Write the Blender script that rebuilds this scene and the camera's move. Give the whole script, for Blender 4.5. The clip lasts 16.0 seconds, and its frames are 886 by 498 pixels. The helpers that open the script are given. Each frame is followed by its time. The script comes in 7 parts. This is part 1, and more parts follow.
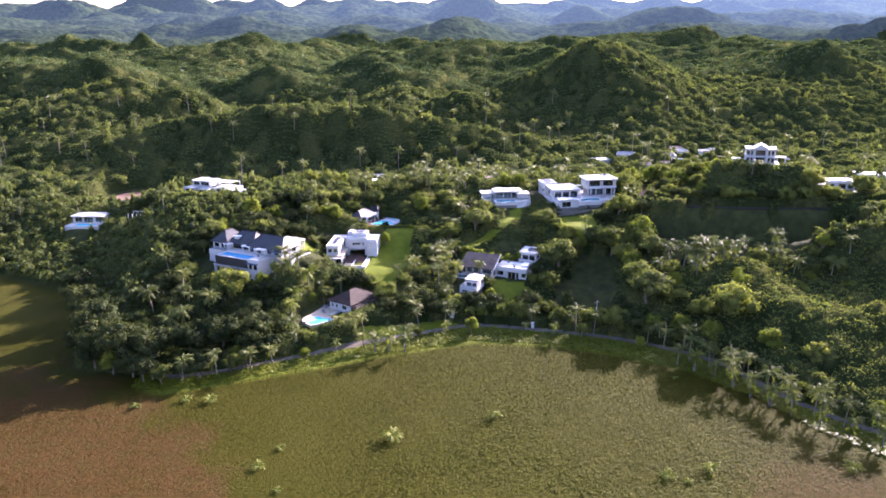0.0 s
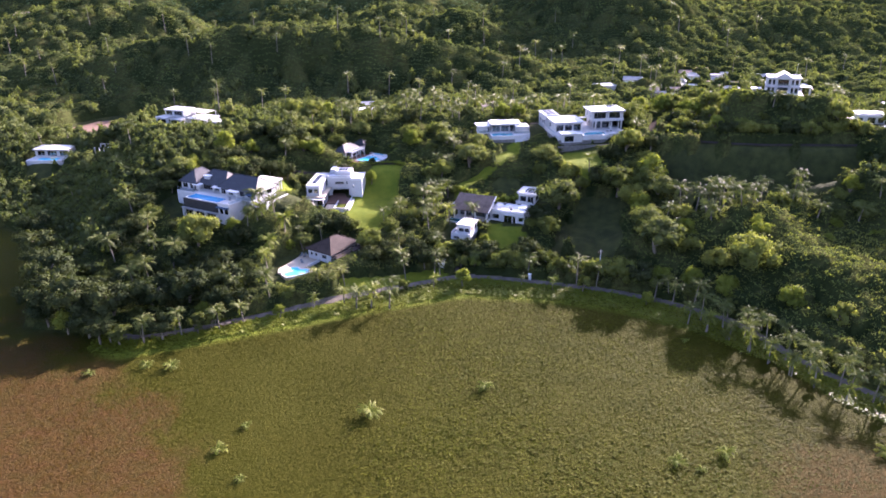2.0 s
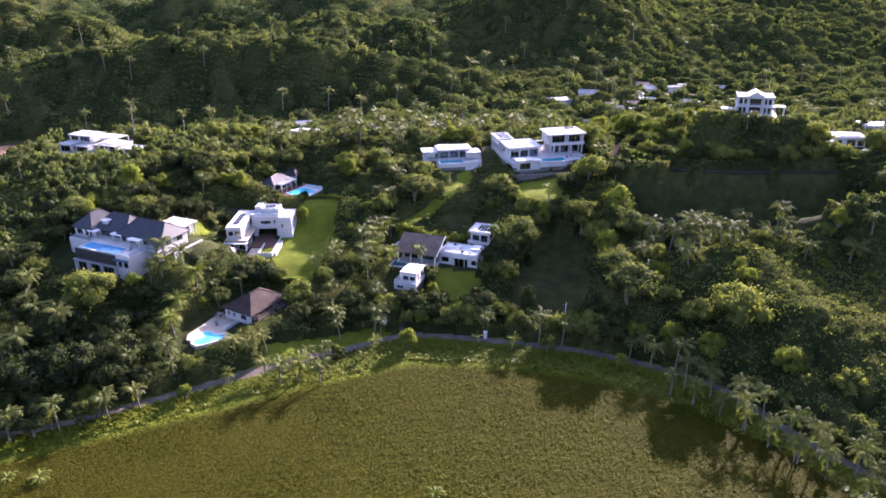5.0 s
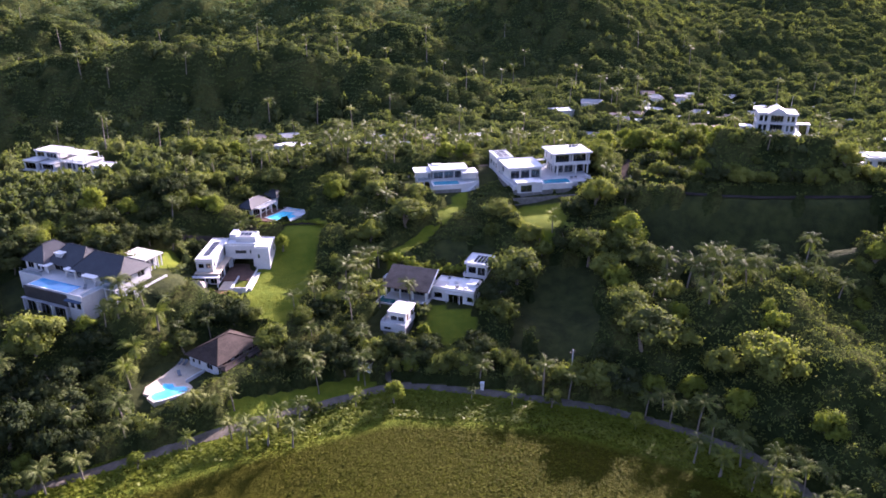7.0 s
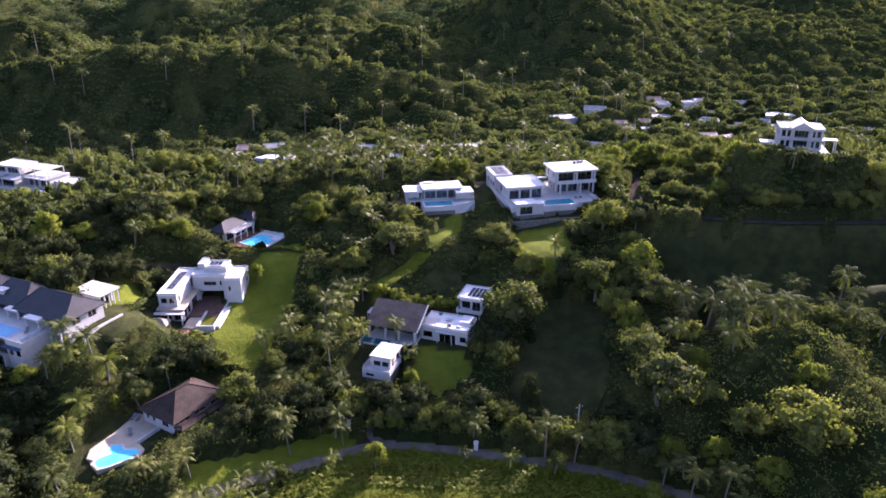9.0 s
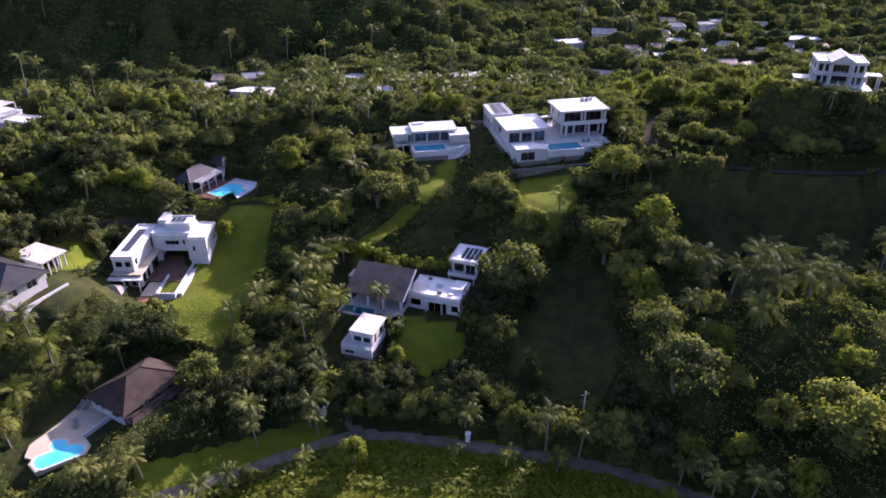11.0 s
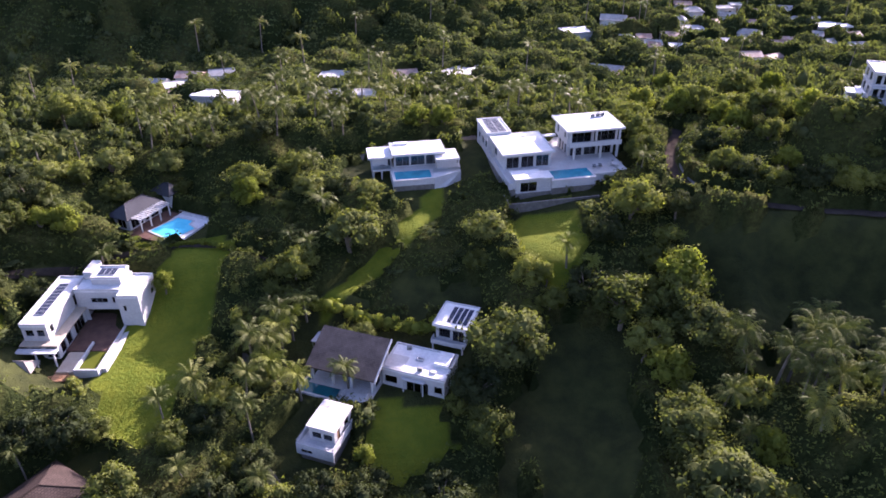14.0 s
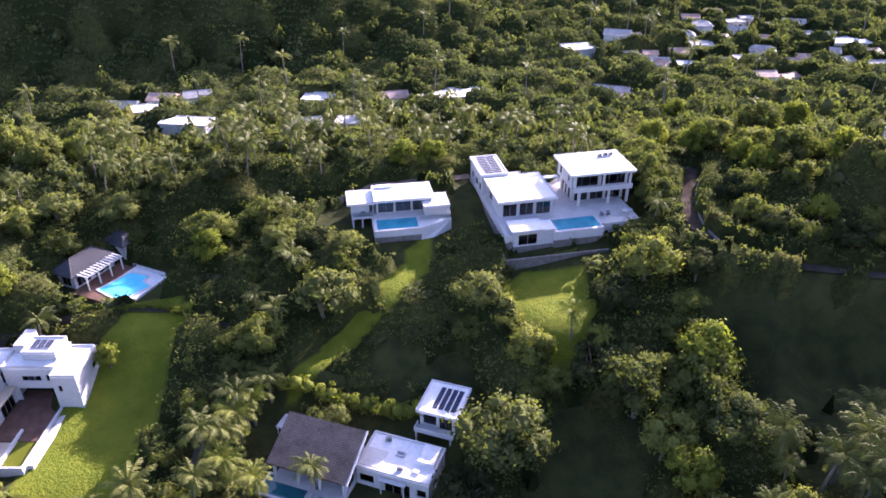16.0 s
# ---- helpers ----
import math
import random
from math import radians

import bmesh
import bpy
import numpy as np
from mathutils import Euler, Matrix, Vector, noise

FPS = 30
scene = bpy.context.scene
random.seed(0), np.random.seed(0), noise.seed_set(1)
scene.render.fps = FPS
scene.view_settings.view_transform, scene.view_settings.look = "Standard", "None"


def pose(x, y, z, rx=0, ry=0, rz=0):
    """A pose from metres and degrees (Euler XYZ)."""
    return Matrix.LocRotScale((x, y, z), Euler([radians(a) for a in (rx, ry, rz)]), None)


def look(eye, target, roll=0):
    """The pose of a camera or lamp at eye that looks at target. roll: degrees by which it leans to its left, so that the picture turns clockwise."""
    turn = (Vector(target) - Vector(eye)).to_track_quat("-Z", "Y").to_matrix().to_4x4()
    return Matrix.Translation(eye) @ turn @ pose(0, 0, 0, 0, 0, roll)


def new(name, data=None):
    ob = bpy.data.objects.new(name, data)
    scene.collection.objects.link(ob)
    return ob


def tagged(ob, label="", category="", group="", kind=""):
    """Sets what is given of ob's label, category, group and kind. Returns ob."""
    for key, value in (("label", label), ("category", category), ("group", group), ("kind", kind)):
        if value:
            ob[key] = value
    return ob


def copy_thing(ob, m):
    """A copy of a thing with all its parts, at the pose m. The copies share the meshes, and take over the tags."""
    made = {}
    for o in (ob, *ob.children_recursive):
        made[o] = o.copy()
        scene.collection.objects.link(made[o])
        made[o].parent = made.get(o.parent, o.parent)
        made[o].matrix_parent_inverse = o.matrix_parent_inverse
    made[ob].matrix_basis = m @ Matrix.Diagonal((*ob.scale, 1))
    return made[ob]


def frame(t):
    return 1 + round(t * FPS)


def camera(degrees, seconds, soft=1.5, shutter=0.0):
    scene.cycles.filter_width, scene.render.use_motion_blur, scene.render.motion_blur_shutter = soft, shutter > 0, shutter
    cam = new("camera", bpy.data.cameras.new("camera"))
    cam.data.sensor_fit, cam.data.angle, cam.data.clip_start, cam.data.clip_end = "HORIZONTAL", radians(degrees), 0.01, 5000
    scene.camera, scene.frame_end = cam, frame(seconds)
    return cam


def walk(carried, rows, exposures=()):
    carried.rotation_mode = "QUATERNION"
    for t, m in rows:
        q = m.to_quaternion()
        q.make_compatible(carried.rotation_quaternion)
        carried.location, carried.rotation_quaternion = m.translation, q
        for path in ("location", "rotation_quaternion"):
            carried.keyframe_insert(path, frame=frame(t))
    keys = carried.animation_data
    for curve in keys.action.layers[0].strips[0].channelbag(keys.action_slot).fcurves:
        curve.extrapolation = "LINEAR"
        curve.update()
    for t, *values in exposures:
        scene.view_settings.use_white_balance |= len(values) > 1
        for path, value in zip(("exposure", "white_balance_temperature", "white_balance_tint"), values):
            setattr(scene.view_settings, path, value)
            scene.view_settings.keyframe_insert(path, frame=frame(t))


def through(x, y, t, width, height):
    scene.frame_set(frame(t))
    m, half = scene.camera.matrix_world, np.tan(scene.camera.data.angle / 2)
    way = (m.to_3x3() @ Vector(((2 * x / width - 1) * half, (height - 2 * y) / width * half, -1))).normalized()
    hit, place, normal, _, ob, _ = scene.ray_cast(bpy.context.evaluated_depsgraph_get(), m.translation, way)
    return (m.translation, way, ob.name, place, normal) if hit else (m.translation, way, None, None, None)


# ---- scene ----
cam = camera(63.1, 16.0, 1.7)
EXPOSURES = [(0, 3.0, 5500, 44), (4, 2.8, 5500, 45), (7, 2.52, 5500, 46), (8.7, 2.37, 5500, 46), (11, 1.9, 5500, 45), (13, 2.07, 5500, 45), (16, 2.68, 5500, 46)]
PATH = [
    (0, (1.115, -0.976, 83.891), (1.101, 0.946, 83.339), -0.7),
    (0.5, (1.836, 4.28, 83.761), (1.821, 6.176, 83.125), -0.7),
    (1, (2.466, 9.748, 83.855), (2.45, 11.607, 83.117), -0.7),
    (1.5, (3.117, 15.201, 84.228), (3.101, 17.05, 83.467), -0.6),
    (2, (3.771, 20.438, 84.398), (3.758, 22.288, 83.639), -0.6),
    (2.5, (4.364, 25.648, 84.528), (4.378, 27.499, 83.771), -0.5),
    (3, (4.792, 30.857, 84.698), (4.839, 32.708, 83.942), -0.5),
    (3.5, (5.265, 36.011, 84.773), (5.339, 37.862, 84.019), -0.5),
    (4, (5.834, 41.238, 84.788), (5.932, 43.089, 84.036), -0.5),
    (4.2, (6.129, 43.268, 84.789), (6.234, 45.118, 84.038), -0.5),
    (6.3, (8.868, 64.735, 85.226), (8.984, 66.586, 84.478), -0.3),
    (6.5, (9.194, 66.909, 85.226), (9.31, 68.761, 84.48), -0.3),
    (7, (9.893, 72.078, 85.381), (10.011, 73.93, 84.635), -0.2),
    (7.5, (10.677, 77.305, 85.493), (10.796, 79.157, 84.746), -0.2),
    (7.8, (11.025, 80.515, 85.515), (11.144, 82.365, 84.764), -0.1),
    (8, (11.3, 82.429, 85.588), (11.423, 84.281, 84.842), -0.1),
    (8.1, (11.469, 83.413, 85.61), (11.59, 85.264, 84.863), -0.0),
    (8.5, (12.289, 87.429, 85.765), (12.411, 89.281, 85.019), -0.1),
    (8.7, (12.709, 89.359, 85.807), (12.829, 91.211, 85.062), -0.1),
    (10.8, (16.431, 110.939, 85.285), (16.543, 112.707, 84.358), -0.2),
    (11, (16.787, 112.983, 85.282), (16.898, 114.739, 84.331), -0.2),
    (11.5, (17.712, 118.203, 85.355), (17.818, 119.925, 84.344), -0.3),
    (12, (18.52, 123.351, 85.688), (18.627, 125.069, 84.67), -0.3),
    (12.5, (19.362, 128.498, 85.943), (19.471, 130.215, 84.923), -0.2),
    (13, (20.353, 133.553, 86.094), (20.459, 135.269, 85.072), -0.3),
    (13.5, (21.2, 138.5, 86.143), (21.306, 140.217, 85.122), -0.3),
    (14, (22.061, 143.597, 86.188), (22.166, 145.314, 85.168), -0.3),
    (14.5, (22.889, 148.557, 86.239), (22.995, 150.275, 85.22), -0.4),
    (15, (23.748, 153.599, 86.392), (23.854, 155.317, 85.373), -0.4),
    (15.5, (24.57, 158.612, 86.441), (24.677, 160.331, 85.424), -0.3),
    (16, (25.353, 163.603, 86.553), (25.461, 165.322, 85.536), -0.2),
]
walk(cam, [(t, look(eye, target, roll)) for t, eye, target, roll in PATH], EXPOSURES)

# ---- world, sun ----
SUN_AZ, SUN_EL = 39.0, 22.5          # degrees from +y towards +x, and above the horizon
world = bpy.data.worlds.new("sky")
scene.world = world
world.use_nodes = True
wn = world.node_tree.nodes
sky = wn.new("ShaderNodeTexSky")
sky.sky_type, sky.sun_disc = "NISHITA", False
sky.sun_elevation, sky.sun_rotation = radians(SUN_EL), radians(SUN_AZ)
sky.air_density, sky.dust_density = 1.3, 2.5
world.node_tree.links.new(sky.outputs[0], wn["Background"].inputs[0])
wn["Background"].inputs[1].default_value = 0.08
sun_data = bpy.data.lights.new("sun", "SUN")
sun_data.energy, sun_data.angle, sun_data.color = 5.0, radians(0.6), (1.0, 0.87, 0.66)
sun = new("sun", sun_data)
sun_dir = Vector((math.sin(radians(SUN_AZ)) * math.cos(radians(SUN_EL)), math.cos(radians(SUN_AZ)) * math.cos(radians(SUN_EL)), math.sin(radians(SUN_EL))))
sun.matrix_world = look(sun_dir * 300 + Vector((0, 200, 0)), (0, 200, 0))

# ---- materials ----
def nodes_of(name):
    m = bpy.data.materials.new(name)
    m.use_nodes = True
    return m, m.node_tree.nodes, m.node_tree.links, m.node_tree.nodes["Principled BSDF"]


def ramp(nodes, links, fac, stops):
    r = nodes.new("ShaderNodeValToRGB")
    while len(r.color_ramp.elements) < len(stops):
        r.color_ramp.elements.new(0.5)
    for e, (p, c) in zip(r.color_ramp.elements, stops):
        e.position, e.color = p, (*c, 1)
    links.new(fac, r.inputs[0])
    return r.outputs[0]


def noise_of(nodes, links, scale, detail=4.0, coord="Object", rough=0.55):
    tc = nodes.new("ShaderNodeTexCoord")
    n = nodes.new("ShaderNodeTexNoise")
    n.inputs["Scale"].default_value, n.inputs["Detail"].default_value, n.inputs["Roughness"].default_value = scale, detail, rough
    links.new(tc.outputs[coord], n.inputs["Vector"])
    return n.outputs[0]


def mix_of(nodes, links, fac, a, b, mode="MIX"):
    m = nodes.new("ShaderNodeMix")
    m.data_type, m.blend_type = "RGBA", mode
    for sock, v in ((m.inputs[0], fac), (m.inputs[6], a), (m.inputs[7], b)):
        if hasattr(v, "links"):
            links.new(v, sock)
        else:
            sock.default_value = v if isinstance(v, float) else (*v, 1)
    return m.outputs[2]


def bump_of(nodes, links, height, strength, distance, shader):
    b = nodes.new("ShaderNodeBump")
    b.inputs["Strength"].default_value, b.inputs["Distance"].default_value = strength, distance
    links.new(height, b.inputs["Height"])
    links.new(b.outputs[0], shader.inputs["Normal"])


def plain(name, c1, c2, scale=0.6, rough=0.7, fine=8.0, bump=0.2, metal=0.0, spec=0.12):
    """Two tones at a large and a small scale, with a fine relief."""
    m, n, l, p = nodes_of(name)
    big, small = noise_of(n, l, scale), noise_of(n, l, fine, 6.0)
    base = ramp(n, l, big, [(0.35, c1), (0.7, c2)])
    l.new(mix_of(n, l, 0.25, base, ramp(n, l, small, [(0.3, tuple(v * 0.6 for v in c1)), (0.7, tuple(min(1, v * 1.15) for v in c2))])), p.inputs["Base Color"])
    p.inputs["Roughness"].default_value, p.inputs["Metallic"].default_value, p.inputs["Specular IOR Level"].default_value = rough, metal, spec
    bump_of(n, l, small, bump, 0.03, p)
    return m


def leafy(name, stops, through=0.38, patch=0.05, spec=0.015, rough=0.65):
    """Leaves: colour differs from plant to plant, from leaf to leaf and over wide patches; light shines through them."""
    m, n, l, p = nodes_of(name)
    info, geo = n.new("ShaderNodeObjectInfo"), n.new("ShaderNodeNewGeometry")
    big = n.new("ShaderNodeTexNoise")
    big.inputs["Scale"].default_value, big.inputs["Detail"].default_value = patch, 3.0
    l.new(geo.outputs["Position"], big.inputs["Vector"])
    add = n.new("ShaderNodeMath")
    add.operation = "MULTIPLY_ADD"
    l.new(geo.outputs["Random Per Island"], add.inputs[0])
    add.inputs[1].default_value = 0.2
    l.new(big.outputs[0], add.inputs[2])
    two = n.new("ShaderNodeMath")
    two.operation = "MULTIPLY_ADD"
    l.new(info.outputs["Random"], two.inputs[0])
    two.inputs[1].default_value = 0.4
    l.new(add.outputs[0], two.inputs[2])
    half = n.new("ShaderNodeMath")
    half.operation = "MULTIPLY_ADD"
    l.new(two.outputs[0], half.inputs[0])
    half.inputs[1].default_value, half.inputs[2].default_value = 0.95, -0.26
    col = ramp(n, l, half.outputs[0], stops)
    l.new(col, p.inputs["Base Color"])
    p.inputs["Roughness"].default_value, p.inputs["Specular IOR Level"].default_value = rough, spec
    tr, mx = n.new("ShaderNodeBsdfTranslucent"), n.new("ShaderNodeMixShader")
    l.new(mix_of(n, l, 1.0, col, (1.3, 1.42, 0.5), "MULTIPLY"), tr.inputs[0])
    mx.inputs[0].default_value = through
    l.new(p.outputs[0], mx.inputs[1])
    l.new(tr.outputs[0], mx.inputs[2])
    l.new(mx.outputs[0], n["Material Output"].inputs[0])
    return m


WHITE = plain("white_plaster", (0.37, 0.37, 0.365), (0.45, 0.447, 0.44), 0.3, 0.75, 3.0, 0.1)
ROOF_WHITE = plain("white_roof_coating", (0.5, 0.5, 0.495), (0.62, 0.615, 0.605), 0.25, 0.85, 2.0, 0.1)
TERRACE = plain("pale_terrace_tiles", (0.36, 0.35, 0.335), (0.45, 0.44, 0.42), 0.4, 0.6, 2.5, 0.1)
DECK_SAND = plain("sand_coloured_paving", (0.32, 0.27, 0.205), (0.41, 0.355, 0.275), 0.5, 0.8, 4.0, 0.2)
STONE = plain("grey_rubble_stone", (0.1, 0.095, 0.085), (0.17, 0.16, 0.145), 0.9, 0.9, 2.2, 0.6)
CONCRETE = plain("weathered_concrete", (0.33, 0.32, 0.3), (0.46, 0.45, 0.42), 0.4, 0.9, 3.0, 0.3)
ASPHALT = plain("dusty_worn_asphalt", (0.07, 0.06, 0.046), (0.14, 0.122, 0.097), 0.3, 0.95, 1.6, 0.3, 0.0, 0.0)
# Darker asphalt: the drive's shade is put into its colour
DRIVE = plain("shade_darkened_asphalt", (0.027, 0.022, 0.018), (0.05, 0.042, 0.034), 0.3, 0.95, 1.6, 0.3, 0.0, 0.0)
DIRT = plain("reddish_earth", (0.085, 0.052, 0.036), (0.14, 0.088, 0.06), 0.2, 0.95, 1.2, 0.5)
WOOD = plain("brown_timber", (0.2, 0.11, 0.06), (0.3, 0.17, 0.09), 0.8, 0.7, 6.0, 0.3)
DARKWOOD = plain("dark_timber_deck", (0.07, 0.04, 0.03), (0.12, 0.07, 0.05), 0.8, 0.7, 6.0, 0.3)
METAL = plain("grey_painted_metal", (0.3, 0.31, 0.32), (0.4, 0.41, 0.42), 1.0, 0.4, 5.0, 0.05, 0.6)
TIN = plain("dull_tin_roofing", (0.17, 0.17, 0.165), (0.34, 0.335, 0.32), 0.3, 0.7, 2.0, 0.2, 0.0)
TAN_TILE = plain("weathered_tan_tiles", (0.2, 0.175, 0.15), (0.29, 0.26, 0.225), 0.6, 0.8, 5.0, 0.4)
DARK_GREY = plain("dark_grey_finish", (0.022, 0.021, 0.021), (0.04, 0.038, 0.036), 0.7, 0.6, 4.0, 0.2)
RUST = plain("rusty_tin_roofing", (0.24, 0.14, 0.1), (0.42, 0.33, 0.28), 0.4, 0.7, 2.0, 0.3)
TEAL_ROOF = plain("green_tin_roofing", (0.2, 0.36, 0.33), (0.3, 0.48, 0.44), 0.3, 0.5, 2.0, 0.2)
BARK = plain("grey_brown_bark", (0.09, 0.075, 0.055), (0.17, 0.145, 0.11), 0.8, 0.9, 4.0, 0.5)
PALM_BARK = plain("pale_palm_bark", (0.1, 0.087, 0.066), (0.175, 0.153, 0.122), 0.7, 0.9, 4.0, 0.5)
FABRIC = plain("grey_lounger_fabric", (0.08, 0.09, 0.1), (0.15, 0.16, 0.17), 1.0, 0.9, 8.0, 0.1)
DARK = plain("dark_blue_awning", (0.03, 0.05, 0.09), (0.06, 0.09, 0.14), 0.8, 0.8, 6.0, 0.1)


def tiled(name, c1, c2, row=0.34, rough=0.75, spec=0.08):
    """Roof tiles in rows that follow the height, with joints as relief."""
    m, n, l, p = nodes_of(name)
    tc, wv = n.new("ShaderNodeTexCoord"), n.new("ShaderNodeTexBrick")
    wv.inputs["Scale"].default_value = 1.0
    wv.inputs["Brick Width"].default_value, wv.inputs["Row Height"].default_value, wv.inputs["Mortar Size"].default_value = 0.45, row, 0.05
    wv.inputs["Color1"].default_value, wv.inputs["Color2"].default_value = (*c1, 1), (*c2, 1)
    wv.inputs["Mortar"].default_value = (*(v * 0.5 for v in c1), 1)
    l.new(tc.outputs["UV"], wv.inputs["Vector"])
    big = noise_of(n, l, 0.35, 5.0)
    l.new(mix_of(n, l, 0.35, wv.outputs[0], ramp(n, l, big, [(0.3, tuple(v * 0.6 for v in c1)), (0.7, tuple(v * 1.4 for v in c2))])), p.inputs["Base Color"])
    p.inputs["Roughness"].default_value, p.inputs["Specular IOR Level"].default_value = rough, spec
    bump_of(n, l, wv.outputs[1], -0.6, 0.05, p)
    return m


SLATE = tiled("dark_slate_tiles", (0.016, 0.017, 0.02), (0.028, 0.029, 0.033), 0.34, 0.34, 0.3)
SLATE_BROWN = tiled("dark_brown_roof_tiles", (0.03, 0.0215, 0.0175), (0.054, 0.04, 0.0325))
BROWN_TILE = tiled("brown_clay_tiles", (0.1, 0.074, 0.058), (0.16, 0.122, 0.1))


def glass_of(name, tint, rough=0.03):
    m, n, l, p = nodes_of(name)
    gl, tr, mx, fr = n.new("ShaderNodeBsdfGlossy"), n.new("ShaderNodeBsdfTransparent"), n.new("ShaderNodeMixShader"), n.new("ShaderNodeFresnel")
    fr.inputs[0].default_value = 2.1
    gl.inputs["Roughness"].default_value = rough
    tr.inputs[0].default_value = (*tint, 1)
    l.new(fr.outputs[0], mx.inputs[0])
    l.new(tr.outputs[0], mx.inputs[1])
    l.new(gl.outputs[0], mx.inputs[2])
    l.new(mx.outputs[0], n["Material Output"].inputs[0])
    return m


GLASS = glass_of("window_glass", (0.5, 0.58, 0.62))
RAIL_GLASS = glass_of("rail_glass", (0.75, 0.85, 0.88))


def water_of(name, c1, c2):
    m, n, l, p = nodes_of(name)
    big = noise_of(n, l, 0.35, 2.0)
    l.new(ramp(n, l, big, [(0.35, c1), (0.65, c2)]), p.inputs["Base Color"])
    p.inputs["Roughness"].default_value = 0.06
    bump_of(n, l, noise_of(n, l, 2.5, 3.0), 0.15, 0.03, p)
    return m


# Pool water in lit and shaded copies; light and shade are in the colours
WATER_BLUE = water_of("sunlit_pool_water", (0.05, 0.42, 0.58), (0.1, 0.52, 0.68))
WATER_DARK = water_of("dark_shaded_pool_water", (0.01, 0.07, 0.09), (0.016, 0.1, 0.12))
WATER_DEEP = water_of("deep_blue_pool_water", (0.02, 0.16, 0.33), (0.04, 0.23, 0.42))
WATER_TEAL = water_of("shaded_pool_water", (0.018, 0.15, 0.21), (0.03, 0.22, 0.29))


def solar_of():
    m, n, l, p = nodes_of("solar_cells")
    tc, br = n.new("ShaderNodeTexCoord"), n.new("ShaderNodeTexBrick")
    br.offset = 0.0
    br.inputs["Scale"].default_value, br.inputs["Brick Width"].default_value, br.inputs["Row Height"].default_value = 1.0, 0.16, 0.16
    br.inputs["Mortar Size"].default_value = 0.008
    br.inputs["Color1"].default_value, br.inputs["Color2"].default_value = (0.012, 0.018, 0.035, 1), (0.018, 0.026, 0.05, 1)
    br.inputs["Mortar"].default_value = (0.12, 0.13, 0.15, 1)
    l.new(tc.outputs["Object"], br.inputs["Vector"])
    l.new(br.outputs[0], p.inputs["Base Color"])
    p.inputs["Roughness"].default_value, p.inputs["Specular IOR Level"].default_value = 0.5, 0.02
    return m


SOLAR = solar_of()
LEAF = leafy("broad_leaves", [(0.0, (0.0291, 0.0374, 0.0154)), (0.35, (0.0672, 0.0803, 0.0242)), (0.65, (0.1221, 0.1364, 0.0363)), (1.0, (0.2016, 0.2035, 0.0495))])
# Darkened copy of the broad leaves; the wood's shade is in the colour
LEAF_SHADE = leafy("shade_toned_leaves", [(0.0, (0.013, 0.020, 0.010)), (0.5, (0.031, 0.040, 0.016)), (1.0, (0.065, 0.074, 0.027))], 0.22)
LEAF_FOREST = leafy("forest_leaves", [(0.0, (0.0220, 0.0302, 0.0165)), (0.4, (0.0451, 0.0572, 0.0264)), (0.7, (0.0836, 0.0972, 0.0374)), (1.0, (0.1441, 0.1490, 0.0495))], 0.38, 0.05, 0.0, 0.8)
# Cooler copy of the forest leaves: distance haze put into the colour
LEAF_HILL = leafy("haze_cooled_forest_leaves", [(0.0, (0.018, 0.03, 0.019)), (0.4, (0.034, 0.051, 0.028)), (0.7, (0.058, 0.08, 0.038)), (1.0, (0.1, 0.12, 0.05))], 0.25, 0.02, 0.0, 0.8)
LEAF_LIGHT = leafy("pale_green_leaves", [(0.0, (0.0598, 0.0782, 0.0144)), (0.5, (0.1208, 0.1426, 0.0238)), (1.0, (0.2009, 0.2098, 0.0360))])
# Brighter leaf copy with the sunlight put into its colour
LEAF_BUSH = leafy("sunlit_tone_bush_leaves", [(0.0, (0.0432, 0.0554, 0.0192)), (0.5, (0.0919, 0.1066, 0.0288)), (1.0, (0.1628, 0.1663, 0.0437))], 0.38, 0.05, 0.0, 0.8)
LEAF_OLIVE = leafy("olive_leaves", [(0.0, (0.045, 0.055, 0.021)), (0.5, (0.095, 0.108, 0.035)), (1.0, (0.158, 0.17, 0.055))])
FROND = leafy("palm_fronds", [(0.0, (0.0341, 0.0432, 0.0140)), (0.5, (0.0770, 0.0907, 0.0250)), (1.0, (0.1441, 0.1490, 0.0370))], 0.34, 0.05, 0.06, 0.55)
# Yellow-green of young fronds, brightened further so the palms look sunlit
FROND_LIGHT = leafy("sunlit_young_fronds", [(0.0, (0.07, 0.085, 0.016)), (0.5, (0.12, 0.138, 0.026)), (1.0, (0.18, 0.19, 0.04))], 0.4, 0.05, 0.05, 0.55)
REED = leafy("marsh_reeds", [(0.0, (0.0139, 0.0152, 0.0009)), (0.5, (0.0264, 0.0276, 0.0012)), (1.0, (0.0416, 0.0421, 0.0019))], 0.2, 0.05, 0.02, 0.7)
MARSH_LEAF = leafy("broad_marsh_leaves", [(0.0, (0.0175, 0.0218, 0.0012)), (0.5, (0.0329, 0.0381, 0.0019)), (1.0, (0.0622, 0.0663, 0.0034))], 0.25, 0.2, 0.03, 0.7)
REED_BROWN = leafy("rusty_marsh_growth", [(0.0, (0.0133, 0.0069, 0.0015)), (0.5, (0.0339, 0.0193, 0.0027)), (1.0, (0.0448, 0.0285, 0.0029))], 0.2, 0.05, 0.02, 0.7)
GRASS = leafy("bright_grass", [(0.0, (0.0425, 0.0578, 0.0046)), (0.5, (0.0765, 0.0952, 0.0071)), (1.0, (0.1232, 0.1377, 0.0112))], 0.35, 0.05, 0.1, 0.55)


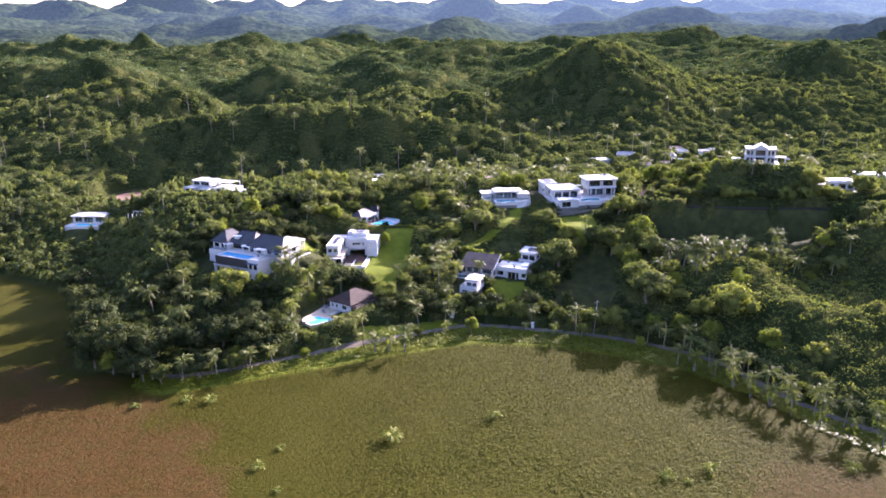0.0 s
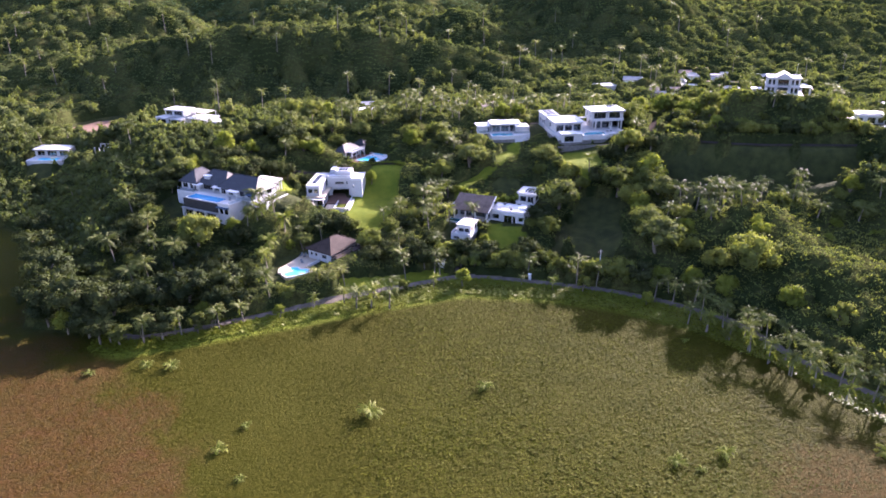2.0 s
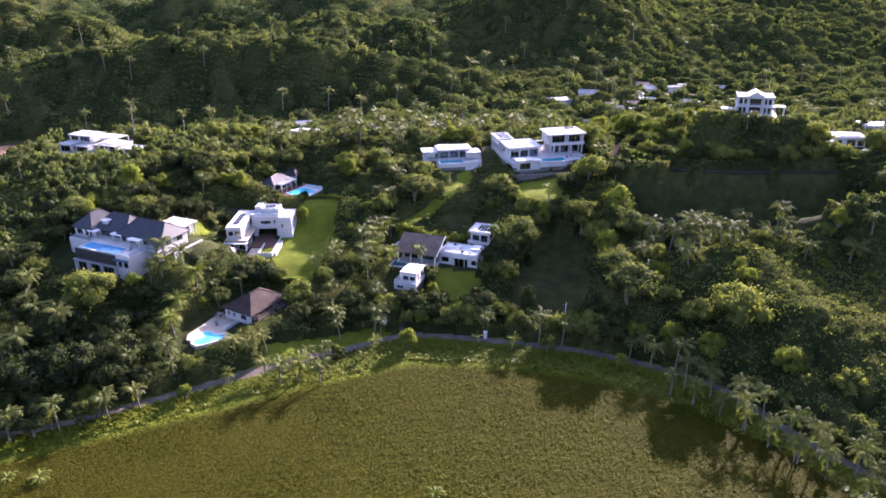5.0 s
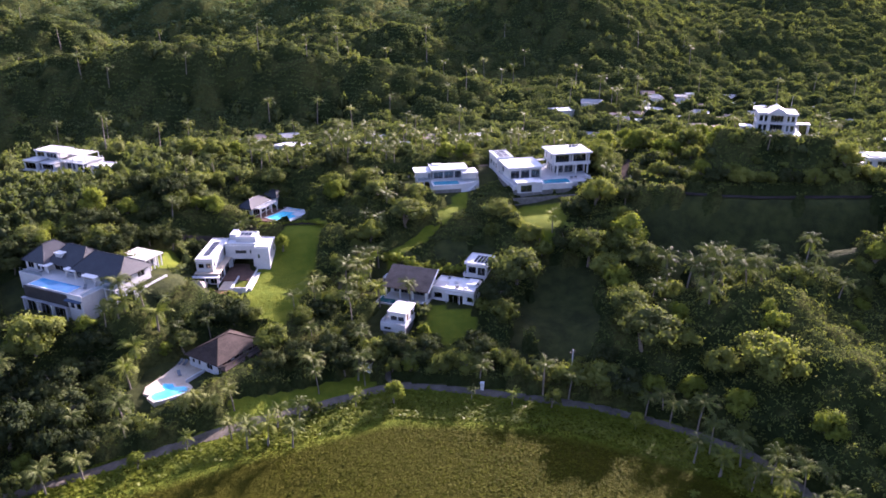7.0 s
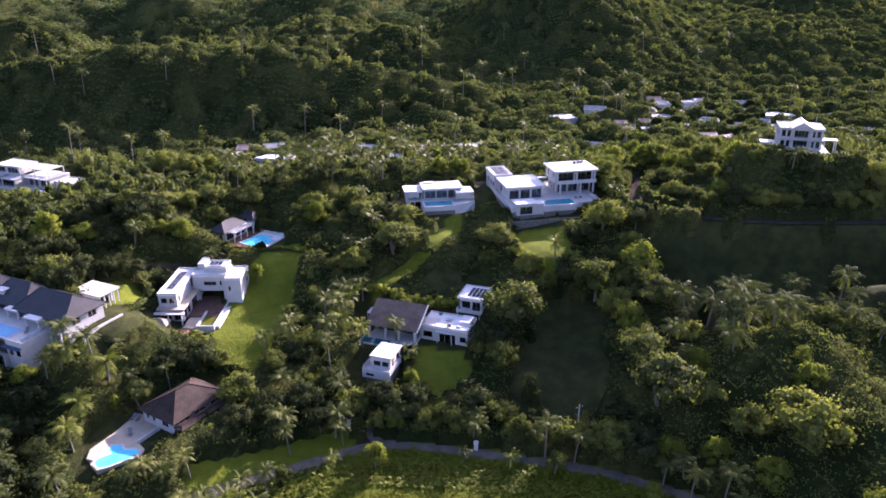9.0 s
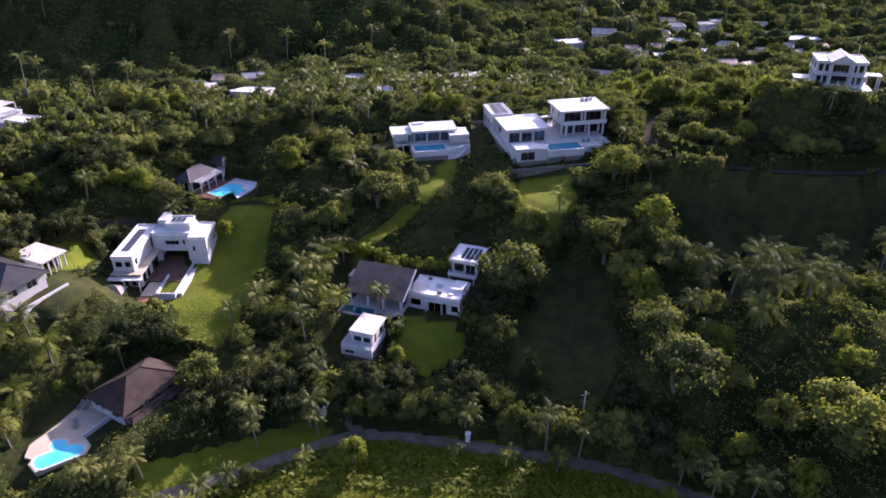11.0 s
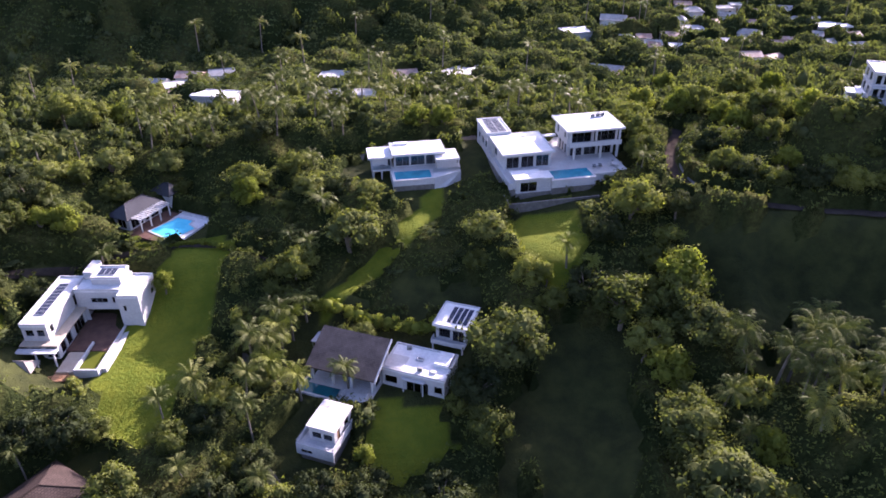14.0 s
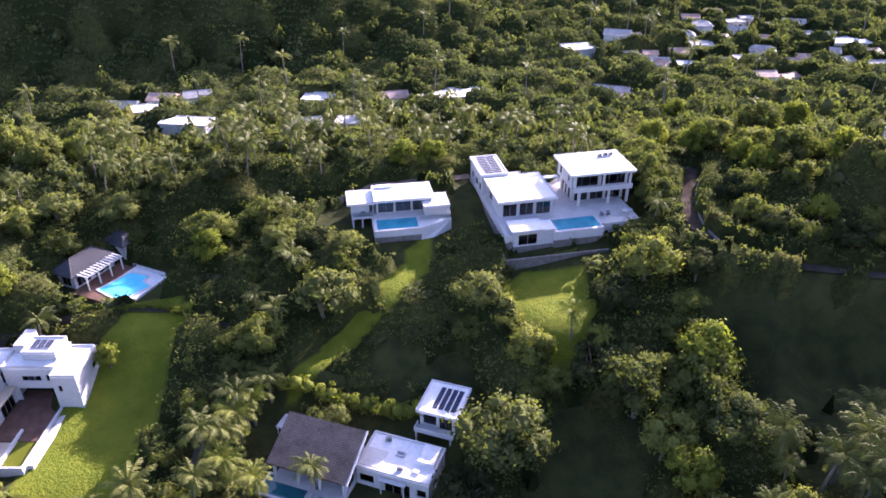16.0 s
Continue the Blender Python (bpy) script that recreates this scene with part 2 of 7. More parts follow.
def far_forest():
    """The distance: forest with haze put on as a bluish glow, stronger far off and towards the sun."""
    m, n, l, p = nodes_of("haze_glow_far_forest")
    geo, sep, mp = n.new("ShaderNodeNewGeometry"), n.new("ShaderNodeSeparateXYZ"), n.new("ShaderNodeMapRange")
    # near-black gaps between the crowns carry their shade in the colour
    crowns = noise_of(n, l, 0.07, 6.0, rough=0.6)
    l.new(mix_of(n, l, 0.45, ramp(n, l, noise_of(n, l, 0.01), [(0.3, (0.012, 0.02, 0.01)), (0.7, (0.03, 0.04, 0.018))]), ramp(n, l, crowns, [(0.4, (0.002, 0.004, 0.002)), (0.62, (0.04, 0.056, 0.022))])), p.inputs["Base Color"])
    p.inputs["Roughness"].default_value, p.inputs["Specular IOR Level"].default_value = 1.0, 0.0
    bump_of(n, l, crowns, 1.0, 6.0, p)
    # emission in place of haze, growing with x and y
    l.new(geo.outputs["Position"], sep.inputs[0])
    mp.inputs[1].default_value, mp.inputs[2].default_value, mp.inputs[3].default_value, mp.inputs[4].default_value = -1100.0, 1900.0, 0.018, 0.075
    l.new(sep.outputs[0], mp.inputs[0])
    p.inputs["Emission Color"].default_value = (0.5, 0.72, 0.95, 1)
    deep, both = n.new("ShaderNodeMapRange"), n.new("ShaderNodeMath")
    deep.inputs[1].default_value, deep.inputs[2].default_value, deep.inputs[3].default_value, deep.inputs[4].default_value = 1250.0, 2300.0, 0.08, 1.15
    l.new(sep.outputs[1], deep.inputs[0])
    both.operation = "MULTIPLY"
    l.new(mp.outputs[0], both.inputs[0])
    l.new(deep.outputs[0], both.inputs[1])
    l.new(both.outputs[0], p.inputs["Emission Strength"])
    return m


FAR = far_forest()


def canopy_material():
    """The closed roof of the forest: each crown in its own green, broken into clumps of leaves, the shade of the gaps
    painted in dark.
    """
    m, n, l, p = nodes_of("forest_canopy")
    at = n.new("ShaderNodeAttribute")
    at.attribute_name = "tone"
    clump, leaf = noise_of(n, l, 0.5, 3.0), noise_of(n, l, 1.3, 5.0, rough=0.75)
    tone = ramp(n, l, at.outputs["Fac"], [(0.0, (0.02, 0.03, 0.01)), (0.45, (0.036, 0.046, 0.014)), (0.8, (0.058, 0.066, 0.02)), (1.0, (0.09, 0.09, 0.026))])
    # noise darkens the colour like shade between clumps and between leaves
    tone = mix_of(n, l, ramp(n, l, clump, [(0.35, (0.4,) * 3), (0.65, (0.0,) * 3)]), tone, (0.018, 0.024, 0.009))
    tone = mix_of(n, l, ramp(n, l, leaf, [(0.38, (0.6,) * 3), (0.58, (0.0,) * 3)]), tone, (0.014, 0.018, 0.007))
    l.new(tone, p.inputs["Base Color"])
    p.inputs["Roughness"].default_value, p.inputs["Specular IOR Level"].default_value = 0.9, 0.0
    bump_of(n, l, leaf, 1.0, 1.0, p)
    return m


CANOPY = canopy_material()

# ---- the lie of the land ----
rng = np.random.default_rng(7)


def smooth(a, b, v):
    t = np.clip((v - a) / (b - a), 0, 1)
    return t * t * (3 - 2 * t)


SHORE_X = [-420, -170, -133, -112, -100, -71, -46, -15, 8, 30, 50, 64, 76, 82, 97, 140, 420]
SHORE_Y = [380, 262, 240, 205, 176, 170, 179, 192, 200, 197, 190, 182, 168, 155, 134, 104, -40]


def shore(x):
    """The y at which the marsh ends and firm ground begins."""
    return np.interp(x, SHORE_X, SHORE_Y)


# levelled places: x, y, height, radius
PADS = [(-33, 208, 4.2, 12), (-26, 218, 4.2, 8), (-42, 202, 3.9, 6), (-68, 222, 11.5, 9), (-60, 237, 16, 10), (-47, 228, 16.5, 7), (-50, 218, 13.5, 6), (-62, 250, 16.5, 9), (-36, 254, 8.7, 10), (-33, 243, 7.2, 6), (-20, 243, 8.2, 10), (-18, 226, 6, 8),
        (-27, 277, 14.7, 11), (12, 239, 6.2, 11), (23, 236, 6.0, 9), (6, 222, 3.6, 6), (31, 245, 9.6, 6), (24, 286, 20.2, 12), (57, 284, 20.6, 14), (37, 294, 22.5, 6)]
PADS += [(50, 262, 18.3, 9), (27, 271, 17.6, 7), (10, 257, 12.5, 6), (82, 289, 24.6, 6), (124, 281, 36.8, 12), (113, 273.5, 36.3, 5), (121, 270.8, 36.3, 5), (130, 267.5, 36.2, 5), (108, 276, 35.8, 4),
         (147, 264, 29.5, 8), (-101, 322, 18.0, 17), (-154, 300, 10.2, 9), (84, 228, 9, 9), (99, 228, 8.5, 9), (92, 243, 10, 8), (106, 241, 10, 8), (120, 240, 10.5, 8), (76, 246, 10, 6), (134, 238, 11, 8), (42, 226, 5.0, 9), (61, 215, 8, 8), (63, 240, 12, 6), (115, 200, 7, 16), (0, 296, 18, 6), (10, 298, 19, 5), (-10, 291.5, 17, 5), (-30, 342, 14, 12)]
PADS += [(a, b, 25.0, 4) for a, b in zip(np.interp(np.arange(0, 92, 3.5), [0, 13, 22, 50, 92], [78, 77.5, 83, 110, 150]), np.interp(np.arange(0, 92, 3.5), [0, 13, 22, 50, 92], [280, 266, 260.5, 252.6, 250]))]
# hills behind: x, y, height, half-width across, half-width along, turn in degrees
HILLS = [(-80, 446, 31, 120, 27, 3), (-40, 540, 14, 120, 60, 0), (-250, 520, 30, 90, 70, -10), (148, 610, 45, 56, 95, -8), (95, 640, 26, 50, 90, 0), (-30, 690, 20, 120, 90, 20), (330, 640, 26, 120, 110, 0), (-380, 700, 30, 160, 120, 0),
         (60, 820, 34, 150, 70, 10), (420, 900, 44, 190, 110, -12), (-200, 860, 20, 170, 90, 12)]
MOUNDS = [(a, b, h, w, w * f) for a, b, h, w, f in zip(rng.uniform(-900, 1050, 150), rng.uniform(490, 1400, 150), rng.uniform(7, 17, 150), rng.uniform(22, 46, 150), rng.uniform(0.7, 1.1, 150)) if not (50 < a < 270 and b < 560)]
LUMPS = np.column_stack([rng.uniform(-2600, 2600, 1000), rng.uniform(700, 3600, 1000), rng.uniform(0.25, 0.85, 1000), rng.uniform(45, 130, 1000), rng.uniform(40, 95, 1000)])


def ground(x, y):
    x, y = np.asarray(x, float), np.asarray(y, float)
    d = y - shore(x)
    front = 21.5 * smooth(3, 105, d) + 5.0 * smooth(0, 60, d - 70) * smooth(60, 130, x)
    floor = np.interp(y, [380, 460, 620, 900, 1300, 1800, 2400, 3000, 3600], [9, 9, 16, 25, 50, 92, 142, 186, 186])
    back = floor.copy()
    for cx, cy, h, rx, ry, turn in HILLS:
        c, s = math.cos(radians(turn)), math.sin(radians(turn))
        u, v = ((x - cx) * c + (y - cy) * s) / rx, (-(x - cx) * s + (y - cy) * c) / ry
        back = back + h * np.exp(-(u * u + v * v) ** 1.15)
    for cx, cy, h, rx, ry in LUMPS:
        u, v = (x - cx) / rx, (y - cy) / ry
        q = u * u + v * v
        near = q < 6
        if near.any():
            back = back + np.where(near, h * (14 + cy * 0.007) * np.exp(-q), 0)
    for cx, cy, h, rx, ry in MOUNDS:
        q = ((x - cx) / rx) ** 2 + ((y - cy) / ry) ** 2
        near = q < 5
        if near.any():
            back = back + np.where(near, h * np.exp(-q), 0)
    s = smooth(312, 385, y + 0.12 * np.abs(x))
    broad = front * (1 - s) + back * s
    w, z = np.full_like(x, 0.55), 0.55 * broad
    for px, py, pz, r in PADS:
        q = np.hypot(x - px, y - py) / r
        k = np.clip(1 - q / 2.6, 0, 1) ** 2 / (np.clip(q - 0.55, 0, None) ** 2 + 0.06)
        w, z = w + k, z + k * pz
    z = z / w
    z = z * smooth(-1, 9, d)
    return np.where(d < 0, 0, z)


def height(x, y):
    return float(ground(np.array([x]), np.array([y]))[0])


def mesh_of(name, verts, faces_n, index=None):
    """A mesh of faces with faces_n corners each, from arrays."""
    verts = np.ascontiguousarray(verts, np.float32).reshape(-1, 3)
    index = np.arange(len(verts), dtype=np.int32) if index is None else np.ascontiguousarray(index, np.int32).ravel()
    me = bpy.data.meshes.new(name)
    me.vertices.add(len(verts))
    me.vertices.foreach_set("co", verts.ravel())
    me.loops.add(len(index))
    me.loops.foreach_set("vertex_index", index)
    me.polygons.add(len(index) // faces_n)
    me.polygons.foreach_set("loop_start", np.arange(0, len(index), faces_n, dtype=np.int32))
    me.update(calc_edges=True)
    return me


def steps(*spans):
    out = []
    for a, b, n in spans:
        out += list(np.linspace(a, b, n, endpoint=False))
    return np.array(out + [spans[-1][1]])


gx = steps((-3400, -700, 30), (-700, -200, 40), (-200, -110, 28), (-110, 130, 100), (130, 230, 28), (230, 800, 42), (800, 3400, 30))
gy = steps((-900, 60, 24), (60, 110, 20), (110, 330, 100), (330, 560, 46), (560, 1100, 50), (1100, 2200, 52), (2200, 4300, 40))
GX, GY = np.meshgrid(gx, gy)
GZ = ground(GX.ravel(), GY.ravel()).reshape(GX.shape) - 45 * smooth(1300, 1500, GY)

ROAD = [(-78, 173.5), (-70, 171.3), (-58.5, 175.3), (-46.5, 181.2), (-32, 187.8), (-15.5, 196), (0.6, 203), (8.2, 206), (17.5, 204.2), (30, 201), (48.4, 195.2), (62, 187.4), (73.5, 178), (78.5, 167), (82, 158), (89.5, 147), (99, 137), (125, 120), (160, 100)]
DRIVES = [[(8.2, 206), (4, 214), (-3, 224), (-6, 238), (-4, 250), (1, 256), (2, 268), (-6, 280), (-14, 287), (-17, 290)],
          [(84, 302), (87.5, 300), (84, 293.5), (81, 288), (77.5, 278), (76.5, 271), (77.5, 266), (81, 262), (88, 258.2), (100, 254.6), (110, 252.6), (130, 251.5), (165, 248)],
          [(-4, 262), (-12, 265), (-22, 267), (-34, 266), (-46, 262), (-54, 254)],
          [(-16, 290), (-8, 292.5), (-2, 294.5), (4, 296), (11, 298), (22, 301), (40, 303)]]


def along(points, gap=1.5):
    p = np.array(points, float)
    d = np.r_[0, np.cumsum(np.hypot(*np.diff(p, axis=0).T))]
    s = np.linspace(0, d[-1], int(d[-1] / gap) + 2)
    q = np.column_stack([np.interp(s, d, p[:, 0]), np.interp(s, d, p[:, 1])])
    for _ in range(6):
        q[1:-1] = (q[:-2] + 2 * q[1:-1] + q[2:]) / 4
    return q


def far_from(line, x, y):
    """Distance of places from a line of points."""
    best = np.full(np.shape(x), 1e9)
    for px, py in line:
        best = np.minimum(best, np.hypot(x - px, y - py))
    return best


def inside(poly, x, y):
    hit = np.zeros(np.shape(x), bool)
    for (ax, ay), (bx, by) in zip(poly, poly[1:] + poly[:1]):
        cross = (ay > y) != (by > y)
        hit ^= cross & (x < (bx - ax) * (y - ay) / ((by - ay) or 1e-9) + ax)
    return hit


LAWNS = [[(-31, 240), (-26, 258), (-20, 271), (-11, 268), (-12, 252), (-14, 236), (-17, 222), (-24, 226)],
         [(41, 268), (58, 270), (56, 256), (49, 244), (43, 256)], [(20, 268), (29, 281), (32, 279), (28, 268), (22, 263)], [(5, 252), (18, 266), (21, 263), (9, 250)],
         [(-60, 246), (-48, 252), (-46, 242), (-52, 236)], [(-24, 192), (4, 206), (2, 211), (-12, 205), (-26, 198)],
         [(13, 218), (19, 223), (22, 219), (16, 214)], [(17, 233), (27, 229), (30, 222), (22, 218), (14, 224)]]


def rusty_at(x, y):
    """How far the marsh is rust-brown: a patch with a ragged edge in its western part."""
    wob = 7 * np.sin(x * 0.11 + y * 0.05) + 5 * np.sin(x * 0.23 - y * 0.19 + 1.0) + 4 * np.sin(y * 0.37 + x * 0.31)
    edge = np.interp(x, [-300, -124, -85, -52, -40, -30, 0, 300], [250, 183, 160, 146, 122, 96, 60, -100])
    return smooth(20, -28, y - edge + wob)


lines = [along(ROAD)] + [along(d) for d in DRIVES]
X, Y = GX.ravel(), GY.ravel()
D = Y - shore(X)
lawn = np.zeros(X.shape)
nearby = (np.abs(X) < 140) & (Y > 150) & (Y < 330)
for poly in LAWNS:
    lawn[nearby] = np.maximum(lawn[nearby], inside(poly, X[nearby], Y[nearby]))
verge = smooth(-13 - 4 * smooth(40, 70, X), -3, D) * smooth(9, 4, D) * smooth(-88, -70, X) * (X < 200)
brown = rusty_at(X, Y) * (D < 0)
brown = np.maximum(brown, 0.45 * smooth(26, 8, np.hypot(X - 74, (Y - 118) * 1.2)))
zone = np.column_stack([smooth(-3, 2, D), np.maximum(lawn, verge), brown, np.ones_like(X)])
ny, nx = GX.shape
i = np.arange((ny - 1) * (nx - 1))
a = (i // (nx - 1)) * nx + i % (nx - 1)
me = mesh_of("ground", np.column_stack([X, Y, GZ.ravel()]), 4, np.column_stack([a, a + 1, a + nx + 1, a + nx]))
at = me.color_attributes.new("zone", "FLOAT_COLOR", "POINT")
at.data.foreach_set("color", zone.astype(np.float32).ravel())
me.polygons.foreach_set("use_smooth", np.ones(len(me.polygons), bool))


def ground_material():
    m, n, l, p = nodes_of("marsh_grass_and_forest_floor")
    vc, sep = n.new("ShaderNodeVertexColor"), n.new("ShaderNodeSeparateColor")
    vc.layer_name = "zone"
    l.new(vc.outputs[0], sep.inputs[0])
    big, mid, fine = noise_of(n, l, 0.035, 5.0), noise_of(n, l, 0.3, 5.0), noise_of(n, l, 1.6, 5.0, rough=0.7)
    marsh = mix_of(n, l, big, (0.026, 0.0238, 0.0013), (0.0212, 0.0248, 0.0013))
    marsh = mix_of(n, l, ramp(n, l, fine, [(0.3, (0.0,) * 3), (0.7, (0.5,) * 3)]), marsh, (0.0335, 0.032, 0.0017))
    rust = mix_of(n, l, ramp(n, l, mid, [(0.38, (0.0,) * 3), (0.62, (1.0,) * 3)]), (0.048, 0.024, 0.0068), (0.036, 0.0258, 0.005))
    rust = mix_of(n, l, ramp(n, l, big, [(0.35, (0.0,) * 3), (0.65, (0.55,) * 3)]), rust, (0.042, 0.033, 0.005))
    rust = mix_of(n, l, ramp(n, l, fine, [(0.35, (0.0,) * 3), (0.8, (0.6,) * 3)]), rust, (0.026, 0.014, 0.007))
    edge = n.new("ShaderNodeMath")
    edge.operation = "MULTIPLY_ADD"
    l.new(mid, edge.inputs[0])
    edge.inputs[1].default_value = 0.9
    l.new(sep.outputs[2], edge.inputs[2])
    marsh = mix_of(n, l, ramp(n, l, edge.outputs[0], [(0.6, (0.0,) * 3), (1.25, (1.0,) * 3)]), marsh, rust)
    earth = mix_of(n, l, ramp(n, l, mid, [(0.35, (0.0,) * 3), (0.65, (1.0,) * 3)]), (0.022, 0.026, 0.01), (0.04, 0.046, 0.014))
    grass = mix_of(n, l, ramp(n, l, mid, [(0.3, (0.0,) * 3), (0.7, (1.0,) * 3)]), (0.07, 0.092, 0.008), (0.12, 0.132, 0.012))
    grass = mix_of(n, l, ramp(n, l, fine, [(0.4, (0.0,) * 3), (0.7, (0.4,) * 3)]), grass, (0.06, 0.1, 0.015))
    out = mix_of(n, l, sep.outputs[0], marsh, earth)
    soft = n.new("ShaderNodeMath")
    soft.operation = "MULTIPLY_ADD"
    l.new(fine, soft.inputs[0])
    soft.inputs[1].default_value = 0.5
    l.new(sep.outputs[1], soft.inputs[2])
    out = mix_of(n, l, ramp(n, l, soft.outputs[0], [(0.55, (0.0,) * 3), (0.95, (1.0,) * 3)]), out, grass)
    l.new(out, p.inputs["Base Color"])
    p.inputs["Roughness"].default_value, p.inputs["Specular IOR Level"].default_value = 0.95, 0.04
    bump_of(n, l, fine, 0.9, 0.45, p)
    return m


land = new("ground", me)
me.materials.append(ground_material())
tagged(land, "green and rust-brown marsh meadow rising into wooded hills", "ground", kind="structure")


def strip(name, line, width, material, label, category, lift=0.07):
    q = along(line, 1.2)
    t = np.gradient(q, axis=0)
    t /= np.hypot(*t.T)[:, None]
    side = np.column_stack([-t[:, 1], t[:, 0]])
    cols = []
    for k, f in enumerate(np.linspace(-0.5, 0.5, 5)):
        wob = 0.12 * np.sin(np.arange(len(q)) * 0.9 + k) * (abs(f) == 0.5)
        pos = q + side * (f * width + wob)[:, None]
        cols.append(np.column_stack([pos, ground(pos[:, 0], pos[:, 1]) + lift + 0.05 * (1 - 4 * f * f)]))
    v = np.stack(cols, 1)
    n = len(q)
    k = np.arange((n - 1) * 4)
    a = (k // 4) * 5 + k % 4
    me = mesh_of(name, v, 4, np.column_stack([a + 1, a, a + 5, a + 6]))
    me.materials.append(material)
    me.polygons.foreach_set("use_smooth", np.ones(len(me.polygons), bool))
    return tagged(new(name, me), label, category, kind="structure")


strip("road", ROAD, 2.4, ASPHALT, "narrow dusty worn asphalt lane along the marsh", "road", 0.1)
strip("road", DRIVES[0], 2.4, ASPHALT, "narrow grey lane climbing between the villas", "road", 0.25)
strip("road", DRIVES[1], 1.9, DRIVE, "worn asphalt driveway, coloured dark as if shaded, curving round the slope", "road", 0.25)
strip("road", DRIVES[3], 3.4, ASPHALT, "short asphalt drive to the white villa", "road", 0.25)
strip("road", DRIVES[2], 1.2, DRIVE, "narrow dark garden path along the lawn", "road", 0.25)


# ---- building ----
def part(name, bm, material, parent, label=""):
    me = bpy.data.meshes.new(name)
    bm.to_mesh(me)
    bm.free()
    me.materials.append(material)
    ob = new(name, me)
    ob.parent = parent
    return tagged(ob, label)


def box(bm, x0, x1, y0, y1, z0, z1):
    m = Matrix.Translation(((x0 + x1) / 2, (y0 + y1) / 2, (z0 + z1) / 2)) @ Matrix.Diagonal((x1 - x0, y1 - y0, z1 - z0, 1))
    return bmesh.ops.create_cube(bm, size=1, matrix=m)["verts"]


def tube(bm, pts, radii, sides=7):
    """A tapered limb through the points."""
    rings = []
    for i, (p, q) in enumerate(zip(pts, radii)):
        d = (Vector(pts[min(i + 1, len(pts) - 1)]) - Vector(pts[max(i - 1, 0)])).normalized()
        u = d.orthogonal().normalized()
        w = d.cross(u)
        rings.append([bm.verts.new(Vector(p) + q * (u * math.cos(s * 2 * math.pi / sides) + w * math.sin(s * 2 * math.pi / sides))) for s in range(sides)])
    for a, b in zip(rings, rings[1:]):
        for s in range(sides):
            bm.faces.new((a[s], a[(s + 1) % sides], b[(s + 1) % sides], b[s]))
    bm.faces.new(rings[-1])


def pierced(put, ss, zs, solid, t0, t1):
    """A slab on a grid of lines with cells left open; ss along, zs up, t0 to t1 through."""
    bm = bmesh.new()
    face = lambda *c: bm.faces.new([bm.verts.new(put @ Vector(p)) for p in c])
    full = lambda i, k: 0 <= i < len(ss) - 1 and 0 <= k < len(zs) - 1 and solid(i, k)
    for i in range(len(ss) - 1):
        for k in range(len(zs) - 1):
            if not full(i, k):
                continue
            s0, s1, q0, q1 = ss[i], ss[i + 1], zs[k], zs[k + 1]
            face((s0, t0, q0), (s1, t0, q0), (s1, t0, q1), (s0, t0, q1))
            face((s1, t1, q0), (s0, t1, q0), (s0, t1, q1), (s1, t1, q1))
            if not full(i - 1, k):
                face((s0, t1, q0), (s0, t0, q0), (s0, t0, q1), (s0, t1, q1))
            if not full(i + 1, k):
                face((s1, t0, q0), (s1, t1, q0), (s1, t1, q1), (s1, t0, q1))
            if not full(i, k + 1):
                face((s0, t0, q1), (s1, t0, q1), (s1, t1, q1), (s0, t1, q1))
            if not full(i, k - 1):
                face((s0, t1, q0), (s1, t1, q0), (s1, t0, q0), (s0, t0, q0))
    bmesh.ops.remove_doubles(bm, verts=bm.verts[:], dist=0.001)
    return bm


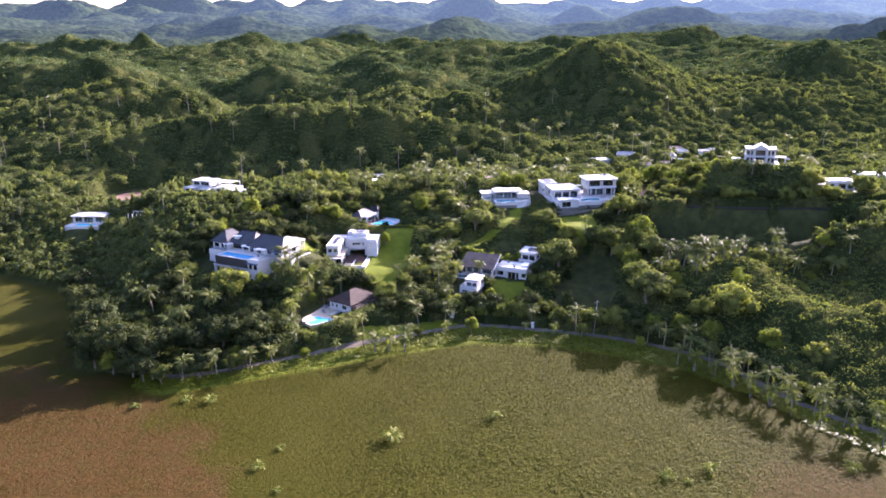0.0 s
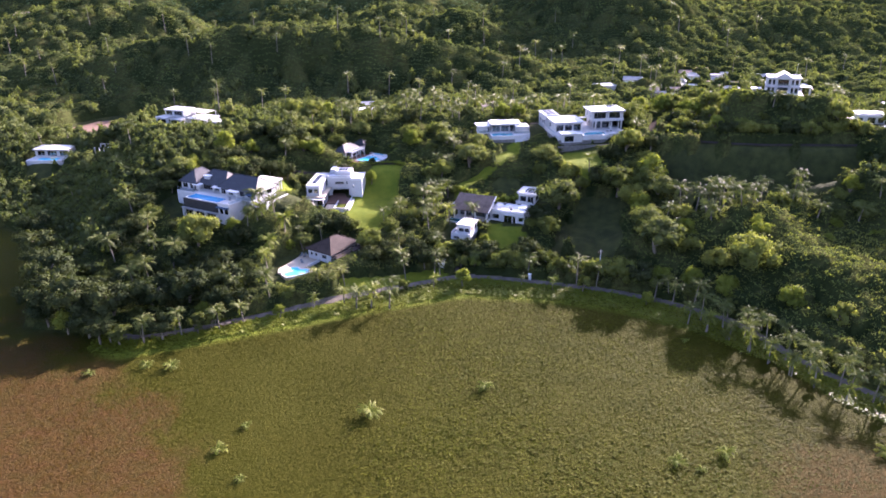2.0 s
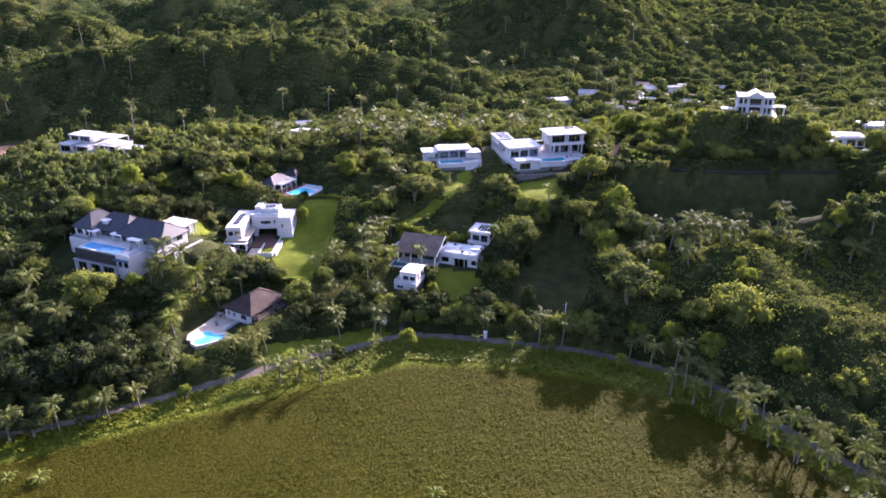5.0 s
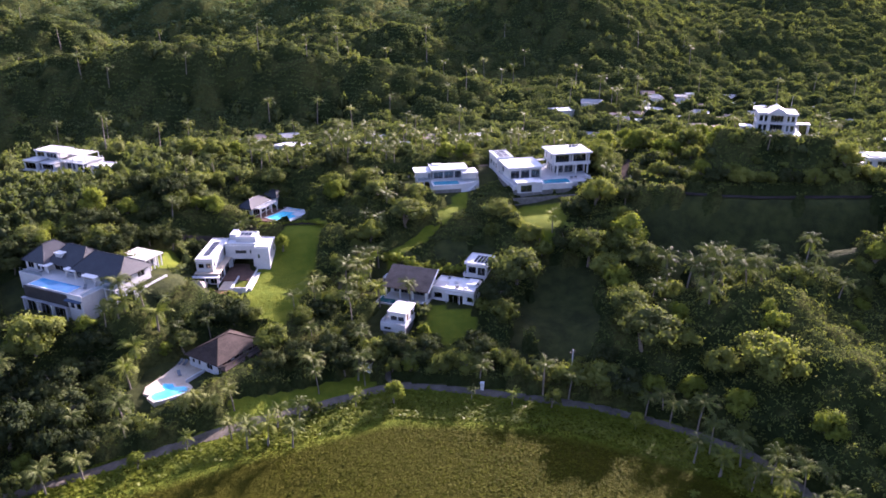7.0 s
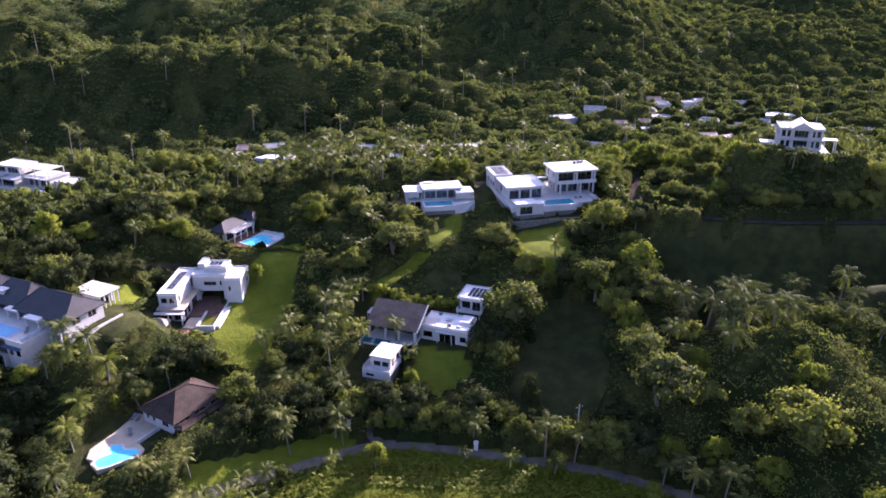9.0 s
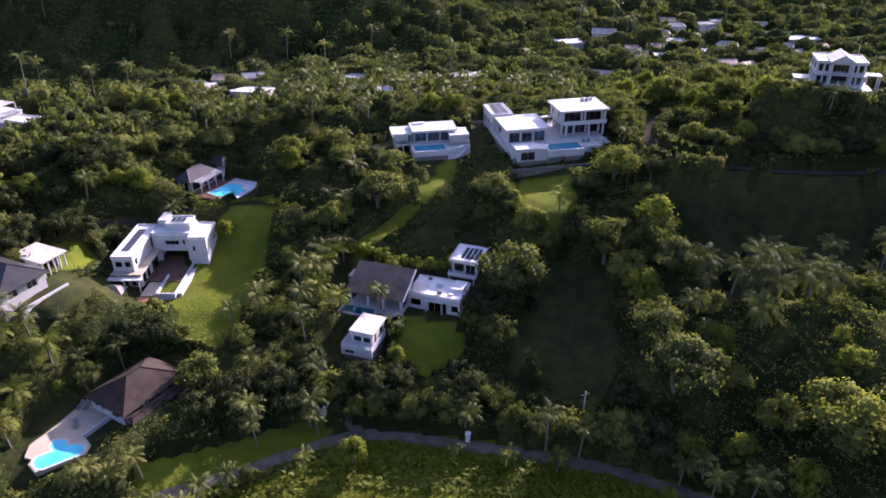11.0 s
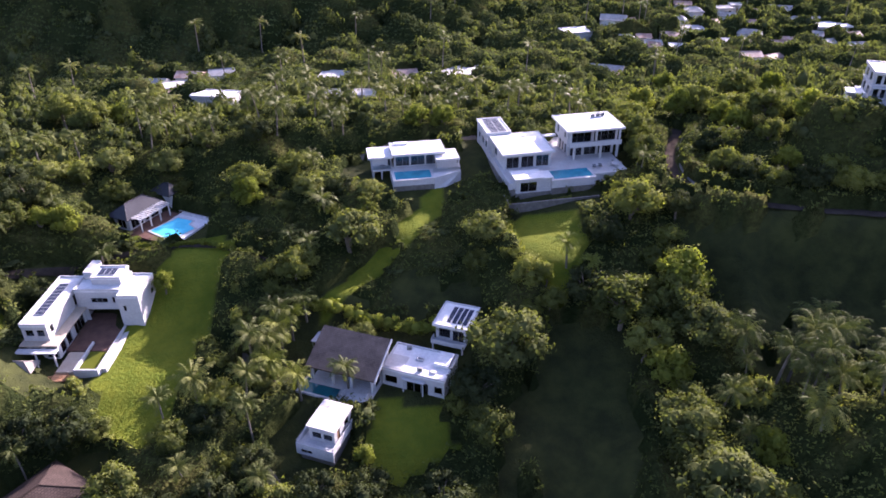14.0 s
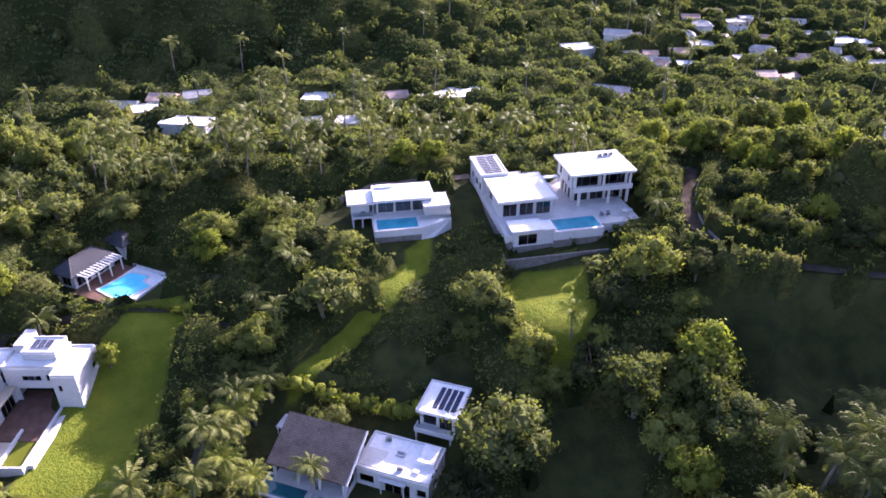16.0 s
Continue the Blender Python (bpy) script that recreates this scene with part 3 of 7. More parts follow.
class House:
    """A building on its own axes: u to the right along the front, v to the back; heights are given over the marsh."""

    def __init__(self, name, label, x, y, base, turn, category="house", group=""):
        self.root, self.base = new(name), base
        self.root.matrix_basis = pose(x, y, base, 0, 0, turn)
        tagged(self.root, label, category, group)

    def block(self, name, u0, u1, v0, v1, z0, z1, material, label="", parent=None, bevel=0.03):
        bm = bmesh.new()
        box(bm, u0, u1, v0, v1, z0 - self.base, z1 - self.base)
        if bevel:
            bmesh.ops.bevel(bm, geom=bm.edges[:], offset=bevel, segments=1, affect="EDGES")
        return part(name, bm, material, parent or self.root, label)

    def wall(self, a, b, z0, z1, holes=(), thick=0.25, material=None, name="wall", label=""):
        """A wall from a to b, its inside to the left; holes: from, to (metres along), bottom, top (over z0), sort, number of lights."""
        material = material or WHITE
        d = Vector((b[0] - a[0], b[1] - a[1], 0))
        long = d.length
        d.normalize()
        put = Matrix(((d.x, -d.y, 0, a[0]), (d.y, d.x, 0, a[1]), (0, 0, 1, z0 - self.base), (0, 0, 0, 1)))
        ss = sorted({0.0, long, *(min(h[k], long) for h in holes for k in (0, 1))})
        zs = sorted({0.0, z1 - z0, *(min(h[k], z1 - z0) for h in holes for k in (2, 3))})
        solid = lambda i, k: not any(h[0] <= (ss[i] + ss[i + 1]) / 2 <= h[1] and h[2] <= (zs[k] + zs[k + 1]) / 2 <= h[3] for h in holes)
        bm = pierced(put, ss, zs, solid, 0, thick)
        made = part(name, bm, material, self.root, label)
        for h in holes:
            if h[4] == "o":
                continue
            f, n = 0.06, h[5]
            xs = [h[0]]
            for j in range(n):
                xs += [xs[-1] + f, h[0] + (h[1] - h[0] - f) * (j + 1) / n]
            xs.append(h[1])
            bm = pierced(put, xs, [h[2], h[2] + f, h[3] - f, h[3]], lambda i, k: k != 1 or i % 2 == 0, 0.08, 0.16)
            win = part("door" if h[4] == "d" else "window", bm, METAL if h[4] != "d" else WOOD, self.root)
            for j in range(n):
                bm = bmesh.new()
                box(bm, xs[2 * j + 1], xs[2 * j + 2], 0.11, 0.13, h[2] + f, h[3] - f)
                bm.transform(put)
                part("pane" if h[4] == "w" else "panel", bm, GLASS if h[4] == "w" else WOOD, win)
        return made

    def room(self, u0, u1, v0, v1, z0, z1, front=(), right=(), back=(), left=(), material=None, floor=True):
        t = 0.25
        self.wall((u0, v0), (u1, v0), z0, z1, front, material=material)
        self.wall((u1, v1), (u0, v1), z0, z1, back, material=material)
        self.wall((u1, v0 + t), (u1, v1 - t), z0, z1, right, material=material)
        self.wall((u0, v1 - t), (u0, v0 + t), z0, z1, left, material=material)
        if floor:
            self.block("floor", u0 + t, u1 - t, v0 + t, v1 - t, z0 - 0.05, z0 + 0.06, TERRACE, bevel=0)

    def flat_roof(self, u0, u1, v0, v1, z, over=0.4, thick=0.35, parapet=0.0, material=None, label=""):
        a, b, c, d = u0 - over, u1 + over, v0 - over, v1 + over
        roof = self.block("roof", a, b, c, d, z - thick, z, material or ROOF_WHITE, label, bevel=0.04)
        if parapet:
            bm, w = bmesh.new(), 0.22
            top = z + parapet - self.base
            for q in ((a, b, c, c + w), (a, b, d - w, d), (a, a + w, c + w, d - w), (b - w, b, c + w, d - w)):
                box(bm, *q, z - self.base, top)
            part("parapet", bm, WHITE, roof)
        return roof

    def hip_roof(self, u0, u1, v0, v1, eave, ridge, material, inset=None, axis="u", label="", thick=0.14):
        """Four slopes to a ridge along the axis; inset: how far its ends stand in from the eaves (0: a gable)."""
        bm = bmesh.new()
        uv = bm.loops.layers.uv.new("uv")
        e, h = eave - self.base, ridge - self.base
        if axis == "u":
            ins = (v1 - v0) / 2 if inset is None else inset
            m = (v0 + v1) / 2
            r0, r1 = Vector((u0 + ins, m, h)), Vector((u1 - ins, m, h))
        else:
            ins = (u1 - u0) / 2 if inset is None else inset
            m = (u0 + u1) / 2
            r0, r1 = Vector((m, v0 + ins, h)), Vector((m, v1 - ins, h))
        c = [Vector(p) for p in ((u0, v0, e), (u1, v0, e), (u1, v1, e), (u0, v1, e))]
        faces = [(c[0], c[1], r1, r0), (c[2], c[3], r0, r1), (c[1], c[2], r1), (c[3], c[0], r0)] if axis == "u" else [(c[1], c[2], r1, r0), (c[3], c[0], r0, r1), (c[0], c[1], r0), (c[2], c[3], r1)]
        low = [p - Vector((0, 0, thick)) for p in c]
        for f in faces:
            fc = bm.faces.new([bm.verts.new(p) for p in f])
            along_ = (f[1] - f[0]).normalized()
            fc.normal_update()
            across = fc.normal.cross(along_)
            for lp in fc.loops:
                lp[uv].uv = (lp.vert.co.dot(along_), lp.vert.co.dot(across))
        for k in range(4):
            bm.faces.new([bm.verts.new(p) for p in (low[k], low[(k + 1) % 4], c[(k + 1) % 4], c[k])])
        bm.faces.new([bm.verts.new(p) for p in reversed(low)])
        roof = part("roof", bm, material, self.root, label)
        bm = bmesh.new()
        tube(bm, [tuple(r0), tuple(r1)], [0.13, 0.13], 6)
        for p, q in ((c[0], r0), (c[1], r1 if axis == "u" else r0), (c[2], r1), (c[3], r0 if axis == "u" else r1)):
            if inset != 0:
                tube(bm, [tuple(p), tuple(q)], [0.1, 0.1], 6)
        part("ridge_cap", bm, material, roof)
        return roof

    def shed_roof(self, u0, u1, v0, v1, low, high, material, label="", thick=0.2):
        bm = bmesh.new()
        uv = bm.loops.layers.uv.new("uv")
        e, t = low - self.base, high - self.base
        top = [Vector(p) for p in ((u0, v0, e), (u1, v0, e), (u1, v1, t), (u0, v1, t))]
        bot = [p - Vector((0, 0, thick)) for p in top]
        f = bm.faces.new([bm.verts.new(p) for p in top])
        f.normal_update()
        for lp in f.loops:
            lp[uv].uv = (lp.vert.co.x, lp.vert.co.dot(f.normal.cross(Vector((1, 0, 0)))))
        for k in range(4):
            bm.faces.new([bm.verts.new(p) for p in (bot[k], bot[(k + 1) % 4], top[(k + 1) % 4], top[k])])
        bm.faces.new([bm.verts.new(p) for p in reversed(bot)])
        return part("roof", bm, material, self.root, label)

    def post(self, u, v, z0, z1, w=0.35, name="column"):
        return self.block(name, u - w / 2, u + w / 2, v - w / 2, v + w / 2, z0, z1, WHITE)

    def rail(self, pts, z, high=1.0, glass=False, material=None):
        """A balustrade along the points."""
        bm = bmesh.new()
        for a, b in zip(pts, pts[1:]):
            a3, b3 = Vector((*a, z - self.base)), Vector((*b, z - self.base))
            n = max(1, round((b3 - a3).length / (1.5 if glass else 0.5)))
            for k in range(n + 1):
                p = a3.lerp(b3, k / n)
                tube(bm, [tuple(p), tuple(p + Vector((0, 0, high)))], [0.03, 0.03], 4)
            tube(bm, [tuple(a3 + Vector((0, 0, high))), tuple(b3 + Vector((0, 0, high)))], [0.045, 0.045], 4)
        ob = part("railing", bm, material or (METAL if glass else WHITE), self.root)
        if glass:
            bm = bmesh.new()
            for a, b in zip(pts, pts[1:]):
                lo, up = z - self.base + 0.1, z - self.base + high - 0.08
                bm.faces.new([bm.verts.new(p) for p in ((*a, lo), (*b, lo), (*b, up), (*a, up))])
            part("glass_panel", bm, RAIL_GLASS, ob)
        return ob

    def place(self, u, v, z=None, turn=0):
        """A pose in the world for a thing that stands at u, v."""
        return self.root.matrix_basis @ pose(u, v, (self.base if z is None else z) - self.base, 0, 0, turn)


def pool_at(h, outline, z, water, deep=0.25, rim=0.35, label="rectangular turquoise swimming pool set in the terrace"):
    """A pool that follows a closed outline in the house's axes: a coping and the water a little below it."""
    root = new("swimming_pool")
    root.matrix_basis = h.place(0, 0, z)
    tagged(root, label, "swimming pool")
    c = Vector((sum(p[0] for p in outline) / len(outline), sum(p[1] for p in outline) / len(outline)))
    n = len(outline)
    outer = []
    for k, p in enumerate(outline):
        a, b = Vector(p) - Vector(outline[k - 1]), Vector(outline[(k + 1) % n]) - Vector(p)
        na, nb = Vector((a.y, -a.x)).normalized(), Vector((b.y, -b.x)).normalized()
        m = na + nb
        outer.append(Vector(p) + m * (rim / max(0.3, 1 + na.dot(nb))))
    bm = bmesh.new()
    for k in range(n):
        i0, i1, o0, o1 = Vector(outline[k]), Vector(outline[(k + 1) % n]), outer[k], outer[(k + 1) % n]
        q = lambda p, zz: bm.verts.new((p.x, p.y, zz))
        bm.faces.new([q(o0, 0.06), q(o1, 0.06), q(i1, 0.06), q(i0, 0.06)])
        bm.faces.new([q(i0, 0.06), q(i1, 0.06), q(i1, -deep), q(i0, -deep)])
        bm.faces.new([q(o1, 0.06), q(o0, 0.06), q(o0, -deep), q(o1, -deep)])
    part("coping", bm, WHITE, root)
    bm = bmesh.new()
    bm.faces.new([bm.verts.new((p[0], p[1], 0.045)) for p in outline])
    part("water", bm, water, root)
    return root


def lounger(m, group):
    root = new("sun_lounger")
    root.matrix_basis = m
    tagged(root, "dark fabric sun lounger on the pool terrace", "sun lounger", group)
    bm = bmesh.new()
    box(bm, -0.33, 0.33, 0, 1.35, 0.3, 0.38)
    part("seat", bm, FABRIC, root)
    bm = bmesh.new()
    box(bm, -0.33, 0.33, 0, 0.65, -0.04, 0.04)
    bm.transform(Matrix.Translation((0, 1.35, 0.34)) @ Matrix.Rotation(radians(38), 4, "X"))
    part("backrest", bm, FABRIC, root)
    for x in (-0.28, 0.28):
        for y in (0.1, 1.25):
            bm = bmesh.new()
            box(bm, x - 0.03, x + 0.03, y - 0.03, y + 0.03, 0, 0.3)
            part("leg", bm, METAL, root)
    return root


def solar_panel(m, w=1.0, d=1.7):
    root = new("solar_panel")
    root.matrix_basis = m
    tagged(root, "dark blue solar panel lying on the white roof", "solar panel", "solar panels on the roofs")
    bm = bmesh.new()
    for q in ((0, w, 0, 0.04), (0, w, d - 0.04, d), (0, 0.04, 0.04, d - 0.04), (w - 0.04, w, 0.04, d - 0.04)):
        box(bm, *q, 0.12, 0.17)
    part("frame", bm, METAL, root)
    bm = bmesh.new()
    box(bm, 0.04, w - 0.04, 0.04, d - 0.04, 0.125, 0.155)
    part("glass_face", bm, SOLAR, root)
    return root


def air_unit(m):
    root = new("air_conditioner")
    root.matrix_basis = m
    tagged(root, "white box-shaped air conditioner on the flat roof", "air conditioner", "air conditioners on the roofs")
    bm = bmesh.new()
    box(bm, -0.45, 0.45, -0.2, 0.2, 0.05, 0.75)
    bmesh.ops.bevel(bm, geom=bm.edges[:], offset=0.03, segments=1, affect="EDGES")
    part("casing", bm, TIN, root)
    bm = bmesh.new()
    bmesh.ops.create_cone(bm, cap_ends=True, segments=14, radius1=0.28, radius2=0.26, depth=0.04, matrix=Matrix.Translation((0.1, -0.22, 0.4)) @ Matrix.Rotation(radians(90), 4, "X"))
    part("fan_grille", bm, FABRIC, root)
    return root


def villa_terraced():
    """The large white villa with two flat-roofed wings round a pool terrace."""
    h = House("villa", "white modern two-wing villa with flat roofs and a pool terrace", 43.1, 280.3, 20.4, 8)
    T = 23.4
    # terrace platform, hollow at the open bay
    h.block("terrace", -0.5, 8.6, -6.3, 20, 19.2, T, WHITE, bevel=0)
    h.block("terrace", 8.6, 17.8, -2.0, 20, 19.2, T - 0.01, WHITE, bevel=0)
    h.block("terrace", 17.8, 25.6, -1.5, 13, 19.2, T, WHITE, bevel=0)
    h.block("terrace", 17.8, 25.6, -5.3, -1.5, T - 0.4, T, WHITE, bevel=0)
    h.block("paving", -0.3, 25.4, -5.0, 0.0, T + 0.002, T + 0.02, TERRACE, bevel=0)
    h.block("paving", 10.9, 25.4, 0.0, 13, T + 0.003, T + 0.022, TERRACE, bevel=0)
    h.wall((17.8, -5.3), (25.6, -5.3), 19.2, T - 0.4, [(0.3, 1.7, 0.2, 2.6, "o", 1), (2.8, 7.2, 0.6, 3.2, "w", 3)])
    h.wall((25.6, -5.05), (25.6, -1.5), 19.2, T - 0.4)
    h.wall((8.4, -6.9), (17.9, -6.9), 19.2, T + 0.1, [(1.6, 2.1, 1.5, 2.0, "o", 1), (4.4, 4.9, 1.7, 2.2, "o", 1), (6.6, 7.1, 1.9, 2.4, "o", 1)], thick=0.6)
    h.block("pool_wall", 8.6, 17.8, -6.3, -2.0, 19.2, T - 0.35, WHITE, bevel=0)
    pool_at(h, [(9.0, -6.2), (17.5, -6.2), (17.5, -2.2), (9.0, -2.2)], T, WATER_TEAL, label="long teal swimming pool at the edge of the terrace")
    # left wing
    h.room(0.3, 10.4, 0.5, 10.4, T, 26.7, [(0.5, 3.2, 0.1, 2.6, "w", 2), (3.7, 6.4, 0.1, 2.6, "w", 2), (6.9, 9.7, 0.1, 2.6, "w", 2)], [(1, 4, 0.1, 2.4, "w", 2)], [], [(2, 4, 0.6, 2.2, "w", 2)])
    h.flat_roof(0, 10.7, 0, 10.7, 27.0, 0.35, 0.35, 0.12)
    h.wall((-0.6, 7.1), (-0.02, 7.1), T, 27.0)
    h.room(-0.6, 4.5, 10.7, 20, T - 2.4, 27.0, [], [(2, 4, 2.6, 4.6, "w", 2)], [], [(1, 2.6, 2.8, 4.4, "w", 2), (4.2, 5.8, 2.8, 4.4, "w", 2), (6.8, 8.2, 2.8, 4.4, "w", 1), (3, 4, 0.2, 2.2, "w", 1)])
    h.flat_roof(-0.7, 4.7, 11.1, 20.2, 27.35, 0.1, 0.35, 0.2)
    for row in range(10):
        for col in range(2):
            solar_panel(h.place(0.3 + col * 1.85, 11.55 + row * 0.82, 27.35), 1.78, 0.62)
    # right wing, two storeys
    h.room(15.6, 26.0, 4.2, 10.8, T, 26.5, [(0.5, 3.2, 0.05, 2.6, "w", 2), (3.7, 6.4, 0.05, 2.6, "w", 2), (6.9, 9.9, 0.05, 2.6, "w", 2)], [], [], [(0.8, 1.7, 0.1, 2.3, "w", 1), (2.4, 3.3, 0.1, 2.3, "w", 1), (4.2, 5.1, 0.1, 2.3, "w", 1)])
    h.block("balcony", 14.9, 26.5, 1.4, 10.95, 26.5, 26.75, WHITE)
    h.wall((14.9, 1.4), (26.5, 1.4), 26.75, 27.55, thick=0.15)
    h.room(14.9, 26.3, 3.3, 10.9, 26.75, 29.9, [(0.5, 5.4, 0.1, 2.75, "w", 3), (6.0, 10.9, 0.1, 2.75, "w", 3)], [(1.5, 4, 0.8, 2.4, "w", 2)], [], [(1.0, 1.9, 0.5, 2.3, "w", 1), (5.4, 6.2, 0.9, 2.4, "w", 1)])
    for u in (15.1, 20.8, 26.1):
        h.post(u, 1.9, 26.75, 29.9, 0.4)
    for u in (16.2, 22.2, 26.0):
        h.post(u, 2.2, T, 26.5, 0.45)
    h.flat_roof(14.3, 26.7, 1.6, 11.1, 30.25, 0.3, 0.35, 0.1)
    h.flat_roof(10.8, 14.6, 9.0, 10.2, 26.6, 0, 0.25)
    h.post(11.2, 12.2, T, 26.35, 0.3)
    # pool pavilion below the terrace edge
    h.room(0.9, 6.2, -6.5, -3.0, 20.6, 24.1, [(0.9, 4.4, 0.7, 2.8, "w", 2)], [(1, 2.4, 1.0, 2.4, "w", 1)], [], [])
    h.flat_roof(0.7, 6.4, -6.7, -2.9, 24.45, 0.25, 0.3)
    h.room(6.2, 8.4, -6.4, -3.4, 20.6, 23.9, [(0.6, 1.6, 1.2, 2.4, "w", 1)], [], [], [])
    h.flat_roof(6.5, 8.5, -6.5, -3.4, 24.15, 0.2, 0.25)
    # dark blocks added so that the foot of the walls reads as shade
    h.block("underpart", 8.3, 18.0, -7.02, -6.92, 18.4, 21.8, STONE, "dark block standing in for shade below the pool wall", bevel=0)
    h.block("underpart", 0.8, 8.28, -6.62, -6.52, 18.4, 21.1, STONE, bevel=0)
    h.block("underpart", -0.62, -0.52, -6.3, 10, 18.4, 22.0, STONE, bevel=0)
    h.block("underpart", -0.5, 0.78, -6.42, -6.32, 18.4, 22.0, STONE, bevel=0)
    h.block("garden_wall", -1.6, 17.5, -10.2, -9.9, 18.0, 20.7, STONE, "grey stone garden wall with white coping")
    h.block("wall_coping", -1.7, 17.6, -10.24, -9.86, 20.71, 20.8, STONE)
    h.block("garden_wall", -1.9, -1.6, -10.2, -4.5, 18.0, 21.2, STONE)
    h.block("wall_coping", -1.95, -1.55, -10.24, -4.4, 21.21, 21.3, STONE)
    air_unit(h.place(22.4, 8.6, 30.25, 10))
    air_unit(h.place(23.7, 8.9, 30.25, 8))
    air_unit(h.place(24.8, 8.9, 30.25, 12))
    lounger(h.place(19.4, -1.6, T + 0.02, 160), "loungers on the long terrace")
    lounger(h.place(20.8, -1.4, T + 0.02, 160), "loungers on the long terrace")
    # round table with chairs at the terrace corner
    t = new("garden_table")
    t.matrix_basis = h.place(23.6, -2.6, T + 0.02)
    tagged(t, "round white garden table on the terrace", "table")
    bm = bmesh.new()
    bmesh.ops.create_cone(bm, cap_ends=True, segments=18, radius1=0.7, radius2=0.7, depth=0.05, matrix=Matrix.Translation((0, 0, 0.74)))
    part("tabletop", bm, WHITE, t)
    bm = bmesh.new()
    tube(bm, [(0, 0, 0), (0, 0, 0.04), (0, 0, 0.08), (0, 0, 0.72)], [0.32, 0.3, 0.06, 0.05], 10)
    part("pedestal", bm, WHITE, t)
    first = None
    for k in range(4):
        m = h.place(23.6 + 1.15 * math.cos(k * 1.57), -2.6 + 1.15 * math.sin(k * 1.57), T + 0.02, 90 * k + 90)
        if first is None:
            first = new("garden_chair")
            bm = bmesh.new()
            box(bm, -0.24, 0.24, -0.24, 0.24, 0.42, 0.47)
            part("seat", bm, WHITE, first)
            bm = bmesh.new()
            box(bm, -0.24, 0.24, -0.26, -0.21, 0.47, 0.9)
            part("backrest", bm, WHITE, first)
            for a in (-0.2, 0.2):
                for b in (-0.2, 0.2):
                    bm = bmesh.new()
                    box(bm, a - 0.02, a + 0.02, b - 0.02, b + 0.02, 0, 0.42)
                    part("leg", bm, WHITE, first)
            first.matrix_basis = m
            tagged(first, "white garden chair at the round table", "chair", "chairs round the garden table")
        else:
            copy_thing(first, m)
    return h


def villa_white():
    """The lower white villa beside it, with a projecting pool."""
    h = House("villa", "white single-storey villa with stepped flat roofs and a projecting pool", 15.5, 285.0, 19.6, 6)
    T = 22.4
    h.block("terrace", 0.2, 4.4, -0.4, 6.2, T - 0.35, T, WHITE, bevel=0)
    h.block("terrace", 4.4, 16.0, -1.2, 6.2, 18.6, T, WHITE, bevel=0)
    h.block("terrace", 12.6, 18.7, -3.6, -1.2, 18.8, T - 0.01, WHITE, bevel=0)
    h.block("terrace", 16.0, 18.7, -1.2, 2.6, 18.8, T - 0.01, WHITE, bevel=0)
    h.block("paving", 4.6, 18.5, -3.4, 0.6, T + 0.002, T + 0.02, TERRACE, bevel=0)
    h.block("pool_wall", 4.2, 12.6, -6.0, -1.2, 20.3, T - 0.3, WHITE, bevel=0)
    h.wall((4.0, -6.4), (12.6, -6.4), 20.2, T + 0.05, thick=0.42)
    h.wall((4.0, -1.2), (4.0, -6.0), 20.2, T + 0.05, thick=0.3)
    # added dark block, the shade under the projecting pool
    h.block("underpart", 4.0, 12.6, -6.5, -6.42, 18.4, 21.1, STONE, "dark block standing in for shade below the pool wall", bevel=0)
    pool_at(h, [(4.6, -5.9), (12.2, -5.9), (12.2, -2.1), (4.6, -2.1)], T, WATER_TEAL, label="blue rectangular swimming pool projecting from the terrace")
    h.room(5.0, 15.6, 0.6, 6.0, T, 25.2, [(0.3, 3.3, 0.1, 2.3, "w", 2), (3.6, 6.6, 0.1, 2.3, "w", 2), (6.9, 9.9, 0.1, 2.3, "w", 2)], [], [], [])
    h.flat_roof(4.7, 15.8, -0.5, 6.1, 25.6, 0.2, 0.4, 0.1)
    h.block("roof_hatch", 5.4, 8.4, 4.6, 5.8, 25.6, 26.0, ROOF_WHITE)
    h.room(13.9, 18.2, -2.2, 2.2, T, 24.6, [], [(0.6, 3.4, 0.4, 2.0, "w", 2)], [], [])
    h.flat_roof(13.7, 18.5, -2.8, 2.4, 24.9, 0.1, 0.35, 0.08)
    h.room(0.4, 4.4, 0.9, 6.0, T, 24.5, [(3.2, 3.9, 0.1, 2.1, "w", 1)], [], [], [(0.6, 1.3, 0.7, 1.9, "w", 1), (2, 2.7, 0.7, 1.9, "w", 1), (3.4, 4.1, 0.7, 1.9, "w", 1)])
    h.flat_roof(-0.4, 4.5, 0.4, 6.2, 24.85, 0.1, 0.35, 0.08)
    h.wall((0.3, 6.0), (0.3, 0.4), 18.6, T - 0.35, [(1.0, 2.0, 1.0, 2.6, "w", 1)])
    for u in (0.45, 2.2, 4.1):
        h.post(u, -0.15, 18.4, T - 0.35, 0.3)
    h.rail([(0.3, -0.3), (4.2, -0.3)], T, 0.95, glass=True)
    h.rail([(12.7, -3.5), (18.6, -3.5), (18.6, -2.3)], T, 0.95, glass=True)
    h.post(18.4, -2.6, T, 24.6, 0.25)
    # sloping buttress below the right terrace
    bm = bmesh.new()
    pts = [(12.6, -6.4, T + 0.05), (18.7, -3.75, T), (18.7, -3.75, 19.6), (14.2, -6.6, 19.4), (12.6, -6.6, 19.8)]
    vs = [bm.verts.new((x, y, z - h.base)) for x, y, z in pts]
    vb = [bm.verts.new((x, -3.65, z - h.base)) for x, y, z in pts]
    bm.faces.new(vs)
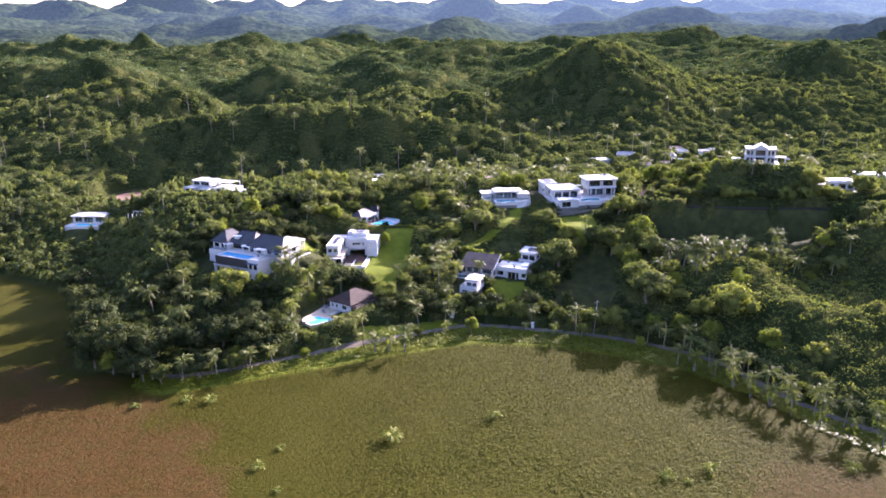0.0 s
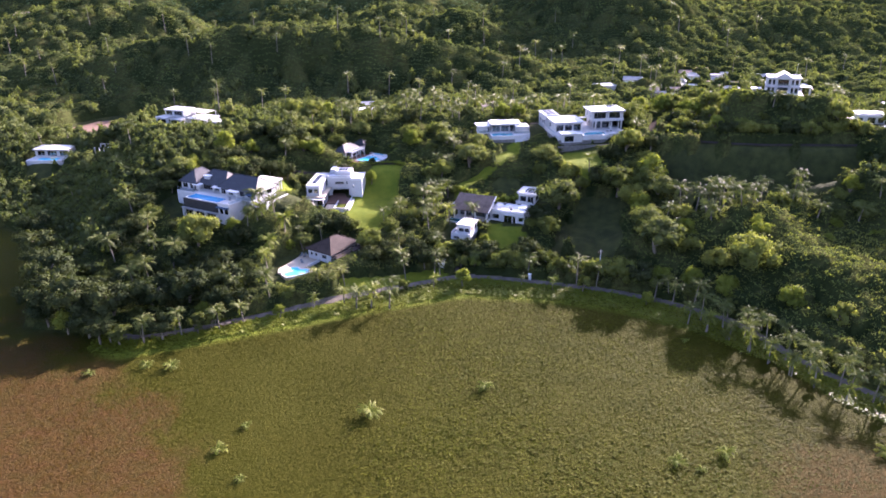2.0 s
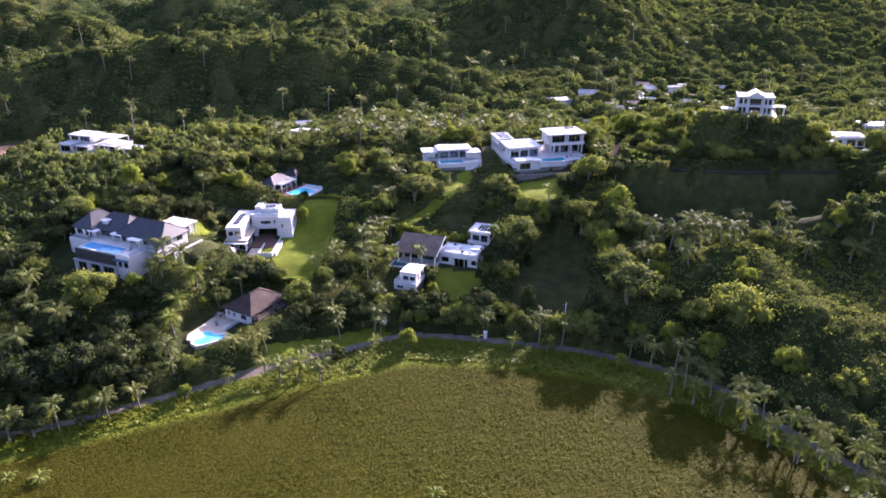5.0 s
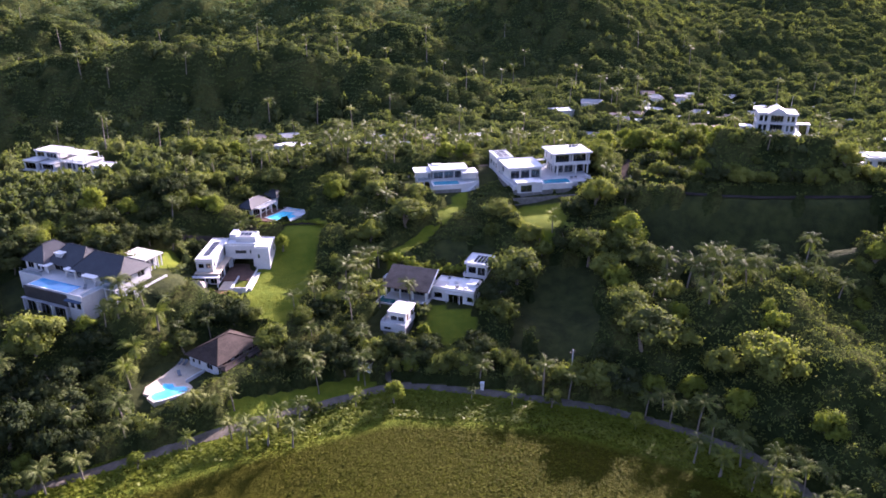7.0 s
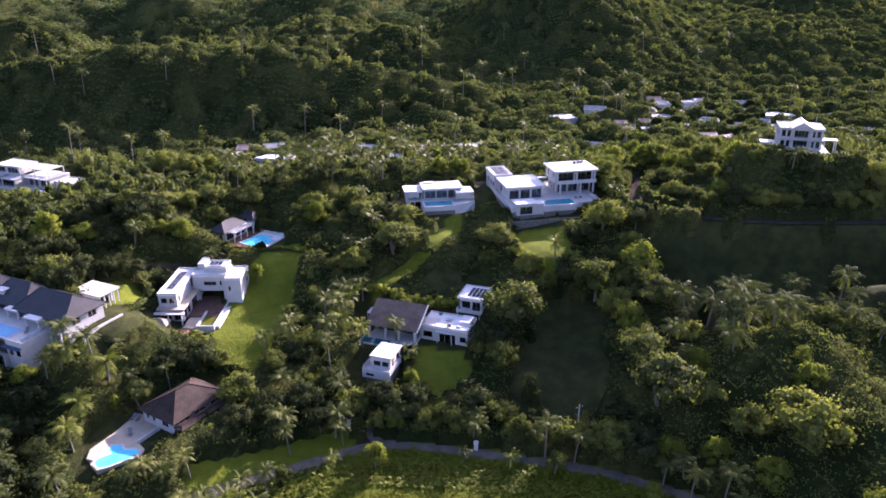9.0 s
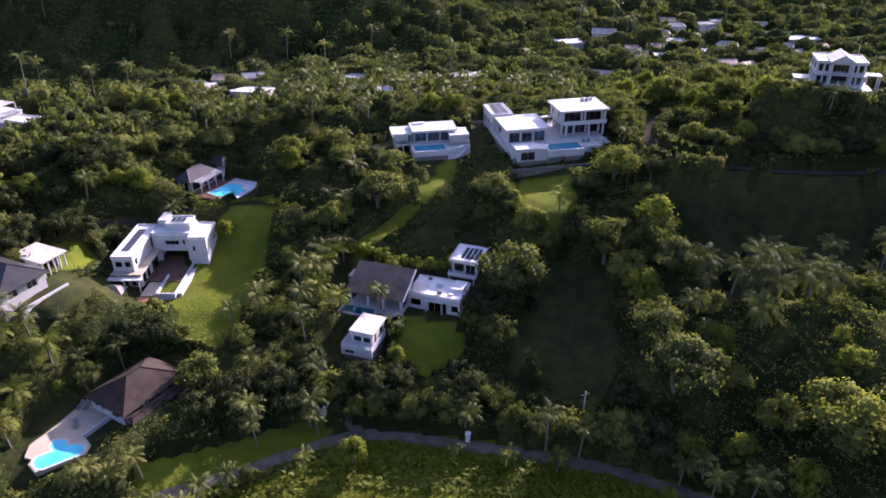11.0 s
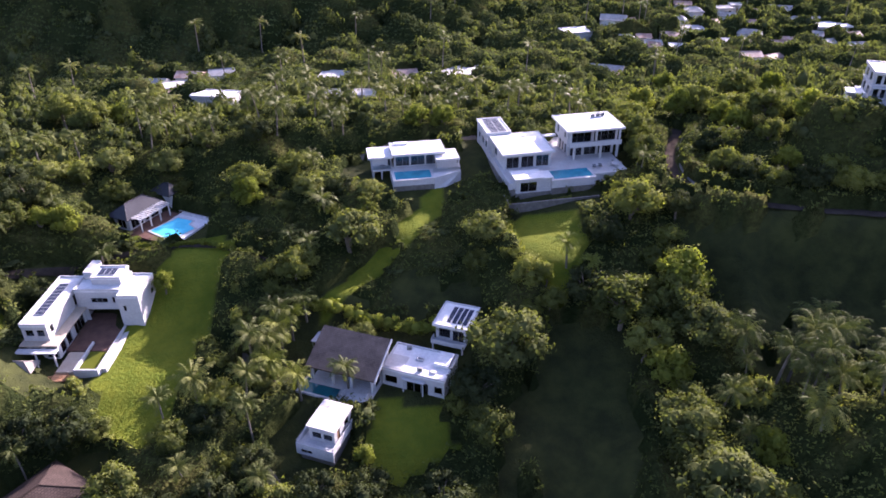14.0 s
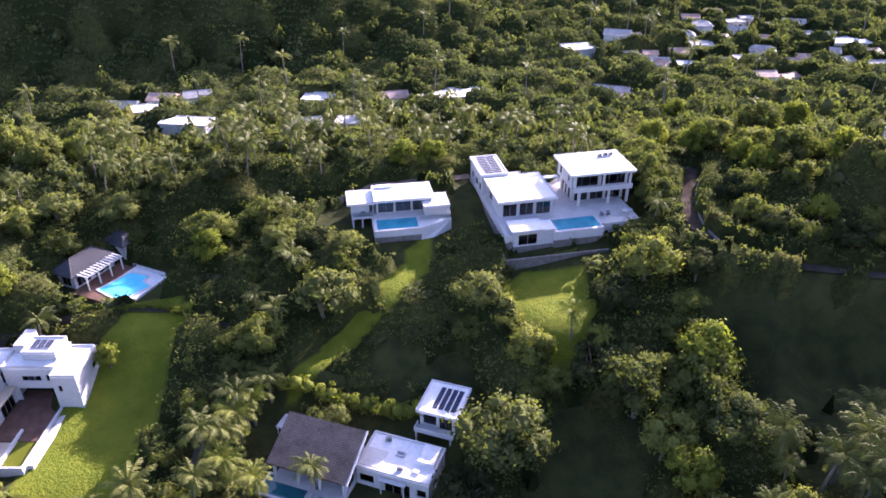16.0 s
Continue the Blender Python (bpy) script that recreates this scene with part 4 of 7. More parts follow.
    for k in range(5):
        bm.faces.new((vs[k], vb[k], vb[(k + 1) % 5], vs[(k + 1) % 5]))
    part("buttress", bm, WHITE, h.root)
    t = new("garden_table")
    t.matrix_basis = h.place(2.4, 0.2, T)
    tagged(t, "small dark garden table on the side terrace", "table")
    bm = bmesh.new()
    box(bm, -0.45, 0.45, -0.3, 0.3, 0.7, 0.75)
    part("tabletop", bm, FABRIC, t)
    for a in (-0.38, 0.38):
        for b in (-0.24, 0.24):
            bm = bmesh.new()
            box(bm, a - 0.025, a + 0.025, b - 0.025, b + 0.025, 0, 0.7)
            part("leg", bm, METAL, t)
    return h


def villa_brown_roof():
    """The brown tiled pavilion with its white flat wing, tower room and upper cube."""
    h = House("villa", "open pavilion villa with brown tiled roof and white wing", 10.0, 233.0, 5.6, -23)
    F = 6.4
    h.block("floor", -5.6, 5.9, 1.4, 8.8, 4.2, F, TERRACE, bevel=0)
    h.shed_roof(-6.1, 6.3, 1.6, 8.9, 9.5, 12.7, BROWN_TILE, "brown tiled sloping roof")
    for s, u in ((1, -5.6), (-1, 5.75)):
        bm = bmesh.new()
        pts = [(2.4, 9.3), (8.6, 9.3), (8.6, 12.2)]
        a = [bm.verts.new((u, v, z - h.base)) for v, z in pts]
        b = [bm.verts.new((u + 0.2 * s, v, z - h.base)) for v, z in pts]
        bm.faces.new(a), bm.faces.new(b)
        for k in range(3):
            bm.faces.new((a[k], a[(k + 1) % 3], b[(k + 1) % 3], b[k]))
        part("gable", bm, WHITE, h.root)
    h.block("verge_board", 6.3, 6.42, 1.5, 1.8, 9.2, 9.5, WHITE)
    for s0, s1 in (((6.36, 1.6), (6.36, 8.9)),):
        bm = bmesh.new()
        a, b = (s0[0], s0[1], 9.42 - h.base), (s1[0], s1[1], 12.7 - h.base)
        tube(bm, [a, b], [0.17, 0.17], 4)
        part("verge_board", bm, WHITE, h.root)
    for u in (-5.3, -1.5, 1.8, 5.5):
        h.post(u, 2.3, F, 9.4, 0.4)
    h.wall((5.7, 2.6), (5.7, 8.4), F, 9.3, [(0.6, 2.6, 0.2, 2.3, "w", 2)])
    h.wall((-5.5, 8.4), (-5.5, 5.6), F, 9.3)
    h.wall((5.7, 8.65), (-5.5, 8.65), F, 12.3, [(2, 4, 0.8, 2.2, "w", 2), (6, 8, 0.8, 2.2, "w", 2)])
    h.wall((-5.3, 5.6), (5.4, 5.6), F, 9.3, [(0.6, 4.6, 0.05, 2.5, "w", 4), (5.6, 10, 0.05, 2.5, "w", 4)])
    # pool in front
    h.block("pool_wall", -6.6, 0.6, -1.2, 1.4, 3.2, 6.05, WHITE, bevel=0)
    pool_at(h, [(-6.3, -0.9), (0.3, -0.9), (0.3, 2.4), (-6.3, 2.4)], 6.35, WATER_DARK, label="dark teal swimming pool along the open pavilion")
    # walkway and tower room
    h.block("walkway", 0.9, 5.4, -5.4, 1.3, 3.0, 6.45, WHITE, bevel=0)
    h.block("walkway", -0.6, 5.5, -11.8, -5.4, 5.9, 6.3, WHITE)
    h.block("underpart", -0.2, 5.2, -11.4, -5.4, 2.6, 5.89, STONE, "grey stone plinth", bevel=0)
    h.wall((5.35, -5.4), (5.35, 1.2), 6.45, 7.2, thick=0.2)
    h.wall((1.1, 1.2), (1.1, -5.4), 6.45, 7.1, [(1.6, 5.2, 0.15, 0.7, "o", 1)], thick=0.2)
    h.room(0.7, 4.9, -9.9, -4.4, 6.3, 8.9, [(0.4, 2.0, 0.5, 1.7, "w", 1), (2.3, 3.8, 0.5, 1.7, "w", 1)], [(0.6, 1.5, 0.1, 2.0, "d", 1), (3.0, 4.4, 0.6, 1.9, "w", 1)], [], [(1.2, 3.4, 0.6, 2.0, "w", 2)])
    h.flat_roof(0.7, 4.9, -9.9, -4.4, 9.2, 0.35, 0.3, 0.0, TERRACE)
    h.wall((-0.55, -5.5), (-0.55, -11.6), 6.3, 7.1, thick=0.14)
    h.wall((5.4, -11.6), (5.4, -5.4), 6.3, 7.1, thick=0.14)
    h.rail([(-0.5, -5.5), (-0.5, -11.8), (5.5, -11.8)], 7.05, 0.35)
    h.wall((-0.6, -11.9), (5.6, -11.9), 4.9, 7.0, [(0.8, 2.6, 0.4, 1.1, "w", 2)], thick=0.14)
    # white flat wing
    h.room(6.0, 16.8, 5.3, 12.0, 5.6, 9.2, [(0.4, 2.6, 1.1, 2.6, "w", 1), (4.2, 8.0, 0.3, 2.5, "w", 3), (9.0, 10.4, 1.0, 2.4, "w", 1)], [(1.5, 3, 1, 2.3, "w", 1)], [], [])
    h.flat_roof(6.1, 16.8, 5.3, 12.0, 9.55, 0.15, 0.35, 0.25)
    h.flat_roof(6.2, 9.4, 5.6, 9.0, 9.75, 0.0, 0.12, 0.0, TERRACE)
    h.block("canopy", 9.6, 13.6, 4.5, 5.2, 8.55, 8.75, WHITE)
    for a in (9.9, 13.3):
        h.post(a, 4.65, 5.4, 8.55, 0.18)
    h.block("skylight", 10.6, 11.9, 8.6, 9.5, 9.55, 9.9, METAL, "glazed skylight kerb")
    h.block("skylight", 10.8, 11.7, 8.8, 9.3, 9.9, 9.95, GLASS)
    h.block("skylight", 13.9, 14.9, 6.4, 7.1, 9.55, 9.85, WHITE)
    h.block("roof_step", 14.0, 16.5, 8.2, 11.6, 9.55, 10.25, ROOF_WHITE)
    air_unit(h.place(12.2, 6.4, 9.55, 10))
    air_unit(h.place(8.6, 11.0, 9.55, 20))
    # upper cube with a slatted sun roof
    h.room(11.6, 17.0, 15.8, 21.6, 9.0, 12.4, [(0.5, 2.6, 0.8, 2.6, "w", 1), (3.0, 5.0, 0.4, 2.6, "w", 2)], [(1, 4, 0.6, 2.4, "w", 2)], [], [(1, 4, 0.8, 2.4, "w", 2)])
    h.flat_roof(11.5, 17.4, 15.2, 21.8, 12.8, 0.25, 0.35, 0.18)
    for k in range(4):
        h.block("roof_light", 13.3 + k * 0.95, 14.05 + k * 0.95, 16.2, 21.0, 12.81, 12.88, SOLAR, "dark glazed roof light")
    h.block("balcony", 11.2, 17.2, 14.2, 15.75, 9.3, 9.5, WHITE)
    h.wall((11.2, 14.2), (17.2, 14.2), 9.5, 10.2, thick=0.14)
    h.wall((11.2, 15.7), (11.2, 14.34), 9.5, 10.2, thick=0.14)
    for a in (11.5, 16.8):
        h.post(a, 14.4, 7.0, 9.3, 0.25)
    # side yard
    h.wall((-14.0, 15.5), (-8.6, 15.5), 5.2, 7.2, thick=0.25)
    h.wall((-8.6, 15.5), (-8.6, 20.5), 5.2, 7.2, thick=0.25)
    h.block("deck", -13.6, -8.2, 9.0, 14.6, 4.6, 6.15, TERRACE, bevel=0)
    h.block("canopy", -9.4, -8.0, 9.4, 12.4, 7.9, 8.05, WHITE)
    for a, b in ((-9.2, 9.6), (-8.2, 9.6), (-9.2, 12.2), (-8.2, 12.2)):
        h.post(a, b, 6.15, 7.9, 0.12)
    return h


def villa_cube():
    """The white cubic villa on the lawn."""
    h = House("villa", "white cubic two-storey villa round a dark courtyard", -41.8, 243.0, 9.0, -4)
    # left long wing
    h.room(0, 4.2, 0.6, 15.2, 11.9, 14.7, [(0.5, 1.9, 0.9, 2.2, "w", 1), (2.4, 3.7, 0.9, 2.2, "w", 1)], [(0.8, 1.8, 0.8, 2.2, "w", 1), (9.5, 12.5, 0.2, 2.4, "w", 3)], [], [(2, 5, 0.8, 2.2, "w", 2), (8, 11, 0.8, 2.2, "w", 2)])
    h.flat_roof(0, 4.2, 0.6, 15.2, 15.1, 0.12, 0.4, 0.3)
    for k in range(9):
        solar_panel(h.place(1.0, 3.4 + k * 1.06, 15.1), 1.7, 1.0)
    h.room(0.3, 5.4, 0, 15.0, 8.6, 11.55, [(0.6, 2.4, 0.2, 2.3, "w", 2), (3.0, 4.8, 0.2, 2.3, "w", 2)], [(0.8, 2.4, 0.2, 2.3, "w", 1), (3.0, 4.6, 0.2, 2.3, "w", 1), (6.0, 9.5, 0.2, 2.4, "w", 3)], [], [])
    h.flat_roof(-0.4, 6.0, -0.8, 15.2, 11.9, 0.0, 0.3, material=DECK_SAND, label="sand-coloured flat roof terrace")
    h.block("eaves", -0.6, 6.2, -2.2, -0.85, 11.25, 11.45, WHITE)
    for u in (-0.2, 2.8, 5.8):
        h.post(u, -2.1, 8.6, 11.2, 0.25)
    # centre block with tower
    h.room(4.6, 12.6, 10.4, 16.4, 8.6, 15.0, [(1.6, 7.2, 0.2, 2.8, "o", 1), (2.6, 5.6, 4.2, 5.2, "w", 3), (6.4, 6.9, 4.2, 5.4, "w", 1)], [], [(2, 4, 4, 5.5, "w", 2)], [])
    h.flat_roof(4.6, 12.6, 10.4, 16.4, 15.4, 0.06, 0.4, 0.3)
    h.block("stair_head", 5.0, 6.6, 14.0, 18.2, 15.4, 16.9, WHITE)
    h.room(7.2, 12.4, 12.2, 16.2, 15.42, 16.5, floor=False)
    h.flat_roof(7.2, 12.4, 12.2, 16.2, 16.8, 0.05, 0.3, 0.25)
    for k in range(3):
        solar_panel(h.place(8.0 + k * 1.04, 13.2, 16.8), 1.0, 2.2)
    h.block("patio", 5.6, 12.8, 1.6, 12.6, 8.4, 9.02, DARKWOOD, "dark timber courtyard deck", bevel=0)
    # right cube
    h.room(12.85, 16.6, 8.6, 16.0, 8.4, 14.9, [(0.7, 1.3, 3.8, 5.0, "w", 1)], [(5, 6.2, 3.8, 5, "w", 1)], [], [])
    h.flat_roof(12.85, 16.6, 8.6, 16.0, 15.3, 0.05, 0.4, 0.25)
    # pool terrace in front
    h.block("terrace", 6.2, 9.6, -3.6, 1.6, 7.4, 8.75, DECK_SAND, bevel=0)
    h.wall((9.4, -4.0), (13.4, -4.0), 6.6, 9.5, thick=0.3)
    h.wall((13.4, -3.7), (13.4, 8.3), 6.6, 9.5, thick=0.3)
    h.wall((9.4, 3.6), (9.4, -3.7), 7.0, 9.5, thick=0.3)
    h.block("planter_bed", 9.8, 13.0, -3.6, 3.2, 6.8, 8.9, GRASS, "raised bed of bright grass", bevel=0)
    for k, (u, z) in enumerate(((0.6, 8.3), (3.2, 8.0), (6.0, 8.5), (7.6, 8.2))):
        h.block("deck", u, u + 2.3, -6.6 + 0.5 * k, -2.6, z - 0.25, z, WOOD, "brown timber deck", bevel=0)
        for a in (u + 0.2, u + 2.1):
            h.block("deck_post", a - 0.09, a + 0.09, -6.3 + 0.5 * k, -6.1 + 0.5 * k, 5.6, z - 0.25, WOOD, bevel=0)
        h.rail([(u, -6.5 + 0.5 * k), (u + 2.3, -6.5 + 0.5 * k)], z, 0.9, material=WOOD)
    h.block("path", 13.5, 14.3, -3, 8.4, 8.2, 8.95, TERRACE, bevel=0)
    # parasol-like hipped canopy
    h.hip_roof(-1.6, 3.6, -5.8, -2.6, 10.3, 11.5, TAN_TILE, inset=1.6, label="tan tiled canopy over the deck")
    for a, b in ((-1.2, -5.5), (3.2, -5.5), (-1.2, -2.9), (3.2, -2.9)):
        h.post(a, b, 7.2, 10.2, 0.2)
    return h


def villa_slate():
    """The large villa with dark slate hips above a pool terrace."""
    h = House("villa", "large white villa with dark slate hipped roofs and raised pool terrace", -63.2, 220.7, 11.5, -27.8)
    T = 17.4
    h.block("terrace", -21.0, 4.6, 3.9, 8.0, 11.0, T, WHITE, bevel=0)
    h.block("terrace", 0.3, 4.6, -0.6, 3.9, 11.0, T, WHITE, bevel=0)
    h.block("paving", -20.6, 4.4, 4.2, 7.0, T + 0.002, T + 0.02, TERRACE, bevel=0)
    h.block("paving", 0.6, 4.4, -0.4, 4.1, T + 0.003, T + 0.021, TERRACE, bevel=0)
    h.block("pool_wall", -13.2, 0.3, -0.5, 3.9, 14.6, T - 0.3, WHITE, bevel=0)
    pool_at(h, [(-12.6, 0.0), (-0.2, 0.0), (-0.2, 3.6), (-12.6, 3.6)], T, WATER_DEEP, label="long blue infinity pool on the raised terrace")
    h.wall((-13.4, -0.9), (0.3, -0.9), 14.6, T - 0.1, material=DARK_GREY, thick=0.38, label="dark grey pool front")
    h.block("canopy", -13.9, 0.6, -1.7, -0.92, 14.42, 14.6, METAL)
    h.wall((-13.6, -1.0), (0.3, -1.0), 11.0, 14.3, [(0.6, 4.4, 0.4, 2.9, "w", 3), (4.9, 8.8, 0.4, 2.9, "w", 3), (9.3, 13.2, 0.4, 2.9, "w", 3)])
    for u in (-13.4, -9.0, -4.5, 0.1):
        h.post(u, -1.45, 10.4, 14.42, 0.35)
    h.wall((0.3, -0.75), (4.7, -0.75), 11.0, T + 0.4, [(0.5, 1.8, 3.4, 5.0, "w", 1), (2.4, 3.8, 3.4, 5.0, "w", 1)])
    h.block("awning", 0.2, 4.8, -1.8, -0.8, 16.4, 16.6, DARK, "dark blue awning")
    # body of the house
    h.room(-21.4, -14.6, 6.4, 15.6, 12.0, 19.6, [(0.6, 2.6, 5.6, 7.1, "w", 2), (3.6, 6.0, 5.5, 7.1, "w", 2)], [], [], [(3, 5, 5.8, 7.1, "w", 2)])
    h.room(-14.4, -6.4, 8.0, 16.4, 12.0, 19.4, [(0.6, 4.4, 5.5, 7.1, "w", 4), (5.0, 7.4, 5.5, 7.1, "w", 2)], [], [], [])
    h.room(-6.2, 8.0, 7.0, 16.0, 12.0, 19.4, [(0.6, 2.4, 5.5, 7.1, "w", 2), (3.0, 5.4, 5.5, 7.1, "w", 2), (8.0, 10.0, 5.6, 7.0, "w", 2), (11, 13, 5.6, 7.0, "w", 2), (8, 10, 1.6, 3.6, "w", 2), (11, 13, 1.6, 3.6, "w", 2)], [(1.2, 3, 5.6, 7.0, "w", 2), (5, 7, 5.6, 7.0, "w", 2), (1.2, 3, 1.6, 3.4, "w", 2), (5, 7, 1.6, 3.4, "w", 2)], [], [])
    h.hip_roof(-22.0, -14.3, 5.8, 16.2, 19.6, 22.9, SLATE, 3.6, "v", "dark slate hipped roof")
    h.hip_roof(-16.0, -4.0, 7.2, 17.0, 19.4, 22.9, SLATE, 3.0, "u", "dark slate hipped roof")
    h.hip_roof(-6.6, 8.7, 6.2, 16.7, 19.42, 22.8, SLATE, 3.0, "u", "dark slate hipped roof")
    for u, v, w in ((-8.2, 6.1, 3.4), (-1.2, 5.0, 3.6), (-15.8, 5.6, 2.6)):
        h.flat_roof(u, u + w, v, v + 2.4, 19.5, 0.15, 0.3)
        for a in (u + 0.2, u + w - 0.2):
            h.post(a, v + 0.25, T, 19.2, 0.3)
    h.block("dormer", -13.8, -11.8, 8.8, 11.2, 19.8, 21.4, WHITE)
    h.flat_roof(-13.9, -11.7, 8.7, 11.2, 21.6, 0.1, 0.2)
    # right balconies
    h.block("balcony", 4.8, 8.4, 5.0, 7.0, T - 0.2, T, WHITE)
    h.rail([(4.8, 5.1), (8.3, 5.1), (8.3, 6.9)], T, 1.0, glass=True)
    h.block("awning", 4.9, 8.2, 5.2, 6.9, 18.9, 19.05, DARK, "dark blue awning")
    for a in (5.1, 8.1):
        h.post(a, 5.3, 11.4, T - 0.2, 0.35)
    h.rail([(-20.7, 4.1), (-13.3, 4.1)], T, 1.0, glass=True)
    h.rail([(4.5, -0.5), (4.5, 6.0)], T, 1.0, glass=True)
    lounger(h.place(2.0, 2.6, T + 0.02, 40), "loungers by the infinity pool")
    lounger(h.place(-15.2, 5.2, T + 0.02, 20), "loungers by the infinity pool")
    # low rear wing with an open carport and a garden wall
    h.room(-4.0, 2.0, 19.0, 24.0, 14.8, 18.4, [], [(1, 4, 0.4, 2.6, "o", 1)], [], [])
    h.flat_roof(-4.4, 4.0, 18.6, 24.4, 18.8, 0.0, 0.35, material=CONCRETE)
    for k in range(5):
        h.post(3.6, 19.0 + k * 1.2, 15.4, 18.4, 0.28)
    h.wall((11.0, 8.0), (11.0, 18.0), 12.5, 16.6, thick=0.3)
    return h


def bungalow_hip():
    """The small hip-roofed house with the paved pool deck."""
    h = House("bungalow", "small white bungalow with a dark hipped tile roof", -30.7, 211.6, 4.2, -35)
    h.room(-3.7, 5.1, -3.9, 7.9, 4.2, 7.2, [(0.8, 1.6, 1.0, 2.0, "w", 1), (2.6, 3.4, 1.0, 2.0, "w", 1), (5.2, 7.0, 0.9, 2.1, "w", 2)], [(1, 3.4, 0.2, 2.3, "w", 2), (4.4, 7, 0.2, 2.3, "w", 2), (8.4, 11, 0.2, 2.3, "w", 2)], [], [(3, 5, 1, 2.1, "w", 2)])
    h.hip_roof(-4.4, 5.8, -4.6, 8.6, 7.1, 9.9, SLATE_BROWN, 5.2, "v", "dark brown hipped tile roof")
    h.block("porch", 5.5, 7.9, -4.6, 8.4, 3.2, 4.3, WOOD, "timber porch floor", bevel=0)
    for v in (-4.2, -1.2, 1.8, 4.8, 8.0):
        h.post(7.5, v, 4.3, 6.7, 0.2)
    h.hip_roof(5.9, 8.2, -4.7, 8.7, 6.75, 7.0, SLATE_BROWN, 1.0, "v")
    h.rail([(7.7, -4.4), (7.7, 8.2)], 4.3, 0.9, material=WOOD)
    deck = new("pool_deck")
    deck.matrix_basis = h.root.matrix_basis.copy()
    tagged(deck, "sand-coloured paved deck between bungalow and pool", "deck", kind="structure")
    bm = bmesh.new()
    pts = [(-3.8, -2.6), (-6.8, -3.0), (-5.3, -9.6), (-4.7, -14.6), (-2.9, -16.6), (-1.4, -16.3), (-1.0, -17.2), (1.5, -17.6), (4.6, -11.3), (3.6, -9.6), (1.2, -9.0), (1.0, -4.0), (-3.8, -4.0)]
    top = bm.faces.new([bm.verts.new((u, v, 0.08)) for u, v in pts])
    ext = bmesh.ops.extrude_face_region(bm, geom=[top])
    for e in ext["geom"]:
        if isinstance(e, bmesh.types.BMVert):
            e.co.z -= 1.2
    part("paving", bm, DECK_SAND, deck)
    pool_at(h, [(-1.1, -15.4), (-0.9, -16.3), (-0.2, -16.8), (1.2, -17.0), (1.9, -16.4), (3.8, -11.9), (3.7, -11.0), (3.0, -10.4), (2.0, -10.4), (0.5, -11.6), (-0.8, -11.0), (-2.4, -11.9), (-1.5, -13.2), (-0.2, -13.3)], 4.26, WATER_BLUE, label="bright turquoise swimming pool with a curved edge")
    lounger(h.place(-5.6, -5.6, 4.3, 20), "loungers on the sand-coloured deck")
    lounger(h.place(-4.4, -5.2, 4.3, 24), "loungers on the sand-coloured deck")
    lounger(h.place(-1.6, -8.4, 4.3, 60), "loungers on the sand-coloured deck")
    h.wall((1.3, -9.2), (1.1, -4.2), 3.4, 4.9, thick=0.25)
    return h


def pool_house():
    """The dark pool house above the cubic villa."""
    h = House("pool_house", "dark-roofed pool house with white pergola beside a bright pool", -30.9, 273.0, 15.4, 62)
    h.room(0.2, 9.0, 2.4, 6.6, 15.4, 18.2, [(0.6, 3.6, 0.2, 2.3, "w", 3), (4.4, 8, 0.2, 2.3, "w", 3)], [], [], [(0.8, 3, 0.2, 2.2, "w", 2)])
    h.hip_roof(-0.6, 9.4, 1.8, 7.4, 18.2, 20.2, SLATE, 2.6, "u", "dark slate hipped roof")
    for k in range(12):
        h.block("pergola_slat", 0.7 + k * 0.72, 0.95 + k * 0.72, -0.5, 2.2, 18.16, 18.34, WHITE, bevel=0)
    for v in (-0.3, 1.7):
        h.block("pergola_beam", 0.5, 8.9, v, v + 0.22, 17.95, 18.15, WHITE, bevel=0)
    for u in (0.8, 3.4, 6.0, 8.6):
        h.post(u, -0.19, 15.4, 17.95, 0.24)
    h.block("deck", -1.0, 9.9, -9.2, 2.3, 14.6, 15.5, DARKWOOD, "dark timber deck", bevel=0)
    h.block("paving", 2.0, 9.8, -9.6, -1.6, 14.8, 15.53, ROOF_WHITE, bevel=0)
    pool_at(h, [(0.4, -7.6), (6.0, -9.0), (6.8, -6.6), (8.4, -6.4), (8.2, -2.6), (1.6, -1.4)], 15.58, WATER_BLUE, label="bright blue angular swimming pool")
    h.rail([(9.7, -9.4), (9.7, -1.8)], 15.5, 1.0, glass=True)
    h.room(11.4, 15.6, 2.0, 6.6, 15.4, 18.4, [(0.8, 2.4, 0.2, 2.2, "w", 2)], [], [], [])
    h.hip_roof(10.9, 16.1, 1.5, 7.1, 18.4, 20.0, SLATE, 2.2, "v", "dark slate hipped roof")
    return h


